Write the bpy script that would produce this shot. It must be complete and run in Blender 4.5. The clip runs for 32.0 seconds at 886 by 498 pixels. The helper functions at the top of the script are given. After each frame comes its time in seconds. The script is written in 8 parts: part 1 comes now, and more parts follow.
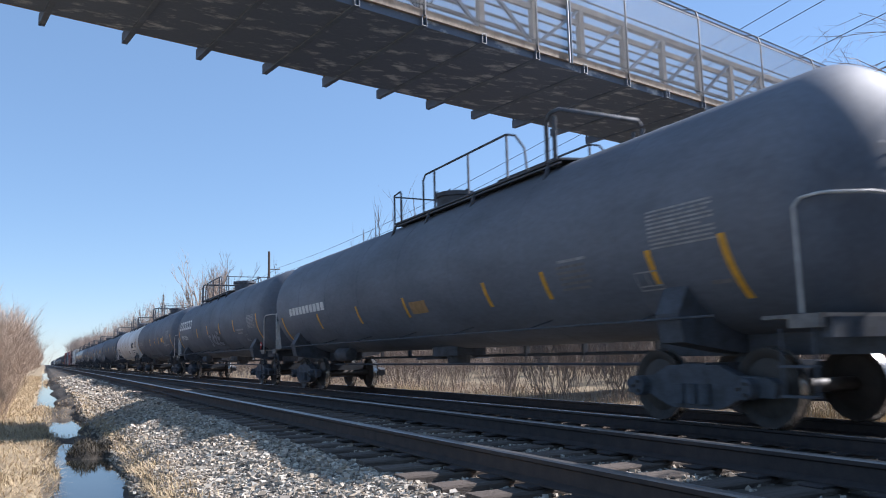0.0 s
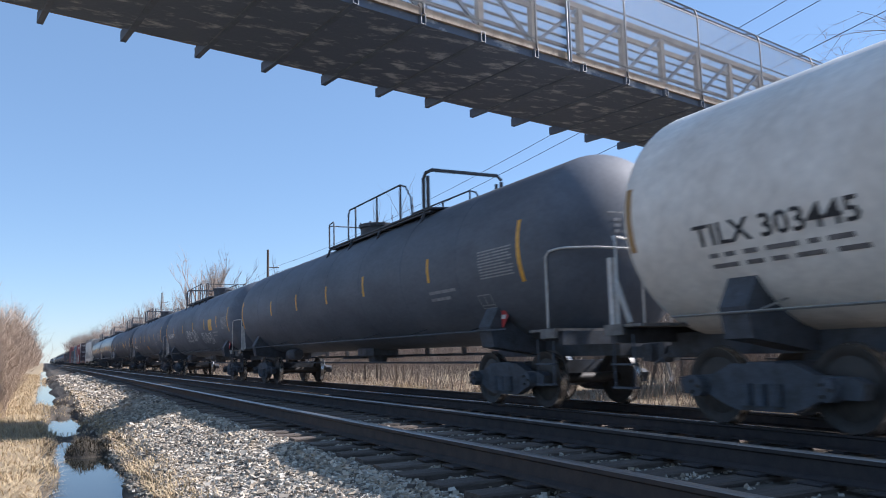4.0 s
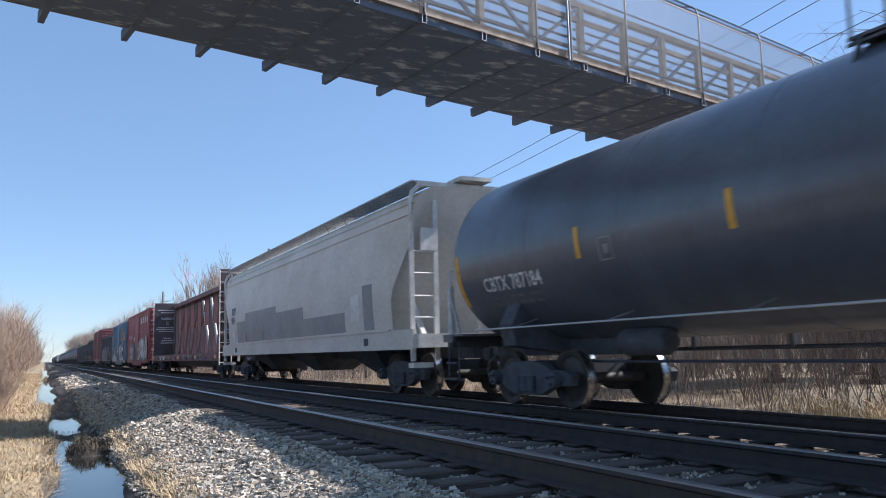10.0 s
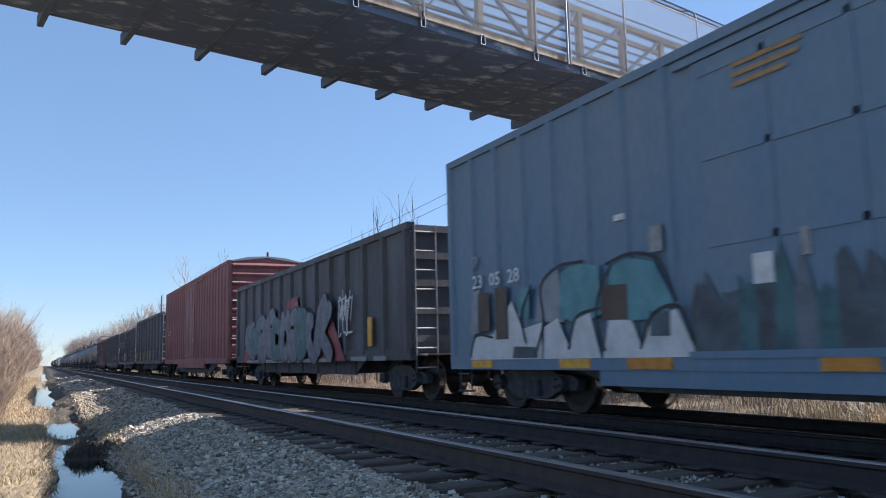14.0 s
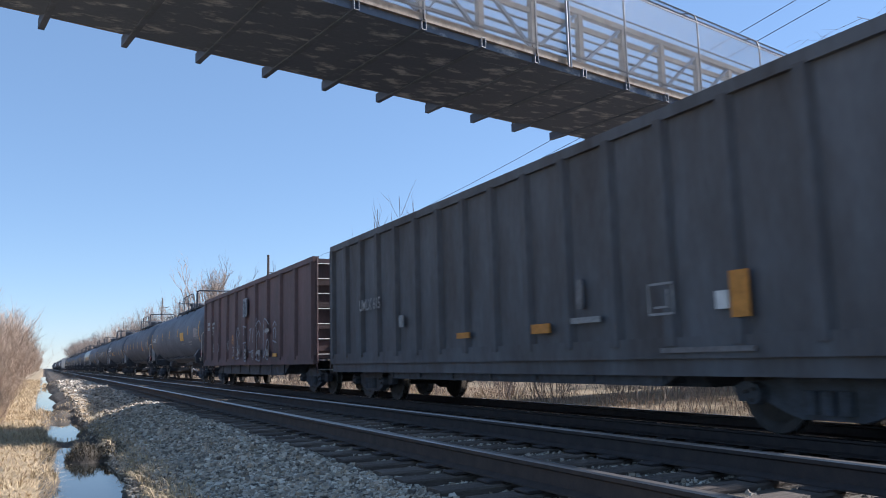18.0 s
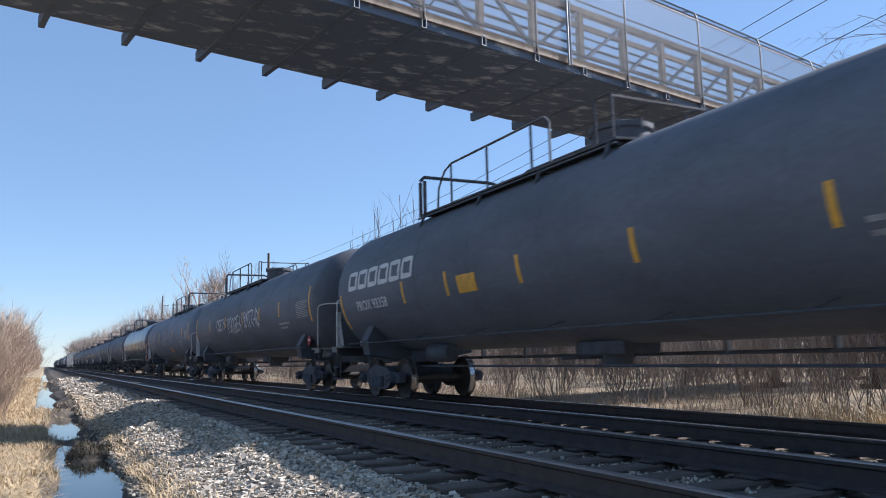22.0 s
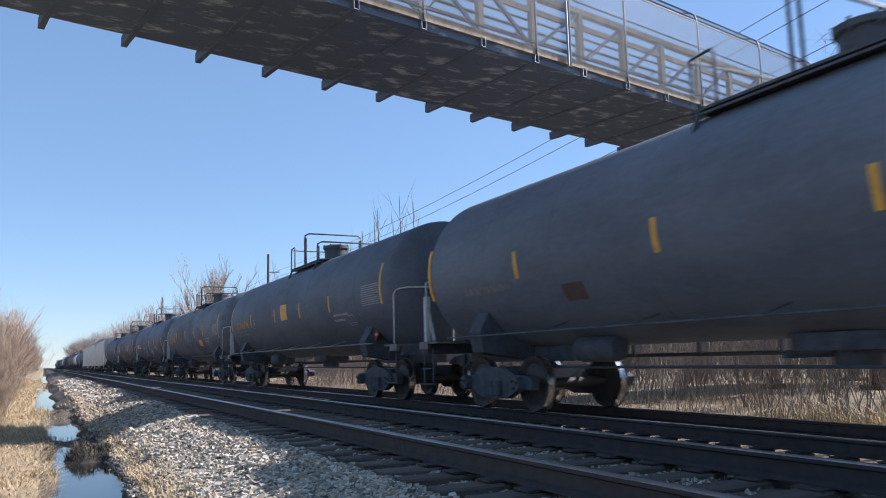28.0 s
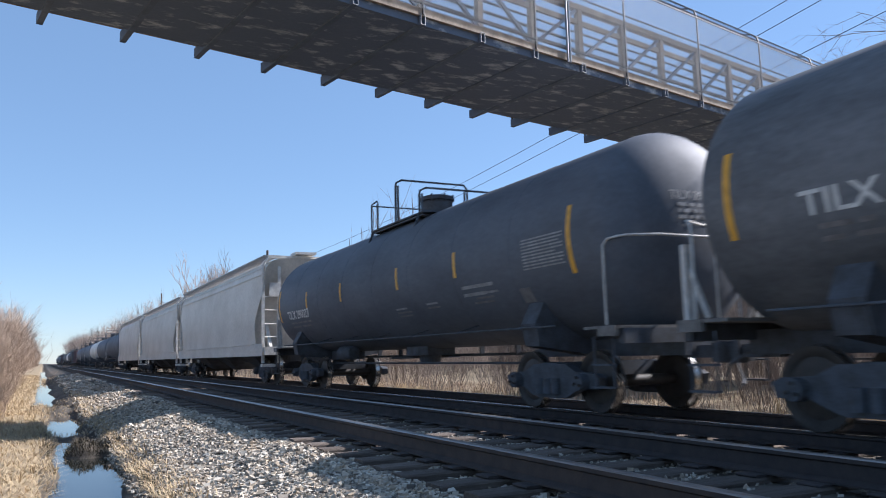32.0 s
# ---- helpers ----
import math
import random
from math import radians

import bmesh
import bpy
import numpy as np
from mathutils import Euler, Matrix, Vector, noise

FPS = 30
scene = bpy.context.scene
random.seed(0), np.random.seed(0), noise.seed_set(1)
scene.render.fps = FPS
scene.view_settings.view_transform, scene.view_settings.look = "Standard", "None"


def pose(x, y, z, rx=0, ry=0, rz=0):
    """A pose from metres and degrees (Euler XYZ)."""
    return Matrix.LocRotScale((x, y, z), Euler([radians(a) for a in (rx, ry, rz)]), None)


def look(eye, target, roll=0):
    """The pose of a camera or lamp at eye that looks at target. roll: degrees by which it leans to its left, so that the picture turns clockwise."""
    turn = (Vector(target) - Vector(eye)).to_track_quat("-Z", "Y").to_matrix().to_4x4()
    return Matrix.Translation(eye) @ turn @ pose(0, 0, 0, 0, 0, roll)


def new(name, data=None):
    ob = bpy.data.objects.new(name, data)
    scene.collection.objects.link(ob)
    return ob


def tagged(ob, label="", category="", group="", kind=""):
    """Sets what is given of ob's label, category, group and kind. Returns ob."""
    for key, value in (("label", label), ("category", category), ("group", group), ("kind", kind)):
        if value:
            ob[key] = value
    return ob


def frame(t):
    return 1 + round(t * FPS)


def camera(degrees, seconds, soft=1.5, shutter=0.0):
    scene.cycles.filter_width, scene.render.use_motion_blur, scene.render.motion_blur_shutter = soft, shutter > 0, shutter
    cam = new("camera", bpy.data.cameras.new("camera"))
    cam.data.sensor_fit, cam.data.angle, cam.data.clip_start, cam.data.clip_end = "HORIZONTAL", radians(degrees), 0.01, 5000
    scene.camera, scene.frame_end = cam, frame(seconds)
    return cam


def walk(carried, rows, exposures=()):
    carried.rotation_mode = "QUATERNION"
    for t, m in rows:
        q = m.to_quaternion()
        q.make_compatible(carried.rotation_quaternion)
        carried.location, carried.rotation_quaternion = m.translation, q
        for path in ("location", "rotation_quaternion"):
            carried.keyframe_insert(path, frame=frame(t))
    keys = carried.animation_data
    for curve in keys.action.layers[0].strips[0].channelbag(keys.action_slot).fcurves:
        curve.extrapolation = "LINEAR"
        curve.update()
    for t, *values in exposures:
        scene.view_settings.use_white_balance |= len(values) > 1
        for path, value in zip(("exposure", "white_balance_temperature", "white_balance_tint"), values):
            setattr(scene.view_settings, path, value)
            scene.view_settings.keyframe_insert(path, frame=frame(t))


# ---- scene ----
# ---- camera ----
FOV = 58.8
EYE = (0.0, 0.0, 0.7076)
YAW, PITCH, ROLL = 0.4688, 0.1349, -1.438
FOCAL = 784 / math.tan(radians(FOV / 2))


def aim(right, down):
    """The camera's pose when it has swung by small amounts from its resting aim."""
    yaw, pitch = YAW - right / FOCAL, PITCH + down / FOCAL
    way = Vector((math.sin(yaw) * math.cos(pitch), math.cos(yaw) * math.cos(pitch), math.sin(pitch)))
    return look(EYE, Vector(EYE) + way, ROLL)


SWAY = [(0, 1, -2), (1, 1, -4), (2, 0, -4), (2.5, -2, -5), (3.5, -1.5, -5), (5.5, 0.5, -5), (6, 0, -5.5), (6.5, 0.5, -7),
        (8, 0.5, -6.7), (10, 0.5, -6.8), (11, 0.5, -5.2), (12.5, 0, -5), (13, 0, -4), (13.5, -1.5, -2.2), (14, -1.5, -0.3),
        (14.5, -0.5, 0), (16.5, 0, 0), (17, 0, 3), (17.5, -0.5, 4.4), (18.5, -0.5, 4), (20, 0, 4), (20.5, 0, 3), (21, 0, 1.6),
        (22.5, 0, 0.7), (23, 0, 0), (24, 0.3, 0), (24.5, 0.5, 1.2), (25.5, 0.5, 1.6), (27.5, 0.5, 3), (28, -0.6, 3.2),
        (28.5, -1, 2.8), (29, -0.6, 1.4), (29.5, -1.2, 1.3), (30, -2.2, 1.6), (31, -1.8, 1.4), (31.5, -1.8, 0.5), (32, -1.8, -4)]
cam = camera(FOV, 32.0, soft=1.0, shutter=0.12)
walk(cam, [(t, aim(r, d)) for t, r, d in SWAY], exposures=[(0, 0.84, 5850, 16), (32, 0.84, 5850, 16)])

# ---- light ----
SUN_TO = Vector((1.34, -0.14, 1.0)).normalized()
SUN_EL = math.asin(SUN_TO.z)
world = bpy.data.worlds.new("sky")
scene.world = world
world.use_nodes = True
wt = world.node_tree
sky = wt.nodes.new("ShaderNodeTexSky")
sky.sky_type = "NISHITA"
sky.sun_disc = False
sky.sun_elevation = SUN_EL
sky.sun_rotation = math.atan2(SUN_TO.x, SUN_TO.y)
sky.air_density, sky.dust_density, sky.ozone_density = 1.0, 0.05, 2.6
sky.altitude = 600
haze = wt.nodes.new("ShaderNodeMix")
haze.data_type = "RGBA"
haze.inputs["Factor"].default_value = 0.48
haze.inputs["B"].default_value = (1.45, 2.35, 3.25, 1)
wt.links.new(sky.outputs["Color"], haze.inputs["A"])
wt.links.new(haze.outputs["Result"], wt.nodes["Background"].inputs["Color"])
wt.nodes["Background"].inputs["Strength"].default_value = 0.105
sun_data = bpy.data.lights.new("sun", "SUN")
sun_data.energy, sun_data.angle, sun_data.color = 5.0, radians(0.53), (1.0, 0.94, 0.85)
sun = new("sun", sun_data)
sun.matrix_world = look(SUN_TO * 50, (0, 0, 0))

# ---- materials ----


def material(name, base, rough=0.6, metal=0.0, scale=6.0, amount=0.35, tint=None, bump=0.0, fine=60.0, spec=0.5, stretch=(1, 1, 1),
             rand=0.0, coords="Object", coat=0.0):
    """A surface with stains at one scale and grain at another."""
    m = bpy.data.materials.new(name)
    m.use_nodes = True
    nt = m.node_tree
    b = nt.nodes["Principled BSDF"]
    tc = nt.nodes.new("ShaderNodeTexCoord")
    mp = nt.nodes.new("ShaderNodeMapping")
    mp.inputs["Scale"].default_value = stretch
    nt.links.new(tc.outputs[coords], mp.inputs["Vector"])
    n1 = nt.nodes.new("ShaderNodeTexNoise")
    n1.inputs["Scale"].default_value, n1.inputs["Detail"].default_value, n1.inputs["Roughness"].default_value = scale, 6, 0.65
    n2 = nt.nodes.new("ShaderNodeTexNoise")
    n2.inputs["Scale"].default_value, n2.inputs["Detail"].default_value = fine, 3
    for n in (n1, n2):
        nt.links.new(mp.outputs["Vector"], n.inputs["Vector"])
    ramp = nt.nodes.new("ShaderNodeValToRGB")
    t = tint or tuple(c * (1 - amount) for c in base)
    ramp.color_ramp.elements[0].position, ramp.color_ramp.elements[0].color = 0.34, (*t, 1)
    ramp.color_ramp.elements[1].position, ramp.color_ramp.elements[1].color = 0.62, (*base, 1)
    nt.links.new(n1.outputs["Fac"], ramp.inputs["Fac"])
    mix = nt.nodes.new("ShaderNodeMix")
    mix.data_type, mix.blend_type = "RGBA", "MULTIPLY"
    mix.inputs["Factor"].default_value = min(1.0, amount + 0.2)
    nt.links.new(ramp.outputs["Color"], mix.inputs["A"])
    r2 = nt.nodes.new("ShaderNodeMapRange")
    r2.inputs["To Min"].default_value, r2.inputs["To Max"].default_value = 0.55, 1.4
    nt.links.new(n2.outputs["Fac"], r2.inputs["Value"])
    nt.links.new(r2.outputs["Result"], mix.inputs["B"])
    out = mix.outputs["Result"]
    if rand:
        info = nt.nodes.new("ShaderNodeObjectInfo")
        r3 = nt.nodes.new("ShaderNodeMapRange")
        r3.inputs["To Min"].default_value, r3.inputs["To Max"].default_value = 1 - rand, 1 + rand
        nt.links.new(info.outputs["Random"], r3.inputs["Value"])
        m3 = nt.nodes.new("ShaderNodeMix")
        m3.data_type, m3.blend_type = "RGBA", "MULTIPLY"
        m3.inputs["Factor"].default_value = 1.0
        nt.links.new(out, m3.inputs["A"])
        nt.links.new(r3.outputs["Result"], m3.inputs["B"])
        out = m3.outputs["Result"]
    nt.links.new(out, b.inputs["Base Color"])
    rr = nt.nodes.new("ShaderNodeMapRange")
    rr.inputs["To Min"].default_value, rr.inputs["To Max"].default_value = min(1, rough + 0.14), max(0.03, rough - 0.1)
    nt.links.new(n1.outputs["Fac"], rr.inputs["Value"])
    nt.links.new(rr.outputs["Result"], b.inputs["Roughness"])
    b.inputs["Metallic"].default_value = metal
    b.inputs["Specular IOR Level"].default_value = spec
    b.inputs["Coat Weight"].default_value = coat
    b.inputs["Coat Roughness"].default_value = 0.12
    if bump:
        bp = nt.nodes.new("ShaderNodeBump")
        bp.inputs["Strength"].default_value, bp.inputs["Distance"].default_value = bump, 0.02
        nt.links.new(n2.outputs["Fac"], bp.inputs["Height"])
        nt.links.new(bp.outputs["Normal"], b.inputs["Normal"])
    return m


def island_material(name, colours, rough=0.9, fine=40.0):
    """A surface for heaps of small pieces: each piece has its own tone."""
    m = bpy.data.materials.new(name)
    m.use_nodes = True
    nt = m.node_tree
    b = nt.nodes["Principled BSDF"]
    geo = nt.nodes.new("ShaderNodeNewGeometry")
    ramp = nt.nodes.new("ShaderNodeValToRGB")
    ramp.color_ramp.interpolation = "LINEAR"
    el = ramp.color_ramp.elements
    while len(el) < len(colours):
        el.new(0.5)
    for i, c in enumerate(colours):
        el[i].position, el[i].color = i / (len(colours) - 1), (*c, 1)
    nt.links.new(geo.outputs["Random Per Island"], ramp.inputs["Fac"])
    tc = nt.nodes.new("ShaderNodeTexCoord")
    n = nt.nodes.new("ShaderNodeTexNoise")
    n.inputs["Scale"].default_value = fine
    nt.links.new(tc.outputs["Object"], n.inputs["Vector"])
    r2 = nt.nodes.new("ShaderNodeMapRange")
    r2.inputs["To Min"].default_value, r2.inputs["To Max"].default_value = 0.6, 1.35
    nt.links.new(n.outputs["Fac"], r2.inputs["Value"])
    mix = nt.nodes.new("ShaderNodeMix")
    mix.data_type, mix.blend_type = "RGBA", "MULTIPLY"
    mix.inputs["Factor"].default_value = 0.7
    nt.links.new(ramp.outputs["Color"], mix.inputs["A"])
    nt.links.new(r2.outputs["Result"], mix.inputs["B"])
    nt.links.new(mix.outputs["Result"], b.inputs["Base Color"])
    b.inputs["Roughness"].default_value = rough
    return m


M = {}
M["tank_black"] = material("dusty black tank paint", (0.124, 0.138, 0.166), 0.66, scale=0.9, amount=0.3, fine=16, stretch=(1, 0.35, 1), rand=0.2)
M["tank_gloss"] = material("glossy black tank paint", (0.096, 0.11, 0.138), 0.36, scale=0.9, amount=0.3, fine=14, coat=0.25)
M["tank_dusty"] = material("greyed dusty tank paint", (0.158, 0.164, 0.176), 0.7, scale=0.9, amount=0.5, fine=16, stretch=(1, 0.4, 1))
M["tank_grey"] = material("grey white tank paint", (0.8, 0.77, 0.72), 0.55, scale=0.8, amount=0.25, tint=(0.6, 0.55, 0.49), fine=14, stretch=(1, 0.5, 0.5))
M["soot"] = material("dirty black steel", (0.078, 0.088, 0.108), 0.7, scale=5, amount=0.4, fine=40, tint=(0.05, 0.052, 0.056))
# pale tone stands for sunlight on the tank cars' end handrails and posts
M["rail_lit"] = material("handrail paint paled as if sunlit", (0.62, 0.6, 0.57), 0.5, scale=9, amount=0.3)
M["steel"] = material("worn bare steel", (0.42, 0.4, 0.38), 0.35, metal=0.9, scale=8, amount=0.3)
M["deck_grey"] = material("dull grey deck grating", (0.2, 0.19, 0.18), 0.6, metal=0.3, scale=9, amount=0.4)
M["wheel"] = material("brown wheel steel", (0.05, 0.042, 0.036), 0.6, scale=6, amount=0.4)
M["tread"] = material("polished wheel tread", (0.55, 0.54, 0.52), 0.25, metal=1.0, scale=8, amount=0.2)
M["rail_side"] = material("dark rusty rail", (0.05, 0.038, 0.034), 0.8, scale=7, amount=0.4, fine=70, tint=(0.032, 0.027, 0.027))
M["rail_top"] = material("polished rail head", (0.55, 0.54, 0.53), 0.22, metal=1.0, scale=10, amount=0.15, stretch=(4, 0.3, 1))
M["rail_top_dull"] = material("dull rail head", (0.4, 0.36, 0.33), 0.34, metal=0.85, scale=6, amount=0.35, stretch=(6, 0.3, 1))
M["tie"] = material("weathered oak tie", (0.16, 0.125, 0.1), 0.9, scale=4, amount=0.5, fine=50, stretch=(0.4, 5, 5), bump=0.6, rand=0.3)
M["ground"] = material("dark gravelly soil", (0.1, 0.082, 0.062), 0.95, scale=2.2, amount=0.45, fine=34, bump=0.8)
M["meadow"] = material("matted dry grass and soil", (0.34, 0.265, 0.165), 0.95, scale=1.6, amount=0.3, fine=30, tint=(0.22, 0.165, 0.1), bump=0.8)
M["ballast"] = island_material("limestone ballast", [(0.36, 0.31, 0.245), (0.54, 0.475, 0.385), (0.14, 0.12, 0.098), (0.72, 0.65, 0.54), (0.21, 0.178, 0.14), (0.46, 0.37, 0.265), (0.09, 0.08, 0.07), (0.6, 0.52, 0.41)])
M["straw"] = island_material("dry straw grass", [(0.515, 0.386, 0.221), (0.644, 0.506, 0.313), (0.423, 0.304, 0.166), (0.57, 0.442, 0.267), (0.313, 0.212, 0.12)], 0.8)
M["twig"] = island_material("bare tan brown twigs", [(0.36, 0.265, 0.195), (0.46, 0.345, 0.25), (0.27, 0.19, 0.14), (0.54, 0.42, 0.31)], 0.85)
M["twig_grey"] = island_material("bare grey twigs", [(0.3, 0.24, 0.2), (0.38, 0.3, 0.25), (0.22, 0.175, 0.145), (0.33, 0.27, 0.22)], 0.85)
M["twig_dark"] = island_material("dull grey-brown thicket twigs", [(0.22, 0.18, 0.155), (0.3, 0.245, 0.21), (0.15, 0.125, 0.11), (0.38, 0.32, 0.27)], 0.9)
M["twig_wet"] = island_material("dark wet grass", [(0.06, 0.05, 0.035), (0.1, 0.08, 0.05), (0.045, 0.04, 0.03), (0.16, 0.125, 0.075)], 0.85)
M["bark"] = material("grey bark", (0.16, 0.13, 0.105), 0.9, scale=5, amount=0.4, stretch=(3, 3, 0.6), bump=0.5)
M["bridge_rust"] = material("rust brown bridge steel", (0.11, 0.075, 0.055), 0.8, scale=3, amount=0.45, fine=30)
# pale tone stands for sun on the flatcar's leading diagonals
M["brace_lit"] = material("brace tube paled as if sunlit", (0.5, 0.48, 0.46), 0.4, metal=0.6, scale=6, amount=0.3)
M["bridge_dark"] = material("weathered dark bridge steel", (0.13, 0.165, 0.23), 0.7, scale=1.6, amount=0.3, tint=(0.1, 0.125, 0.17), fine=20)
M["soffit"] = material("blue-grey soffit with pale blotches", (0.5, 0.54, 0.6), 0.75, scale=2.6, amount=0.15, tint=(0.125, 0.16, 0.225), fine=20, stretch=(0.55, 1.3, 1))
for e, q in zip(M["soffit"].node_tree.nodes["Color Ramp"].color_ramp.elements, (0.54, 0.68)):
    e.position = q
M["beam_maroon"] = material("dark maroon flatcar paint", (0.22, 0.105, 0.1), 0.7, scale=1.6, amount=0.4, fine=18, tint=(0.12, 0.075, 0.073), stretch=(1, 1, 0.4))
# darker maroon stands for shade on bulkheads, panels, gussets and every second post
M["beam_shade"] = material("shaded copy of the maroon paint", (0.11, 0.085, 0.092), 0.75, scale=1.6, amount=0.35, fine=18)
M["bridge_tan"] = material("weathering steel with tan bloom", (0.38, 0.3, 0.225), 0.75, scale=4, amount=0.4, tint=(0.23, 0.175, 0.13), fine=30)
M["galv"] = material("galvanised wire", (0.42, 0.42, 0.42), 0.45, metal=0.7, scale=20, amount=0.2)
M["fence_dark"] = material("dark fence pipe", (0.09, 0.08, 0.075), 0.55, metal=0.3, scale=12, amount=0.3)
M["wire"] = material("dark overhead wire", (0.04, 0.04, 0.045), 0.6)
M["pole"] = material("weathered wooden pole", (0.14, 0.11, 0.09), 0.9, scale=4, amount=0.4, stretch=(6, 6, 0.5))
M["yellow"] = material("yellow reflective tape", (0.78, 0.4, 0.045), 0.5, scale=9, amount=0.3)
M["white"] = material("white stencil paint", (0.72, 0.72, 0.7), 0.6, scale=8, amount=0.25)
M["white_dim"] = material("faded white stencil paint", (0.34, 0.34, 0.34), 0.6, scale=8, amount=0.4)
M["writing_dim"] = material("dim grey stencil paint", (0.2, 0.19, 0.19), 0.6, scale=8, amount=0.4)
M["amber_dim"] = material("faded amber tape", (0.4, 0.24, 0.1), 0.6, scale=8, amount=0.3)
M["amber"] = material("amber stencil paint", (0.62, 0.26, 0.04), 0.6, scale=8, amount=0.3)
M["red_paint"] = material("red placard", (0.55, 0.06, 0.06), 0.5, scale=8, amount=0.2)
M["box_red"] = material("boxcar red paint", (0.36, 0.088, 0.088), 0.6, scale=1.3, amount=0.3, fine=18, tint=(0.24, 0.07, 0.072), stretch=(1, 1, 0.35))
M["box_blue"] = material("faded blue boxcar paint", (0.125, 0.205, 0.296), 0.6, scale=1.2, amount=0.3, fine=16, tint=(0.17, 0.23, 0.29), stretch=(1, 1, 0.35))
M["box_maroon"] = material("faded maroon paint", (0.3, 0.12, 0.115), 0.65, scale=1.3, amount=0.35, fine=16, stretch=(1, 1, 0.3))
M["gon_black"] = material("sooty gondola paint", (0.122, 0.128, 0.142), 0.72, scale=1.2, amount=0.4, fine=16, tint=(0.08, 0.072, 0.072), stretch=(1, 1, 0.3))
M["gon_brown"] = material("rusty maroon gondola paint", (0.165, 0.1, 0.1), 0.75, scale=1.2, amount=0.45, fine=18, tint=(0.11, 0.082, 0.08), stretch=(1, 1, 0.3))
M["hop_grey"] = material("pale grey hopper paint", (0.64, 0.6, 0.54), 0.55, scale=0.7, amount=0.25, fine=12, tint=(0.54, 0.5, 0.44), stretch=(1, 0.6, 1))
M["hop_edge"] = material("dirty white hopper trim", (0.74, 0.71, 0.66), 0.55, scale=4, amount=0.3)
M["silver"] = material("silver spray paint", (0.42, 0.42, 0.42), 0.45, metal=0.25, scale=2.5, amount=0.35, fine=14)
M["spray_white"] = material("white spray paint", (0.66, 0.66, 0.66), 0.6, scale=3, amount=0.25)
M["spray_black"] = material("black spray paint", (0.03, 0.03, 0.035), 0.6, scale=5, amount=0.3)
M["spray_teal"] = material("teal spray paint", (0.12, 0.3, 0.34), 0.55, scale=3, amount=0.3)
M["spray_blue"] = material("blue spray paint", (0.06, 0.2, 0.42), 0.55, scale=3, amount=0.3)
M["spray_lilac"] = material("grey lilac spray paint", (0.28, 0.3, 0.34), 0.55, scale=3, amount=0.35)


def water_material():
    m = bpy.data.materials.new("still ditch water")
    m.use_nodes = True
    b = m.node_tree.nodes["Principled BSDF"]
    b.inputs["Base Color"].default_value = (0.018, 0.02, 0.018, 1)
    b.inputs["Roughness"].default_value = 0.03
    b.inputs["IOR"].default_value = 1.33
    n = m.node_tree.nodes.new("ShaderNodeTexNoise")
    n.inputs["Scale"].default_value = 5
    bp = m.node_tree.nodes.new("ShaderNodeBump")
    bp.inputs["Strength"].default_value, bp.inputs["Distance"].default_value = 0.05, 0.01
    m.node_tree.links.new(n.outputs["Fac"], bp.inputs["Height"])
    m.node_tree.links.new(bp.outputs["Normal"], b.inputs["Normal"])
    return m


M["water"] = water_material()

# ---- mesh tools ----


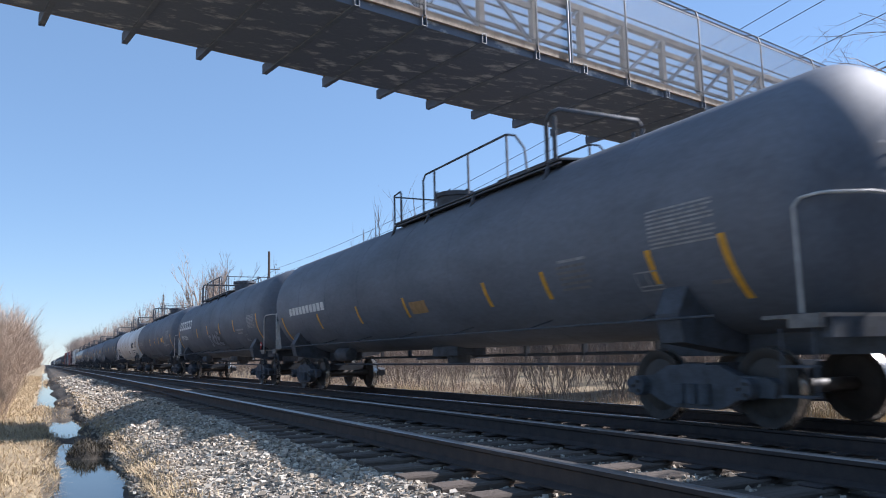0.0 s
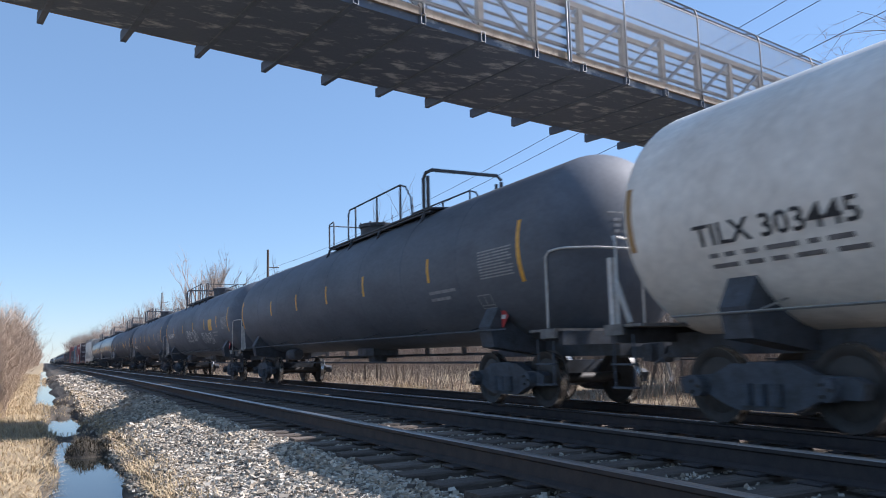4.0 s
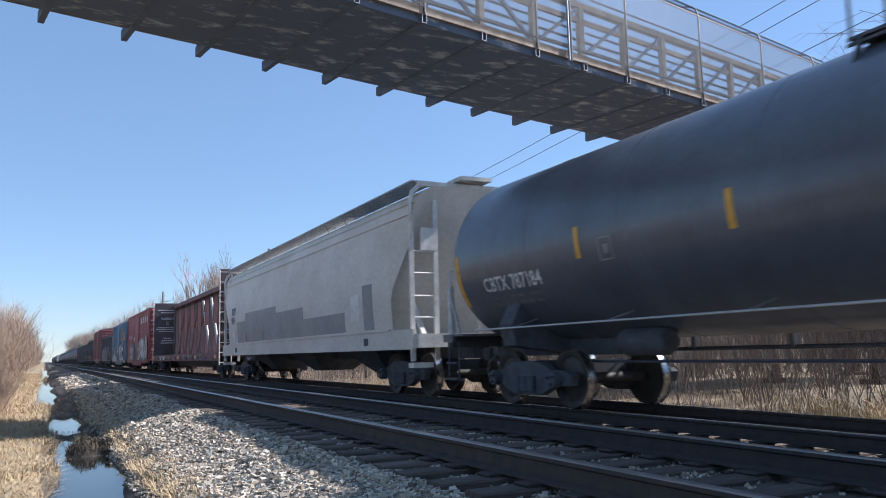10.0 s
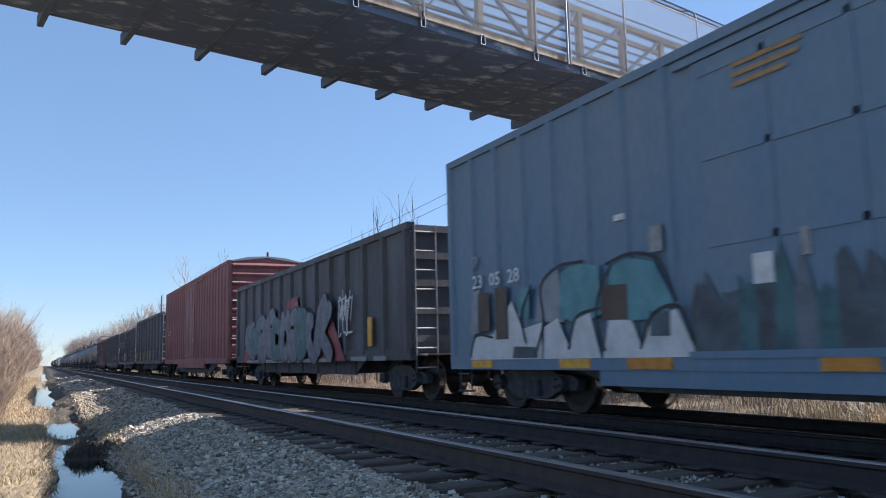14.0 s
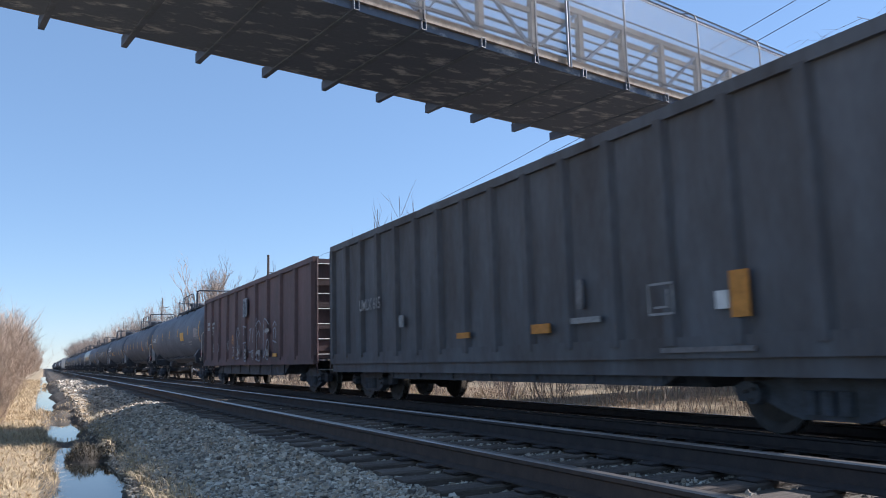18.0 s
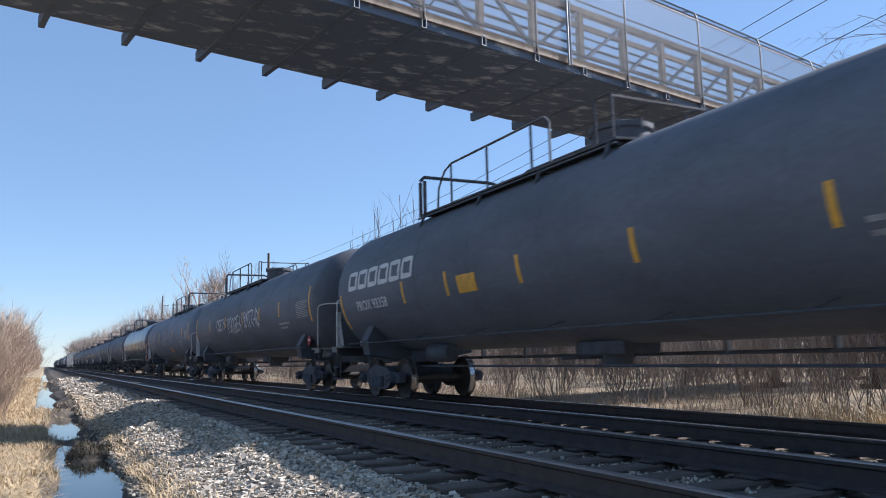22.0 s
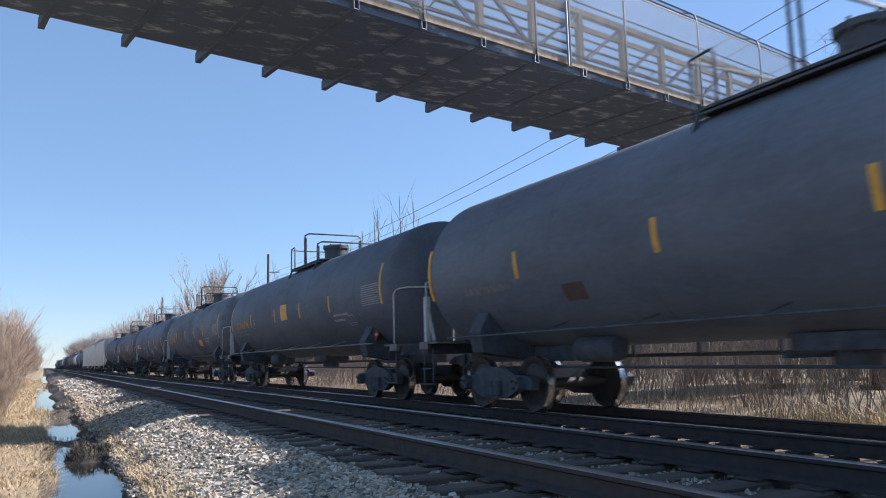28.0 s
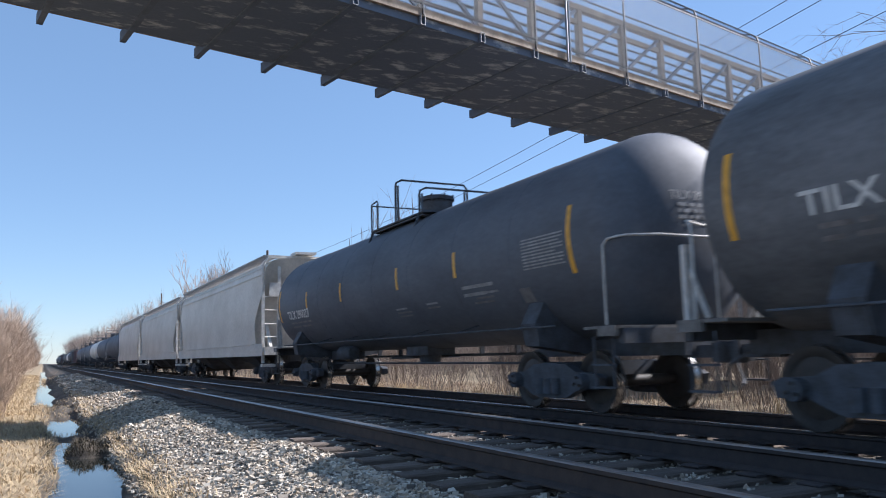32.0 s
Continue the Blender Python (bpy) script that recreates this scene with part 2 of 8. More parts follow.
class Shape:
    """Collects vertices and faces of one mesh."""

    def __init__(self):
        self.v, self.f = [], []

    def add(self, verts, faces):
        k = len(self.v)
        self.v += [tuple(p) for p in verts]
        self.f += [tuple(i + k for i in q) for q in faces]
        return self

    def box(self, x0, x1, y0, y1, z0, z1):
        return self.add([(x, y, z) for z in (z0, z1) for y in (y0, y1) for x in (x0, x1)],
                        [(0, 2, 3, 1), (4, 5, 7, 6), (0, 1, 5, 4), (2, 6, 7, 3), (0, 4, 6, 2), (1, 3, 7, 5)])

    def cbox(self, x0, x1, y0, y1, z0, z1, c):
        """A box with chamfered edges along y."""
        return self.extrude([(x0 + c, z0), (x1 - c, z0), (x1, z0 + c), (x1, z1 - c), (x1 - c, z1), (x0 + c, z1), (x0, z1 - c), (x0, z0 + c)], y0, y1)

    def extrude(self, ring, y0, y1):
        """A closed outline in x, z pushed along y."""
        n = len(ring)
        faces = [(i, (i + 1) % n, n + (i + 1) % n, n + i) for i in range(n)]
        faces += [tuple(range(n - 1, -1, -1)), tuple(range(n, 2 * n))]
        return self.add([(x, y0, z) for x, z in ring] + [(x, y1, z) for x, z in ring], faces)

    def slab(self, ring, z0, z1):
        """A closed outline in x, y pushed along z."""
        n = len(ring)
        faces = [(i, (i + 1) % n, n + (i + 1) % n, n + i) for i in range(n)]
        faces += [tuple(range(n - 1, -1, -1)), tuple(range(n, 2 * n))]
        return self.add([(x, y, z0) for x, y in ring] + [(x, y, z1) for x, y in ring], faces)

    def plate(self, ring, x0, x1):
        """A closed outline in y, z pushed along x."""
        n = len(ring)
        faces = [(i, (i + 1) % n, n + (i + 1) % n, n + i) for i in range(n)]
        faces += [tuple(range(n - 1, -1, -1)), tuple(range(n, 2 * n))]
        return self.add([(x0, y, z) for y, z in ring] + [(x1, y, z) for y, z in ring], faces)

    def tube(self, path, r, n=6, r_end=None):
        """A round bar along a polyline."""
        path = [Vector(p) for p in path]
        k, m = len(self.v), len(path)
        for i, p in enumerate(path):
            d = (path[min(i + 1, m - 1)] - path[max(i - 1, 0)]).normalized()
            a = d.orthogonal().normalized() if i == 0 else (a - d * a.dot(d)).normalized()
            b = d.cross(a)
            rr = r if r_end is None else r + (r_end - r) * i / (m - 1)
            self.v += [tuple(p + (a * math.cos(q) + b * math.sin(q)) * rr) for q in (2 * math.pi * j / n for j in range(n))]
        for i in range(m - 1):
            for j in range(n):
                o, q = k + i * n, (j + 1) % n
                self.f.append((o + j, o + q, o + n + q, o + n + j))
        self.f.append(tuple(k + j for j in range(n - 1, -1, -1)))
        self.f.append(tuple(k + (m - 1) * n + j for j in range(n)))
        return self

    def bar(self, p, q, w, h):
        """A square bar from p to q."""
        p, q = Vector(p), Vector(q)
        d = (q - p).normalized()
        a = d.cross(Vector((0, 0, 1)))
        a = a.normalized() if a.length > 1e-3 else Vector((1, 0, 0))
        b = a.cross(d)
        c = [p + a * (sx * w / 2) + b * (sz * h / 2) for sx, sz in ((-1, -1), (1, -1), (1, 1), (-1, 1))]
        e = [u + (q - p) for u in c]
        return self.add(c + e, [(3, 2, 1, 0), (4, 5, 6, 7), (0, 1, 5, 4), (1, 2, 6, 5), (2, 3, 7, 6), (3, 0, 4, 7)])

    def lathe(self, prof, axis="y", n=32, at=(0, 0, 0)):
        """A profile of (along, radius) turned about an axis."""
        k = len(self.v)
        for s, r in prof:
            for j in range(n):
                q = 2 * math.pi * j / n
                c, d = r * math.cos(q), r * math.sin(q)
                p = {"y": (c, s, d), "x": (s, c, d), "z": (c, d, s)}[axis]
                self.v.append((p[0] + at[0], p[1] + at[1], p[2] + at[2]))
        for i in range(len(prof) - 1):
            for j in range(n):
                o, q = k + i * n, (j + 1) % n
                self.f.append((o + j, o + q, o + n + q, o + n + j))
        self.f.append(tuple(k + j for j in range(n - 1, -1, -1)))
        self.f.append(tuple(k + (len(prof) - 1) * n + j for j in range(n)))
        return self

    def mesh(self, name, mat, smooth=False):
        me = bpy.data.meshes.new(name)
        me.from_pydata(self.v, [], self.f)
        me.materials.append(mat)
        bm = bmesh.new()
        bm.from_mesh(me)
        bmesh.ops.recalc_face_normals(bm, faces=bm.faces)
        bm.to_mesh(me)
        bm.free()
        if smooth:
            me.polygons.foreach_set("use_smooth", [True] * len(me.polygons))
            me.set_sharp_from_angle(angle=radians(smooth if smooth is not True else 40))
        return me


STORE = {}


def kept(key, make):
    """One mesh for all alike pieces."""
    if key not in STORE:
        STORE[key] = make()
    return STORE[key]


def part(name, mesh, parent=None, at=None, label="", spin=0):
    ob = new(name, mesh)
    if parent is not None:
        ob.parent = parent
    if at is not None or spin:
        ob.matrix_basis = pose(*(at or (0, 0, 0)), 0, 0, spin)
    if label:
        tagged(ob, label)
    return ob


def thing(name, label, category, group="", kind="", at=None):
    ob = new(name)
    ob.empty_display_size = 0.2
    if at is not None:
        ob.matrix_basis = at
    return tagged(ob, label, category, group, kind)


def fbm(x, y, s=1.0):
    return noise.noise(Vector((x * s, y * s, 3.7))) + 0.5 * noise.noise(Vector((x * s * 2.1, y * s * 2.1, 9.1)))


# ---- ground ----
NEAR_X, FAR_X, FAR_Z = 3.795, 8.161, -0.218


def lerp_table(x, table):
    for (x0, z0), (x1, z1) in zip(table, table[1:]):
        if x <= x1:
            k = max(0, min(1, (x - x0) / (x1 - x0)))
            k = k * k * (3 - 2 * k)
            return z0 + (z1 - z0) * k
    return table[-1][1]


SECTION = [(-40, -0.1), (-9, -0.25), (-4, -0.42), (-1.2, -0.5), (-0.02, -0.58), (0.3, -0.8), (0.75, -0.8), (0.98, -0.6), (1.4, -0.44), (2.1, -0.3),
           (2.42, -0.25), (2.6, -0.27), (2.95, -0.235), (5.0, -0.235), (5.9, -0.37), (6.7, -0.45), (9.6, -0.45), (10.6, -0.62), (12, -0.7), (40, -0.6)]
# mud and straw bars across the ditch: where along it, half length, height
BARS = [(13.5, 0.55, 0.27, 0.66, 0.42), (16.4, 0.7, 0.17, 0.45, 0.75), (18.3, 0.3, 0.1, 0.45, 0.75), (25.0, 2.4, 0.24, 0.45, 0.75), (6.0, 1.0, 0.1, 0.45, 0.75), (66.0, 6.0, 0.2, 0.45, 0.75)]


def ground_z(x, y):
    w = max(0.0, 1 - abs(x - 0.5) / 1.3)
    far = max(0.0, min(1.0, (y - 22) / 6))
    bend = -0.42 * far * far * (3 - 2 * far) * max(0.0, min(1.0, 1.6 - abs(x - 0.3) * 0.9)) + w * (0.12 * math.sin(y * 0.55 + 0.6) + 0.08 * math.sin(y * 1.3))
    z = lerp_table(x - bend, SECTION)
    for c, h, up, bx, bw in BARS:
        if abs(y - c) < h * 1.6 and -0.3 < x < 1.1:
            z += up * max(0.0, 1 - (abs(y - c) / (h * 1.6)) ** 2) * max(0, 1 - ((x - bx) / bw) ** 2) * (1 + 0.7 * fbm(x, y, 2.5))
    rough = 0.015 if 2.3 < x < 10 else 0.045
    return z + fbm(x, y, 0.7) * rough + fbm(x + 31, y, 2.3) * rough * 0.6


def build_ground():
    xs = [-2500, -900, -300, -120, -60, -40, -25, -15, -10, -7, -5.5, -4.5] + [-4 + 0.25 * i for i in range(14)] + [-0.5 + 0.1 * i for i in range(30)] + [2.5 + 0.3 * i for i in range(28)] + [11.2, 11.8, 12.5, 13.5, 15, 18, 22, 30, 45, 80, 150, 400, 1200, 2500]
    ys = [-2500, -800, -250, -80, -30, -12] + [-6 + 0.25 * i for i in range(180)] + [39 + 1.0 * i for i in range(40)] + [80 + 5 * i for i in range(24)] + [220, 260, 320, 400, 550, 800, 1300, 2500]
    s = Shape()
    s.v = [(x, y, ground_z(x, y) if abs(x) < 60 and y < 300 else lerp_table(x, SECTION)) for y in ys for x in xs]
    n = len(xs)
    s.f = [(j * n + i, j * n + i + 1, j * n + n + i + 1, j * n + n + i) for j in range(len(ys) - 1) for i in range(n - 1)]
    me = s.mesh("ground", M["ground"], 180)
    me.materials.append(M["meadow"])
    for p in me.polygons:
        if p.center.x < 0.05 or p.center.x > 10.4:
            p.material_index = 1
    ob = new("ground", me)
    tagged(ob, "brown gravelly soil with ballast shoulders and ditch", "ground", kind="structure")
    w = Shape()
    w.add([(-0.8, -5, -0.69), (1.5, -5, -0.69), (1.5, 140, -0.69), (-0.8, 140, -0.69)], [(0, 1, 2, 3)])
    tagged(new("water", w.mesh("water", M["water"])), "still ditch water reflecting the blue sky", "water", kind="structure")


build_ground()


def scatter_stones(name, label, spots, rnd):
    """Angular crushed stones, each a warped block."""
    base = np.array([(x, y, z) for z in (-1, 1) for y in (-1, 1) for x in (-1, 1)], float)
    faces = np.array([(0, 2, 3, 1), (4, 5, 7, 6), (0, 1, 5, 4), (1, 3, 7, 5), (3, 2, 6, 7), (2, 0, 4, 6)])
    forms = []
    for _ in range(60):
        g = base * np.array([rnd.uniform(0.6, 1.05), rnd.uniform(0.5, 0.85), rnd.uniform(0.45, 0.8)])
        forms.append(g * np.array([[rnd.uniform(0.55, 1.15)] for _ in range(8)]) + np.array([[rnd.uniform(-0.2, 0.2) for _ in range(3)] for _ in range(8)]))
    allv, allf, k = [], [], 0
    for x, y, z, r in spots:
        g = forms[rnd.randrange(60)]
        a, t = rnd.uniform(0, 6.28), rnd.gauss(0, 0.8)
        ca, sa, ct, st = math.cos(a), math.sin(a), math.cos(t), math.sin(t)
        rot = np.array([[ca, -sa * ct, sa * st], [sa, ca * ct, -ca * st], [0, st, ct]])
        allv.append(g @ rot.T * r + np.array([x, y, z]))
        allf.append(faces + k)
        k += 8
    me = bpy.data.meshes.new(name)
    me.from_pydata(np.concatenate(allv).tolist(), [], np.concatenate(allf).tolist())
    me.materials.append(M["ballast"])
    return tagged(new(name, me), label, "gravel", kind="stuff")


def build_ballast():
    rnd = random.Random(5)
    spots = []
    for y0, y1, dens, rr in ((-12, 3.5, 230, (0.03, 0.06)), (3.5, 7.5, 3300, (0.012, 0.028)), (7.5, 12, 2400, (0.013, 0.031)), (12, 18, 1200, (0.017, 0.038)), (18, 30, 520, (0.024, 0.05)), (30, 70, 90, (0.04, 0.08))):
        for _ in range(int((y1 - y0) * 1.75 * dens)):
            x, y = rnd.uniform(0.85, 2.6), rnd.uniform(y0, y1)
            edge = 0.98 + 0.25 * fbm(3, y, 0.8)
            if x < edge and rnd.random() < 0.85 or x > 2.45 and rnd.random() < 0.5:
                continue
            r = rnd.uniform(*rr) * (1.3 if rnd.random() < 0.06 else 1)
            spots.append((x, y, ground_z(x, y) + r * rnd.uniform(-0.2, 0.9), r))
    for y0, y1, dens in ((-12, 4, 60), (4, 14, 300), (14, 40, 70)):
        for _ in range(int((y1 - y0) * 4.9 * dens)):
            x, y = rnd.uniform(2.6, 7.5), rnd.uniform(y0, y1)
            r = rnd.uniform(0.011, 0.025)
            spots.append((x, y, ground_z(x, y) + r * rnd.uniform(-0.3, 0.3), r))
    scatter_stones("ballast", "pale crushed limestone ballast along the track", spots, rnd)


build_ballast()


# ---- tracks ----
def rail_mesh(top_mat, length):
    prof = [(-0.07, 0), (0.07, 0), (0.07, 0.012), (0.012, 0.035), (0.009, 0.125), (0.036, 0.14), (0.037, 0.165), (0.028, 0.175), (-0.028, 0.175), (-0.037, 0.165), (-0.036, 0.14), (-0.009, 0.125), (-0.012, 0.035), (-0.07, 0.012)]
    s = Shape()
    s.extrude([(x, z - 0.175) for x, z in prof], 0, length)
    me = s.mesh("rail", M["rail_side"])
    me.materials.append(top_mat)
    for p in me.polygons:
        if p.normal.z > 0.4 and p.center.z > -0.03:
            p.material_index = 1
    return me


def build_track(name, label, x, z, top, ties_to):
    tr = tagged(new(name), label, "track", kind="structure")
    tr.matrix_basis = pose(x, 0, z)
    me = rail_mesh(top, 960)
    for sx in (-0.755, 0.755):
        part("rail", me, tr, (sx, -160, 0))
    rnd = random.Random(len(name))
    tms = []
    for k in range(4):
        s = Shape()
        s.cbox(-0.115, 0.115, -1.3, 1.3, -0.2, 0, 0.015)
        s.v = [(yy, xx + fbm(yy * 1.5, k * 7) * 0.012, zz) for xx, yy, zz in s.v]
        tms.append(s.mesh("tie", M["tie"]))
    pm = Shape().cbox(-0.17, 0.17, -0.09, 0.09, 0, 0.018, 0.006).mesh("tie_plate", M["rail_side"])
    y = -12.0
    while y < ties_to:
        part("tie", tms[rnd.randrange(4)], tr, (rnd.uniform(-0.05, 0.05), y, -0.195 + rnd.uniform(-0.012, 0.006)), spin=rnd.uniform(-1.2, 1.2))
        if 3 < y < 22:
            for sx in (-0.755, 0.755):
                part("tie_plate", pm, tr, (sx, y, -0.192))
        y += 0.52 + rnd.uniform(-0.03, 0.03)
    s = Shape()
    while y < 260:
        s.box(-1.3, 1.3, y - 0.11, y + 0.11, -0.36, -0.195)
        y += 0.53
    tagged(part("far_ties", s.mesh("far_ties", M["tie"]), tr), kind="stuff")
    return tr, pm


build_track("track_near", "empty rusty near track on weathered ties", NEAR_X, 0.0, M["rail_top_dull"], 70)
build_track("track_far", "main track with polished rails carrying the train", FAR_X, FAR_Z, M["rail_top"], 60)

# ---- footbridge ----
BR_A = 0.1903
BR_D = Vector((math.cos(BR_A), math.sin(BR_A), -0.0052))
BR_N = Vector((math.sin(BR_A), -math.cos(BR_A), -0.01)) - BR_D * 0.038
BR_0 = Vector((-0.2777, 15.7607, 7.0))
BR_S, BR_W = 1.5004, 3.9615
BR_FROM, BR_TO, FENCE_TO = -9, 24, 16


def bp(i, w, z):
    """A point of the bridge: panel number along it, metres across it from the far edge, height above the beams' bottoms."""
    return BR_0 + BR_D * (BR_S * i) + BR_N * w + Vector((0, 0, z))


def build_bridge():
    br = tagged(new("footbridge"), "dark steel pony-truss footbridge with chain-link fence over the tracks", "footbridge", kind="structure")
    a, b = BR_FROM - 0.3, BR_TO + 0.3
    # hollow floor beams, one by one
    p0, p1 = bp(0, -0.12, 0) - BR_0, bp(0, BR_W + 0.12, 0) - BR_0
    s = Shape()
    ring = [(-0.055, 0.0), (0.055, 0.0), (0.055, 0.21), (-0.055, 0.21)]
    inner = [(-0.047, 0.008), (0.047, 0.008), (0.047, 0.202), (-0.047, 0.202)]

    def put(q, w):
        return tuple(BR_D * q[0] + BR_N * w + Vector((0, 0, q[1])))

    v = [put(q, -0.12) for q in ring] + [put(q, BR_W + 0.12) for q in ring] + [put(q, BR_W + 0.12) for q in inner] + [put(q, BR_W - 0.3) for q in inner]
    f = [(i, (i + 1) % 4, 4 + (i + 1) % 4, 4 + i) for i in range(4)] + [(3, 2, 1, 0)]
    f += [(4 + i, 4 + (i + 1) % 4, 8 + (i + 1) % 4, 8 + i) for i in range(4)] + [(8 + i, 8 + (i + 1) % 4, 12 + (i + 1) % 4, 12 + i) for i in range(4)] + [(12, 13, 14, 15)]
    s.add(v, f)
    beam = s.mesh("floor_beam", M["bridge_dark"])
    # pale metal on the open near rims stands for their lit edges
    beam.materials.append(M["galv"])
    for p in beam.polygons[5:9]:
        p.material_index = 1
    for i in range(BR_FROM, BR_TO + 1):
        o = part("floor_beam", beam, br)
        o.matrix_basis = Matrix.Translation(BR_0 + BR_D * (BR_S * i))
    # deck pan with ribs along it
    def plank(name, w0, w1, z0, z1, mat):
        s = Shape()
        c = [bp(a, w0, z0), bp(a, w1, z0), bp(b, w1, z0), bp(b, w0, z0)]
        s.add(c + [q + Vector((0, 0, z1 - z0)) for q in c], [(0, 3, 2, 1), (4, 5, 6, 7), (0, 1, 5, 4), (1, 2, 6, 5), (2, 3, 7, 6), (3, 0, 4, 7)])
        return part(name, s.mesh(name, M[mat]), br)

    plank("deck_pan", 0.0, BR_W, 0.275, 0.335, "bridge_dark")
    for k in range(5):
        plank("soffit_panel", 0.5 + (BR_W - 0.55) * k / 5, 0.5 + (BR_W - 0.55) * (k + 0.9995) / 5, 0.035, 0.06, "soffit")
    plank("edge_channel", BR_W - 0.045, BR_W + 0.02, 0.03, 0.19, "soffit")
    s = Shape()
    c = [bp(a, 0.06, 0.338), bp(a, BR_W - 0.06, 0.338), bp(b, BR_W - 0.06, 0.338), bp(b, 0.06, 0.338)]
    s.add(c + [p + Vector((0, 0, 0.1)) for p in c], [(0, 3, 2, 1), (4, 5, 6, 7), (0, 1, 5, 4), (1, 2, 6, 5), (2, 3, 7, 6), (3, 0, 4, 7)])
    part("deck_slab", s.mesh("deck_slab", M["ground"]), br, label="concrete walking deck")
    # trusses
    for side, w in (("near", BR_W), ("far", 0.0)):
        sg = 1 if side == "near" else -1
        tan = M["bridge_tan"]

        def run(name, w_off, z, ww, hh, mat=tan, i0=a, i1=b):
            s = Shape()
            s.bar(bp(i0, w + sg * w_off, z), bp(i1, w + sg * w_off, z), ww, hh)
            return part(name, s.mesh(name, mat), br)

        low = 0.25 if side == "near" else 0.34
        run("bottom_chord", 0.03, low, 0.13, 0.13, tan)
        run("toe_plate", 0.105, low, 0.012, 0.15, tan)
        run("top_chord", 0.0, 1.56, 0.15, 0.13, tan)
        run("middle_rail", -0.02, 1.22, 0.07, 0.12, tan)
        for z in (0.55, 0.78, 1.0):
            run("safety_rail", -0.06, z, 0.035, 0.035, M["fence_dark"])
        post = Shape()
        post.bar((0, 0, 0.36), (0, 0, 1.5), 0.13, 0.13)
        pm = post.mesh("truss_post", tan)
        dg = Shape()
        o = bp(0, 0, 0)
        dg.bar(bp(0.06, 0, 0.4) - o, bp(0.94, 0, 1.48) - o, 0.07, 0.07)
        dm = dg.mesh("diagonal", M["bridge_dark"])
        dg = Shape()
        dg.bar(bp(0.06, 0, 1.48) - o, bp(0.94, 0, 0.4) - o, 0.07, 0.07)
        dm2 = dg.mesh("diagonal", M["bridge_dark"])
        for i in range(BR_FROM, BR_TO + 1):
            q = part("truss_post", pm, br)
            q.matrix_basis = Matrix.Translation(bp(i, w, 0)) @ pose(0, 0, 0, 0, 0, math.degrees(BR_A))
            if i < BR_TO:
                q = part("diagonal", dm if i >= 6 else dm2, br)
                q.matrix_basis = Matrix.Translation(bp(i, w, 0))
        # fence posts with the top bent inwards
        fp = Shape()
        fp.tube([BR_N * (sg * 0.12) + Vector((0, 0, 0.2)), BR_N * (sg * 0.12) + Vector((0, 0, 2.45)), BR_N * (sg * 0.06) + Vector((0, 0, 2.66)), BR_N * (-sg * 0.1) + Vector((0, 0, 2.79)), BR_N * (-sg * 0.35) + Vector((0, 0, 2.86))], 0.026, 6)
        fm = fp.mesh("fence_post", M["fence_dark"], 60)
        for i in range(BR_FROM + 1, FENCE_TO + 1, 2):
            q = part("fence_post", fm, br)
            q.matrix_basis = Matrix.Translation(bp(i, w, 0))
        for off, z, e in ((0.12, 0.42, b), (0.12, 2.45, FENCE_TO), (-0.1, 2.79, FENCE_TO), (-0.35, 2.86, FENCE_TO), (0.1, 1.75, b)):
            s = Shape()
            s.tube([bp(a, w + sg * off, z), bp(e, w + sg * off, z)], 0.022, 6)
            part("fence_rail", s.mesh("fence_rail", M["fence_dark"], 60), br)
        # woven wire
        s = Shape()
        pitch, z0, z1 = 0.065, 0.3, 2.45
        length = (FENCE_TO - a) * BR_S
        rise = z1 - z0
        k = -rise
        while k < length:
            for up in (1, -1):
                t0, t1 = max(0.0, k), min(length, k + rise)
                if t1 - t0 < 0.05:
                    continue
                za, zb = t0 - k, t1 - k
                if up < 0:
                    za, zb = rise - za, rise - zb
                p, q = bp(a + t0 / BR_S, w + sg * (0.14 + 0.003 * up), z0 + za), bp(a + t1 / BR_S, w + sg * (0.14 + 0.003 * up), z0 + zb)
                s.tube([p, q], 0.0048, 3)
            k += pitch
        kk = 0.0
        while kk < length:
            i = a + kk / BR_S
            s.tube([bp(i, w + sg * 0.12, 2.45), bp(i, w + sg * 0.06, 2.66), bp(i, w - sg * 0.1, 2.79), bp(i, w - sg * 0.35, 2.86)], 0.0035, 3)
            kk += 0.09
        tagged(part("chain_link", s.mesh("chain_link", M["galv"]), br, label="galvanised chain-link mesh"), kind="stuff")
    # bents that carry the bridge: legs, caps, struts and crossed rods
    for i in (-6, 16, 20):
        bent = tagged(new("bridge_bent"), "rusty steel bent with crossed bracing under the footbridge", "bridge support", group="bridge bents")
        foot = -0.85
        legs = (0.15, BR_W - 0.15)
        for w in legs:
            t0 = bp(i, w, 0)
            s = Shape()
            s.bar((t0.x, t0.y, foot), t0, 0.36, 0.3)
            s.bar((t0.x, t0.y, foot - 0.2), (t0.x, t0.y, foot + 0.35), 0.8, 0.8)
            part("leg", s.mesh("leg", M["bridge_rust"]), bent)
        for z in (-0.2, -2.4, -2.7, -5.2):
            part("strut", Shape().bar(bp(i, 0, z), bp(i, BR_W, z), 0.1, 0.12).mesh("strut", M["bridge_rust"]), bent)
        for z0, z1 in ((-0.3, -2.3), (-2.8, -5.1)):
            for w0, w1 in (legs, legs[::-1]):
                part("brace", Shape().tube([bp(i + 0.05 * (w0 < w1), w0, z0), bp(i + 0.05 * (w0 < w1), w1, z1)], 0.045, 6).mesh("brace", M["bridge_rust"]), bent)
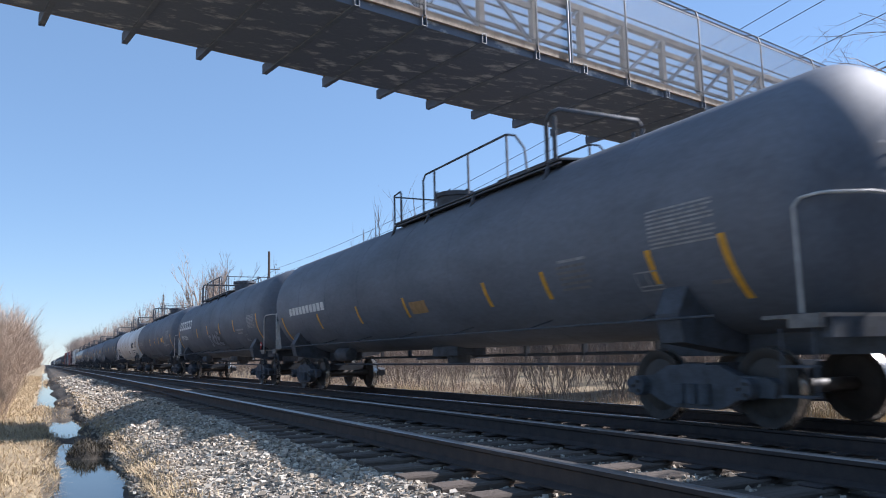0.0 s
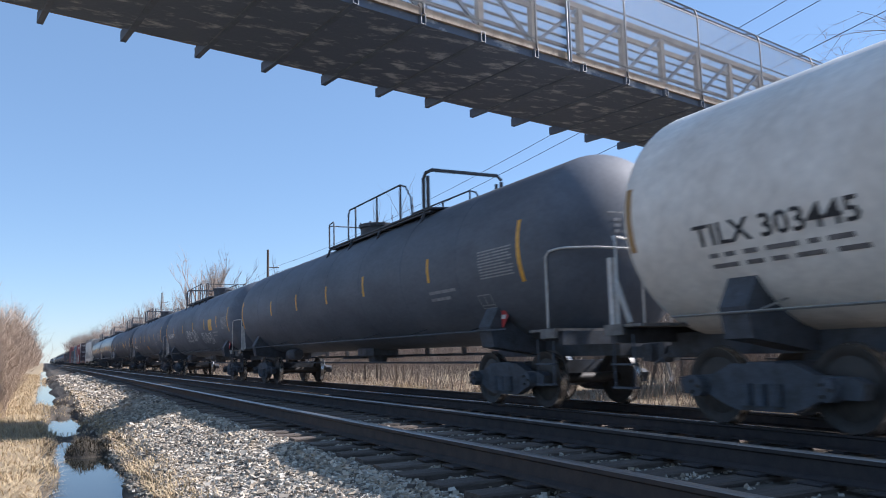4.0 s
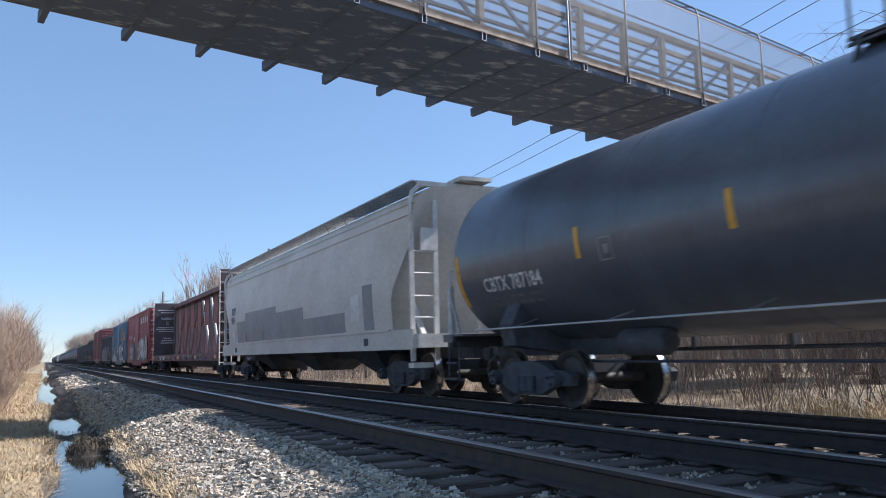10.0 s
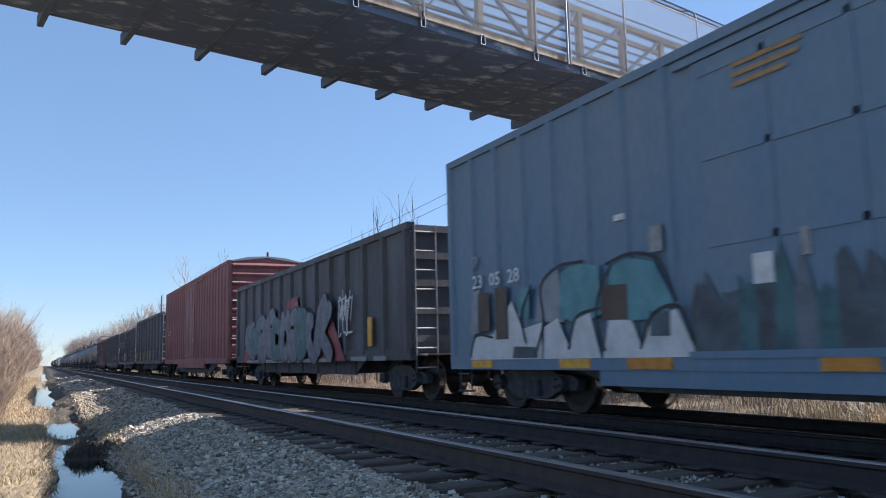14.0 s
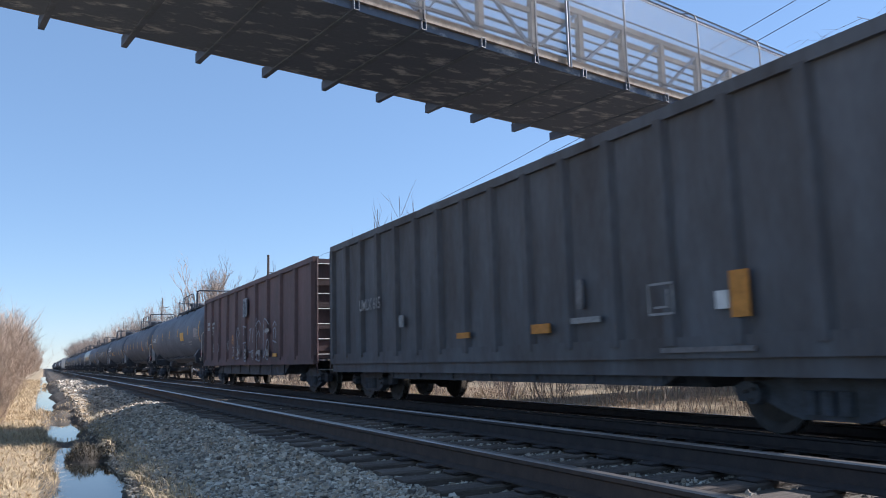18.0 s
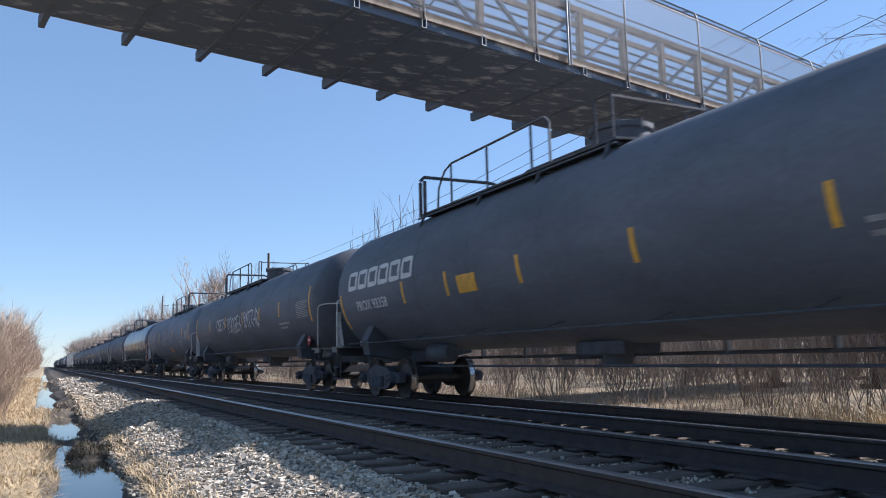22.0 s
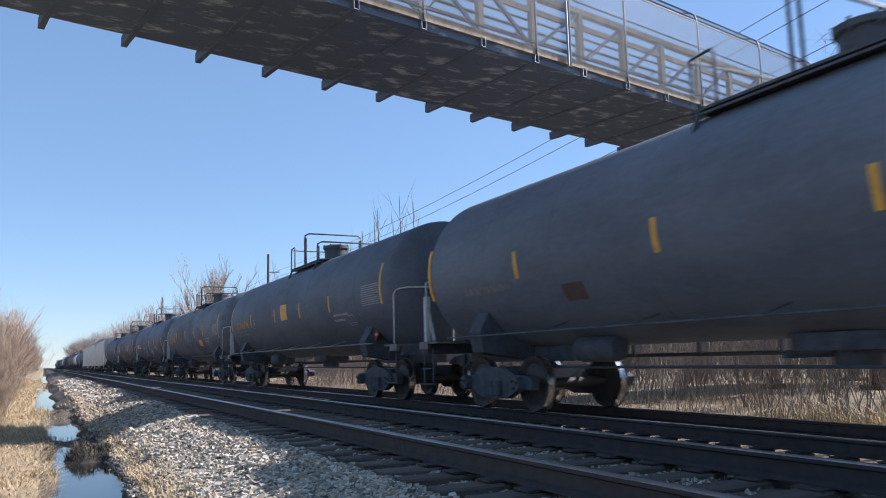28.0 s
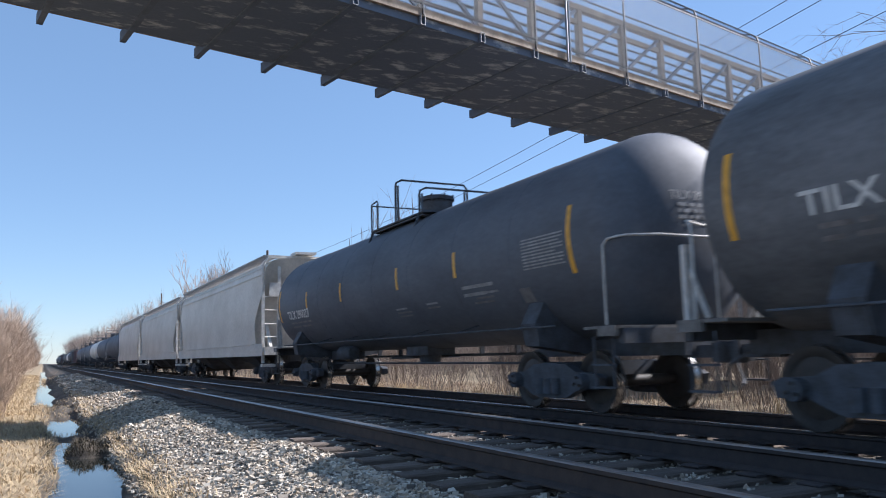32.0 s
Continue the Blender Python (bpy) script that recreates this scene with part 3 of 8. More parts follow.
        if i == 16:
            for w in legs:
                for z in (-2.5, -2.75):
                    part("strut", Shape().tube([bp(16, w, z), bp(20, w, z)], 0.06, 6).mesh("strut", M["bridge_rust"]), bent)
                for z0, z1 in ((-0.3, -2.4), (-2.4, -0.3), (-2.8, -5.2), (-5.2, -2.8)):
                    part("brace", Shape().tube([bp(16, w + 0.03 * (z0 > z1), z0), bp(20, w + 0.03 * (z0 > z1), z1)], 0.045, 6).mesh("brace", M["bridge_rust"]), bent)
    # mast of the fence at the splice of the two bridge spans
    s = Shape()
    for dw in (0.0, 0.075):
        s.tube([bp(6.62 + dw / 1.5, BR_W + 0.17, 0.1), bp(6.62 + dw / 1.5, BR_W + 0.17, 2.5)], 0.026, 6)
    part("fence_mast", s.mesh("fence_mast", M["galv"], 60), br)


build_bridge()


# ---- railway cars: shared pieces ----
def bogie_mesh():
    s = Shape()
    for sx in (-0.99, 0.99):
        ring = [(-1.25, 0.52), (-1.12, 0.58), (-0.7, 0.6), (-0.42, 0.72), (0.42, 0.72), (0.7, 0.6), (1.12, 0.58), (1.25, 0.52), (1.2, 0.36), (0.78, 0.36), (0.5, 0.24), (0.36, 0.2), (-0.36, 0.2), (-0.5, 0.24), (-0.78, 0.36), (-1.2, 0.36)]
        s.plate(ring, sx - 0.075, sx + 0.075)
        for dy in (-0.2, 0.0, 0.2):
            for a in (-1, 1):
                s.lathe([(0.26, 0.08), (0.5, 0.08)], "z", 10, (sx + a * 0.1, dy, 0))
        for dy in (-0.89, 0.89):
            s.lathe([(sx + 0.07 * (1 if sx > 0 else -1), 0.13), (sx + 0.2 * (1 if sx > 0 else -1), 0.12)], "x", 14, (0, dy, 0.457))
    s.box(-1.05, 1.05, -0.2, 0.2, 0.46, 0.74)
    s.lathe([(0.74, 0.22), (0.86, 0.2)], "z", 16)
    for dy in (-0.5, 0.5):
        s.box(-0.85, 0.85, dy - 0.05, dy + 0.05, 0.32, 0.42)
    return s.mesh("bogie", M["soot"])


def wheelset_mesh():
    s = Shape()
    for sg in (-1, 1):
        x = sg * 0.745
        prof = [(-0.07, 0.08), (-0.068, 0.2), (-0.03, 0.34), (-0.055, 0.375), (-0.07, 0.44), (-0.07, 0.457), (0.045, 0.462), (0.06, 0.484), (0.07, 0.478), (0.07, 0.38), (0.04, 0.34), (0.02, 0.22), (0.05, 0.16), (0.05, 0.08)]
        s.lathe([(x - sg * u if sg > 0 else x + u, r) for u, r in ([(-q, r) for q, r in prof])] if sg > 0 else [(x + u, r) for u, r in prof], "x", 22)
    s.lathe([(-1.1, 0.075), (-0.7, 0.085), (0.7, 0.085), (1.1, 0.075)], "x", 12)
    for sg in (-1, 1):
        for k in range(3):
            q = k * 2.094
            s.lathe([(sg * 1.19, 0.022), (sg * 1.225, 0.022)], "x", 6, (0, 0.07 * math.cos(q), 0.07 * math.sin(q)))
    me = s.mesh("wheelset", M["wheel"], 30)
    me.materials.append(M["tread"])
    for p in me.polygons:
        r = math.hypot(p.center.y, p.center.z)
        if 0.44 < r and abs(p.normal.x) < 0.6:
            p.material_index = 1
    return me


WHEELSETS = {1: [], -1: []}


def add_bogies(car, offset):
    for sg in (-1, 1):
        b = part("bogie", kept("bogie", bogie_mesh), car, (0, sg * offset, 0), "soot-black cast steel bogie")
        for a in (-1, 1):
            w = part("wheelset", kept("wheelset", wheelset_mesh), b, (0, a * 0.89, 0.457))
            WHEELSETS[a].append(w)


def coupler_mesh():
    s = Shape()
    s.box(-0.08, 0.08, -0.62, 0.0, 0.78, 0.95)
    s.slab([(-0.15, -0.02), (0.02, -0.02), (0.05, 0.12), (-0.02, 0.2), (-0.1, 0.16), (-0.08, 0.08), (-0.15, 0.06)], 0.71, 1.0)
    s.slab([(0.05, 0.0), (0.16, 0.0), (0.19, 0.16), (0.13, 0.2)], 0.73, 0.98)
    s.tube([(-0.28, -0.3, 0.86), (-0.3, 0.0, 0.7), (-0.24, 0.15, 0.48), (-0.12, 0.25, 0.42)], 0.022, 6)
    return s.mesh("coupler", M["soot"])


def add_couplers(car, half):
    part("coupler", kept("coupler", coupler_mesh), car, (0, half - 0.22, 0), "knuckle coupler with hanging air hose")
    part("coupler", kept("coupler", coupler_mesh), car, (0, -half + 0.22, 0), "knuckle coupler with hanging air hose", 180)


# ---- lettering ----
GLYPHS = {}


def letters(text):
    """Flat lettering of height 1 with its left end at 0."""
    if text not in GLYPHS:
        cu = bpy.data.curves.new("lettering", "FONT")
        cu.body, cu.size, cu.resolution_u, cu.offset = text, 1.4, 2, 0.022
        ob = new("lettering", cu)
        me = bpy.data.meshes.new_from_object(ob.evaluated_get(bpy.context.evaluated_depsgraph_get()))
        GLYPHS[text] = ([tuple(v.co) for v in me.vertices], [tuple(p.vertices) for p in me.polygons])
        bpy.data.objects.remove(ob)
        bpy.data.curves.remove(cu)
        bpy.data.meshes.remove(me)
    return GLYPHS[text]


class Side:
    """The near side of a car: turns (along, up) into places on its surface. along grows towards the car's leading end."""

    def __init__(self, x=None, radius=0, zc=0):
        self.x, self.r, self.zc = x, radius, zc

    def put(self, a, z, off):
        if self.r:
            q = (z - self.zc) / self.r
            return (-(self.r + off) * math.cos(q), -a, self.zc + (self.r + off) * math.sin(q))
        return (self.x - off, -a, z)


def hopper_half(z, H):
    """Half the width of a covered hopper of height H at height z: a bulging side that rolls over into the roof."""
    if z < H - 1.1:
        return 1.5 + 0.08 * math.sin(math.pi * max(0, z - 1.25) / (H - 2.04))
    q = min(1, (z - H + 1.1) / 0.86)
    return 0.55 + 0.97 * (1 - q ** 3) ** (1 / 3)


class HopperSide(Side):
    """The bulging side of a covered hopper, whose height is kept as the radius."""

    def put(self, a, z, off):
        return (-hopper_half(z, self.r) - off, -a, z)


def text_mesh(text, side, a, z, h, mat, off=0.008, squeeze=0.8):
    v, f = letters(text)
    s = Shape()
    s.add([side.put(a + p[0] * h * squeeze, z + p[1] * h, off) for p in v], [tuple(reversed(q)) for q in f])
    me = bpy.data.meshes.new("lettering")
    me.from_pydata(s.v, [], s.f)
    me.materials.append(mat)
    return me


def patch_mesh(name, side, a0, a1, z0, z1, mat, off=0.006, lean=0.0, steps=6):
    s = Shape()
    for i in range(steps + 1):
        z = z0 + (z1 - z0) * i / steps
        d = lean * i / steps
        s.v += [side.put(a0 + d, z, off), side.put(a1 + d, z, off), side.put(a0 + d, z, -0.02), side.put(a1 + d, z, -0.02)]
    for i in range(steps):
        k = 4 * i
        s.f += [(k, k + 1, k + 5, k + 4), (k, k + 4, k + 6, k + 2), (k + 1, k + 3, k + 7, k + 5)]
    k = 4 * steps
    s.f += [(0, 2, 3, 1), (k, k + 1, k + 3, k + 2)]
    return s.mesh(name, mat)


def bars_mesh(name, side, a0, z1, widths, h, gap, mat, off=0.007):
    """Unreadable lines of writing as plain bars."""
    s = Shape()
    for k, w in enumerate(widths):
        z = z1 - k * (h + gap)
        s.add([side.put(a0, z - h, off), side.put(a0 + w, z - h, off), side.put(a0 + w, z, off), side.put(a0, z, off)], [(0, 1, 2, 3)])
    return s.mesh(name, mat)


def stroke_mesh(name, side, lines, w, mat, off=0.009):
    """Painted strokes: polylines of (along, up) drawn with a round brush."""
    s = Shape()
    for line in lines:
        pts = [Vector(p) for p in line]
        if len(pts) < 2:
            continue
        fine = [pts[0]]
        for p, q in zip(pts, pts[1:]):
            n = max(1, int((q - p).length / 0.12))
            fine += [p + (q - p) * (i / n) for i in range(1, n + 1)]
        k = len(s.v)
        off += 0.0002
        for i, p in enumerate(fine):
            off += 0.00001
            d = fine[min(i + 1, len(fine) - 1)] - fine[max(i - 1, 0)]
            d = d.normalized() if d.length > 1e-6 else Vector((1, 0))
            m = Vector((-d.y, d.x)) * (w / 2)
            s.v += [side.put(p.x - m.x, p.y - m.y, off), side.put(p.x + m.x, p.y + m.y, off)]
        s.f += [(k + 2 * i, k + 2 * i + 1, k + 2 * i + 3, k + 2 * i + 2) for i in range(len(fine) - 1)]
        # round ends
        for i in (0, -1):
            m = len(s.v)
            d = (fine[1] - fine[0]) if i == 0 else (fine[-1] - fine[-2])
            q0 = math.atan2(d.y, d.x) + (math.pi / 2 if i == 0 else -math.pi / 2)
            s.v += [side.put(fine[i].x + math.cos(q0 + q) * w / 2, fine[i].y + math.sin(q0 + q) * w / 2, off) for q in np.linspace(0, math.pi, 7)[1:-1]]
            a, b = (k + 1, k) if i == 0 else (k + 2 * len(fine) - 2, k + 2 * len(fine) - 1)
            s.f.append((a,) + tuple(range(m, m + 5)) + (b,))
    return s.mesh(name, mat)


def blob_mesh(name, side, outlines, mat, off=0.007):
    """Painted flat shapes given by closed outlines of (along, up)."""
    s = Shape()
    for o in outlines:
        k = len(s.v)
        s.v += [side.put(p[0], p[1], off) for p in o]
        s.f.append(tuple(range(k, k + len(o))))
    bm = bmesh.new()
    me = s.mesh(name, mat)
    bm.from_mesh(me)
    bmesh.ops.triangulate(bm, faces=bm.faces)
    bm.to_mesh(me)
    bm.free()
    return me


# ---- tank cars ----
R_TANK, Z_TANK = 1.53, 2.58
TANK_SIDE = Side(radius=R_TANK, zc=Z_TANK)
CAR_GROUP = "cars of the freight train"


HEAD_IN, HEAD_DEEP, HEAD_FULL = 1.1, 0.66, 0.82


def tank_body(half, mat, nose=0.0):
    front, back = half - HEAD_IN + nose, half - 1.3
    prof = []
    for k in range(13):
        q = math.pi / 2 * k / 12
        prof.append((-front - HEAD_DEEP * math.cos(q), max(0.02, TANK_SIDE.r * math.sin(q) ** HEAD_FULL)))
    n = 7
    for k in range(n):
        y = -front + (front + back) * (k + 1) / (n + 1)
        prof += [(y - 0.02, TANK_SIDE.r), (y - 0.012, TANK_SIDE.r + 0.006), (y + 0.012, TANK_SIDE.r + 0.006), (y + 0.02, TANK_SIDE.r)]
    for k in range(12, -1, -1):
        q = math.pi / 2 * k / 12
        prof.append((back + HEAD_DEEP * math.cos(q), max(0.02, TANK_SIDE.r * math.sin(q) ** HEAD_FULL)))
    return Shape().lathe(prof, "y", 56, (0, 0, TANK_SIDE.zc)).mesh("tank", mat, 30)


def tank_end(half):
    """Stub sill, saddle and end deck of one end, at the end towards +y."""
    s = Shape()
    e = half - 0.55
    s.box(-0.3, 0.3, e - 3.6, e, 0.82, 1.12)
    s.box(-1.35, 1.35, e - 0.12, e, 1.0, 1.2)
    bo = half - 2.75
    ring = [(-1.42, 1.35), (-1.2, 1.75), (-1.0, 1.75), (-0.85, 1.3), (0.85, 1.3), (1.0, 1.75), (1.2, 1.75), (1.42, 1.35), (1.35, 1.0), (0.4, 0.85), (-0.4, 0.85), (-1.35, 1.0)]
    s.extrude(ring, bo - 0.2, bo + 0.2)
    return s.mesh("end_sill", M["soot"])


def tank_deck(half):
    s = Shape()
    e = half - 0.55
    s.box(-1.45, 1.45, e - 0.75, e - 0.02, 1.2, 1.24)
    for sx in (-1, 1):
        s.box(sx * 1.45 - 0.03, sx * 1.45 + 0.03, e - 0.4, e - 0.02, 1.1, 1.24)
    return s.mesh("end_deck", M["deck_grey"])


def tank_end_rail(half):
    """Handrail that bows out round the tank's head."""
    s = Shape()
    e = half - 0.82
    side = [(1.42, e, 1.25), (1.42, e, 2.33), (1.39, e + 0.06, 2.41), (1.3, e + 0.18, 2.44), (1.2, e + 0.25, 2.45), (0.8, e + 0.44, 2.45)]
    s.tube([(-x, y, z) for x, y, z in side] + list(reversed(side)), 0.018, 6)
    s.tube([(-0.6, e + 0.44, 2.45), (-0.6, e + 0.44, 1.25)], 0.016, 6)
    return s.mesh("end_handrail", M["rail_lit"], 60)


def end_panel(half):
    """Upright plate with a slanting brace beside the end handrail."""
    s = Shape()
    e = half - 0.6
    s.box(-1.36, -1.25, e - 0.04, e + 0.04, 1.1, 2.15)
    s.bar((-1.3, e - 0.3, 1.26), (-1.28, e, 1.9), 0.05, 0.05)
    return s.mesh("end_post", M["rail_lit"])


def sill_step():
    s = Shape()
    for dy in (-0.2, 0.2):
        s.tube([(0, dy, 1.1), (0.0, dy, 0.42)], 0.016, 5)
    for z in (0.42, 0.72):
        s.box(-0.06, 0.06, -0.2, 0.2, z - 0.012, z + 0.012)
    return s.mesh("sill_step", M["soot"])


def brake_stand():
    s = Shape()
    s.bar((0, 0, 1.2), (0, 0, 2.1), 0.12, 0.1)
    s.box(-0.15, 0.15, -0.08, 0.1, 1.75, 2.15)
    ring = [(math.cos(q) * 0.28, 0.14, 1.95 + math.sin(q) * 0.28) for q in [2 * math.pi * k / 18 for k in range(19)]]
    s.tube(ring, 0.018, 5)
    for k in range(3):
        q = k * 2.094
        s.tube([(0, 0.12, 1.95), (math.cos(q) * 0.28, 0.14, 1.95 + math.sin(q) * 0.28)], 0.012, 4)
    return s.mesh("brake_stand", M["soot"])


def side_rail(half, sx, mat):
    s = Shape()
    e = half - 1.9
    z = 1.28
    x = sx * 1.5
    s.tube([(x, -e, z), (x, e, z)], 0.016, 6)
    n = 7
    for k in range(n):
        y = -e + 2 * e * (k + 0.5) / n
        s.tube([(x, y, z), (sx * 1.02, y, 1.42)], 0.014, 4)
    return s.mesh("side_handrail", mat, 60)


def brake_pipe(half):
    s = Shape()
    e = half - 3.2
    s.tube([(0.55, -e, 0.88), (0.55, e, 0.88)], 0.03, 6)
    s.tube([(-0.5, -e, 0.72), (-0.5, -1, 0.72), (-0.5, e, 0.72)], 0.022, 6)
    for k in range(9):
        y = -e + 2 * e * k / 8
        s.box(0.5, 0.6, y - 0.03, y + 0.03, 0.85, 1.2)
    return s.mesh("brake_pipe", M["soot"])


def outlet():
    s = Shape()
    s.lathe([(0.72, 0.24), (1.1, 0.3)], "z", 14)
    s.slab([(-0.35, -0.6), (0.35, -0.6), (0.45, -0.3), (0.45, 0.3), (0.35, 0.6), (-0.35, 0.6), (-0.45, 0.3), (-0.45, -0.3)], 0.9, 1.1)
    s.bar((-0.9, 0.25, 0.85), (0.9, 0.25, 0.85), 0.05, 0.05)
    return s.mesh("bottom_outlet", M["soot"])


def air_tank():
    return Shape().lathe([(-0.5, 0.03), (-0.48, 0.16), (-0.4, 0.2), (0.4, 0.2), (0.48, 0.16), (0.5, 0.03)], "y", 14).mesh("air_reservoir", M["soot"], 40)


TOP = Z_TANK + R_TANK


P_W = 0.92


def top_platform(y0, y1):
    """Walkway plate with a turned-down rim, from y0 (rear) to y1 (front), open round the manway."""
    s = Shape()
    z = TOP - 0.1
    ring = [(-P_W, -0.035), (-P_W, 0.0), (-0.02, 0.06), (0.02, 0.06), (P_W, 0.0), (P_W, -0.035), (0, 0.03)]
    s.extrude([(x, z + q) for x, q in ring], y1, y0)
    for sx in (-1, 1):
        s.box(sx * P_W - 0.02, sx * P_W + 0.02, y1, y0, z - 0.1, z - 0.07)
    return s.mesh("top_platform", M["soot"])


def platform_bracket():
    s = Shape()
    for sx in (-1, 1):
        s.bar((sx * P_W, 0, TOP - 0.14), (sx * 1.06, 0, TOP - 0.5), 0.05, 0.05)
    s.bar((-P_W, 0, TOP - 0.16), (P_W, 0, TOP - 0.16), 0.05, 0.05)
    return s.mesh("platform_bracket", M["soot"])


def top_rail(sx):
    """Long railing panel with bent ends and four posts between."""
    s = Shape()
    x, z0, z1 = sx * P_W, TOP - 0.12, TOP + 0.7
    s.tube([(x, -0.3, z0), (x, -0.3, z1 - 0.12), (x, -0.42, z1), (x, -3.8, z1), (x, -4.1, z1 - 0.1), (x, -4.38, z1 - 0.4), (x, -4.44, z0)], 0.022, 6)
    for y in (-0.85, -2.35, -3.8):
        s.tube([(x, y, z0), (x, y, z1)], 0.024, 5)
    return s.mesh("platform_railing", M["soot"], 60)


def rear_frame(y, h):
    """Low end frame: two pairs of posts and a bar across."""
    s = Shape()
    for sx in (-1, 1):
        s.tube([(sx * P_W, y, TOP - 0.14), (sx * P_W, y, TOP + h), (sx * P_W, y - 0.35, TOP + h + 0.03), (sx * P_W, y - 0.4, TOP + h - 0.03), (sx * P_W, y - 0.4, TOP - 0.12)], 0.022, 6)
    s.tube([(-P_W, y, TOP + h - 0.03), (P_W, y, TOP + h - 0.03)], 0.018, 5)
    return s.mesh("end_frame", M["soot"], 60)


def top_hoop(y, h, r=0.026, gap=0.14):
    s = Shape()
    z1 = TOP + h
    for dy in (0.0, gap):
        s.tube([(-P_W, y + dy, TOP - 0.12), (-P_W, y + dy, z1 - 0.14)], r, 6)
        s.tube([(P_W, y + dy, TOP - 0.12), (P_W, y + dy, z1 - 0.14)], r, 6)
    s.tube([(-P_W, y + gap, z1 - 0.16), (-P_W, y + 0.1, z1 - 0.05), (-P_W + 0.1, y, z1), (P_W - 0.1, y, z1), (P_W, y, z1 - 0.1)], r, 6)
    return s.mesh("railing_hoop", M["soot"], 60)


def manway(r, h):
    s = Shape()
    s.lathe([(-0.12, r), (h - 0.16, r), (h - 0.14, r + 0.05), (h - 0.06, r + 0.05), (h - 0.03, r * 0.92), (h, r * 0.5)], "z", 20)
    for k in range(8):
        q = k * 0.785
        s.lathe([(h - 0.18, 0.025), (h - 0.02, 0.025)], "z", 6, (math.cos(q) * (r + 0.03), math.sin(q) * (r + 0.03), 0))
    return s.mesh("manway", M["soot"], 40)


def placard(big):
    s = Shape()
    h = 0.19 if big else 0.15
    s.add([(0, h, 0), (0, 0, h), (0, -h, 0), (0, 0, -h), (-0.012, h, 0), (-0.012, 0, h), (-0.012, -h, 0), (-0.012, 0, -h)], [(4, 5, 6, 7), (0, 3, 2, 1), (0, 1, 5, 4), (1, 2, 6, 5), (2, 3, 7, 6), (3, 0, 4, 7)])
    return s.mesh("placard", M["red_paint"])


def frame_sign(car, a0, z0):
    part("frame_sign", stroke_mesh("frame_sign", TANK_SIDE, [[(a0, z0), (a0 + 0.42, z0), (a0 + 0.42, z0 + 0.26), (a0, z0 + 0.26), (a0, z0)], [(a0 + 0.2, z0 + 0.06), (a0 + 0.2, z0 + 0.26)], [(a0, z0 + 0.06), (a0 + 0.42, z0 + 0.06)]], 0.022, M["white_dim"]), car)


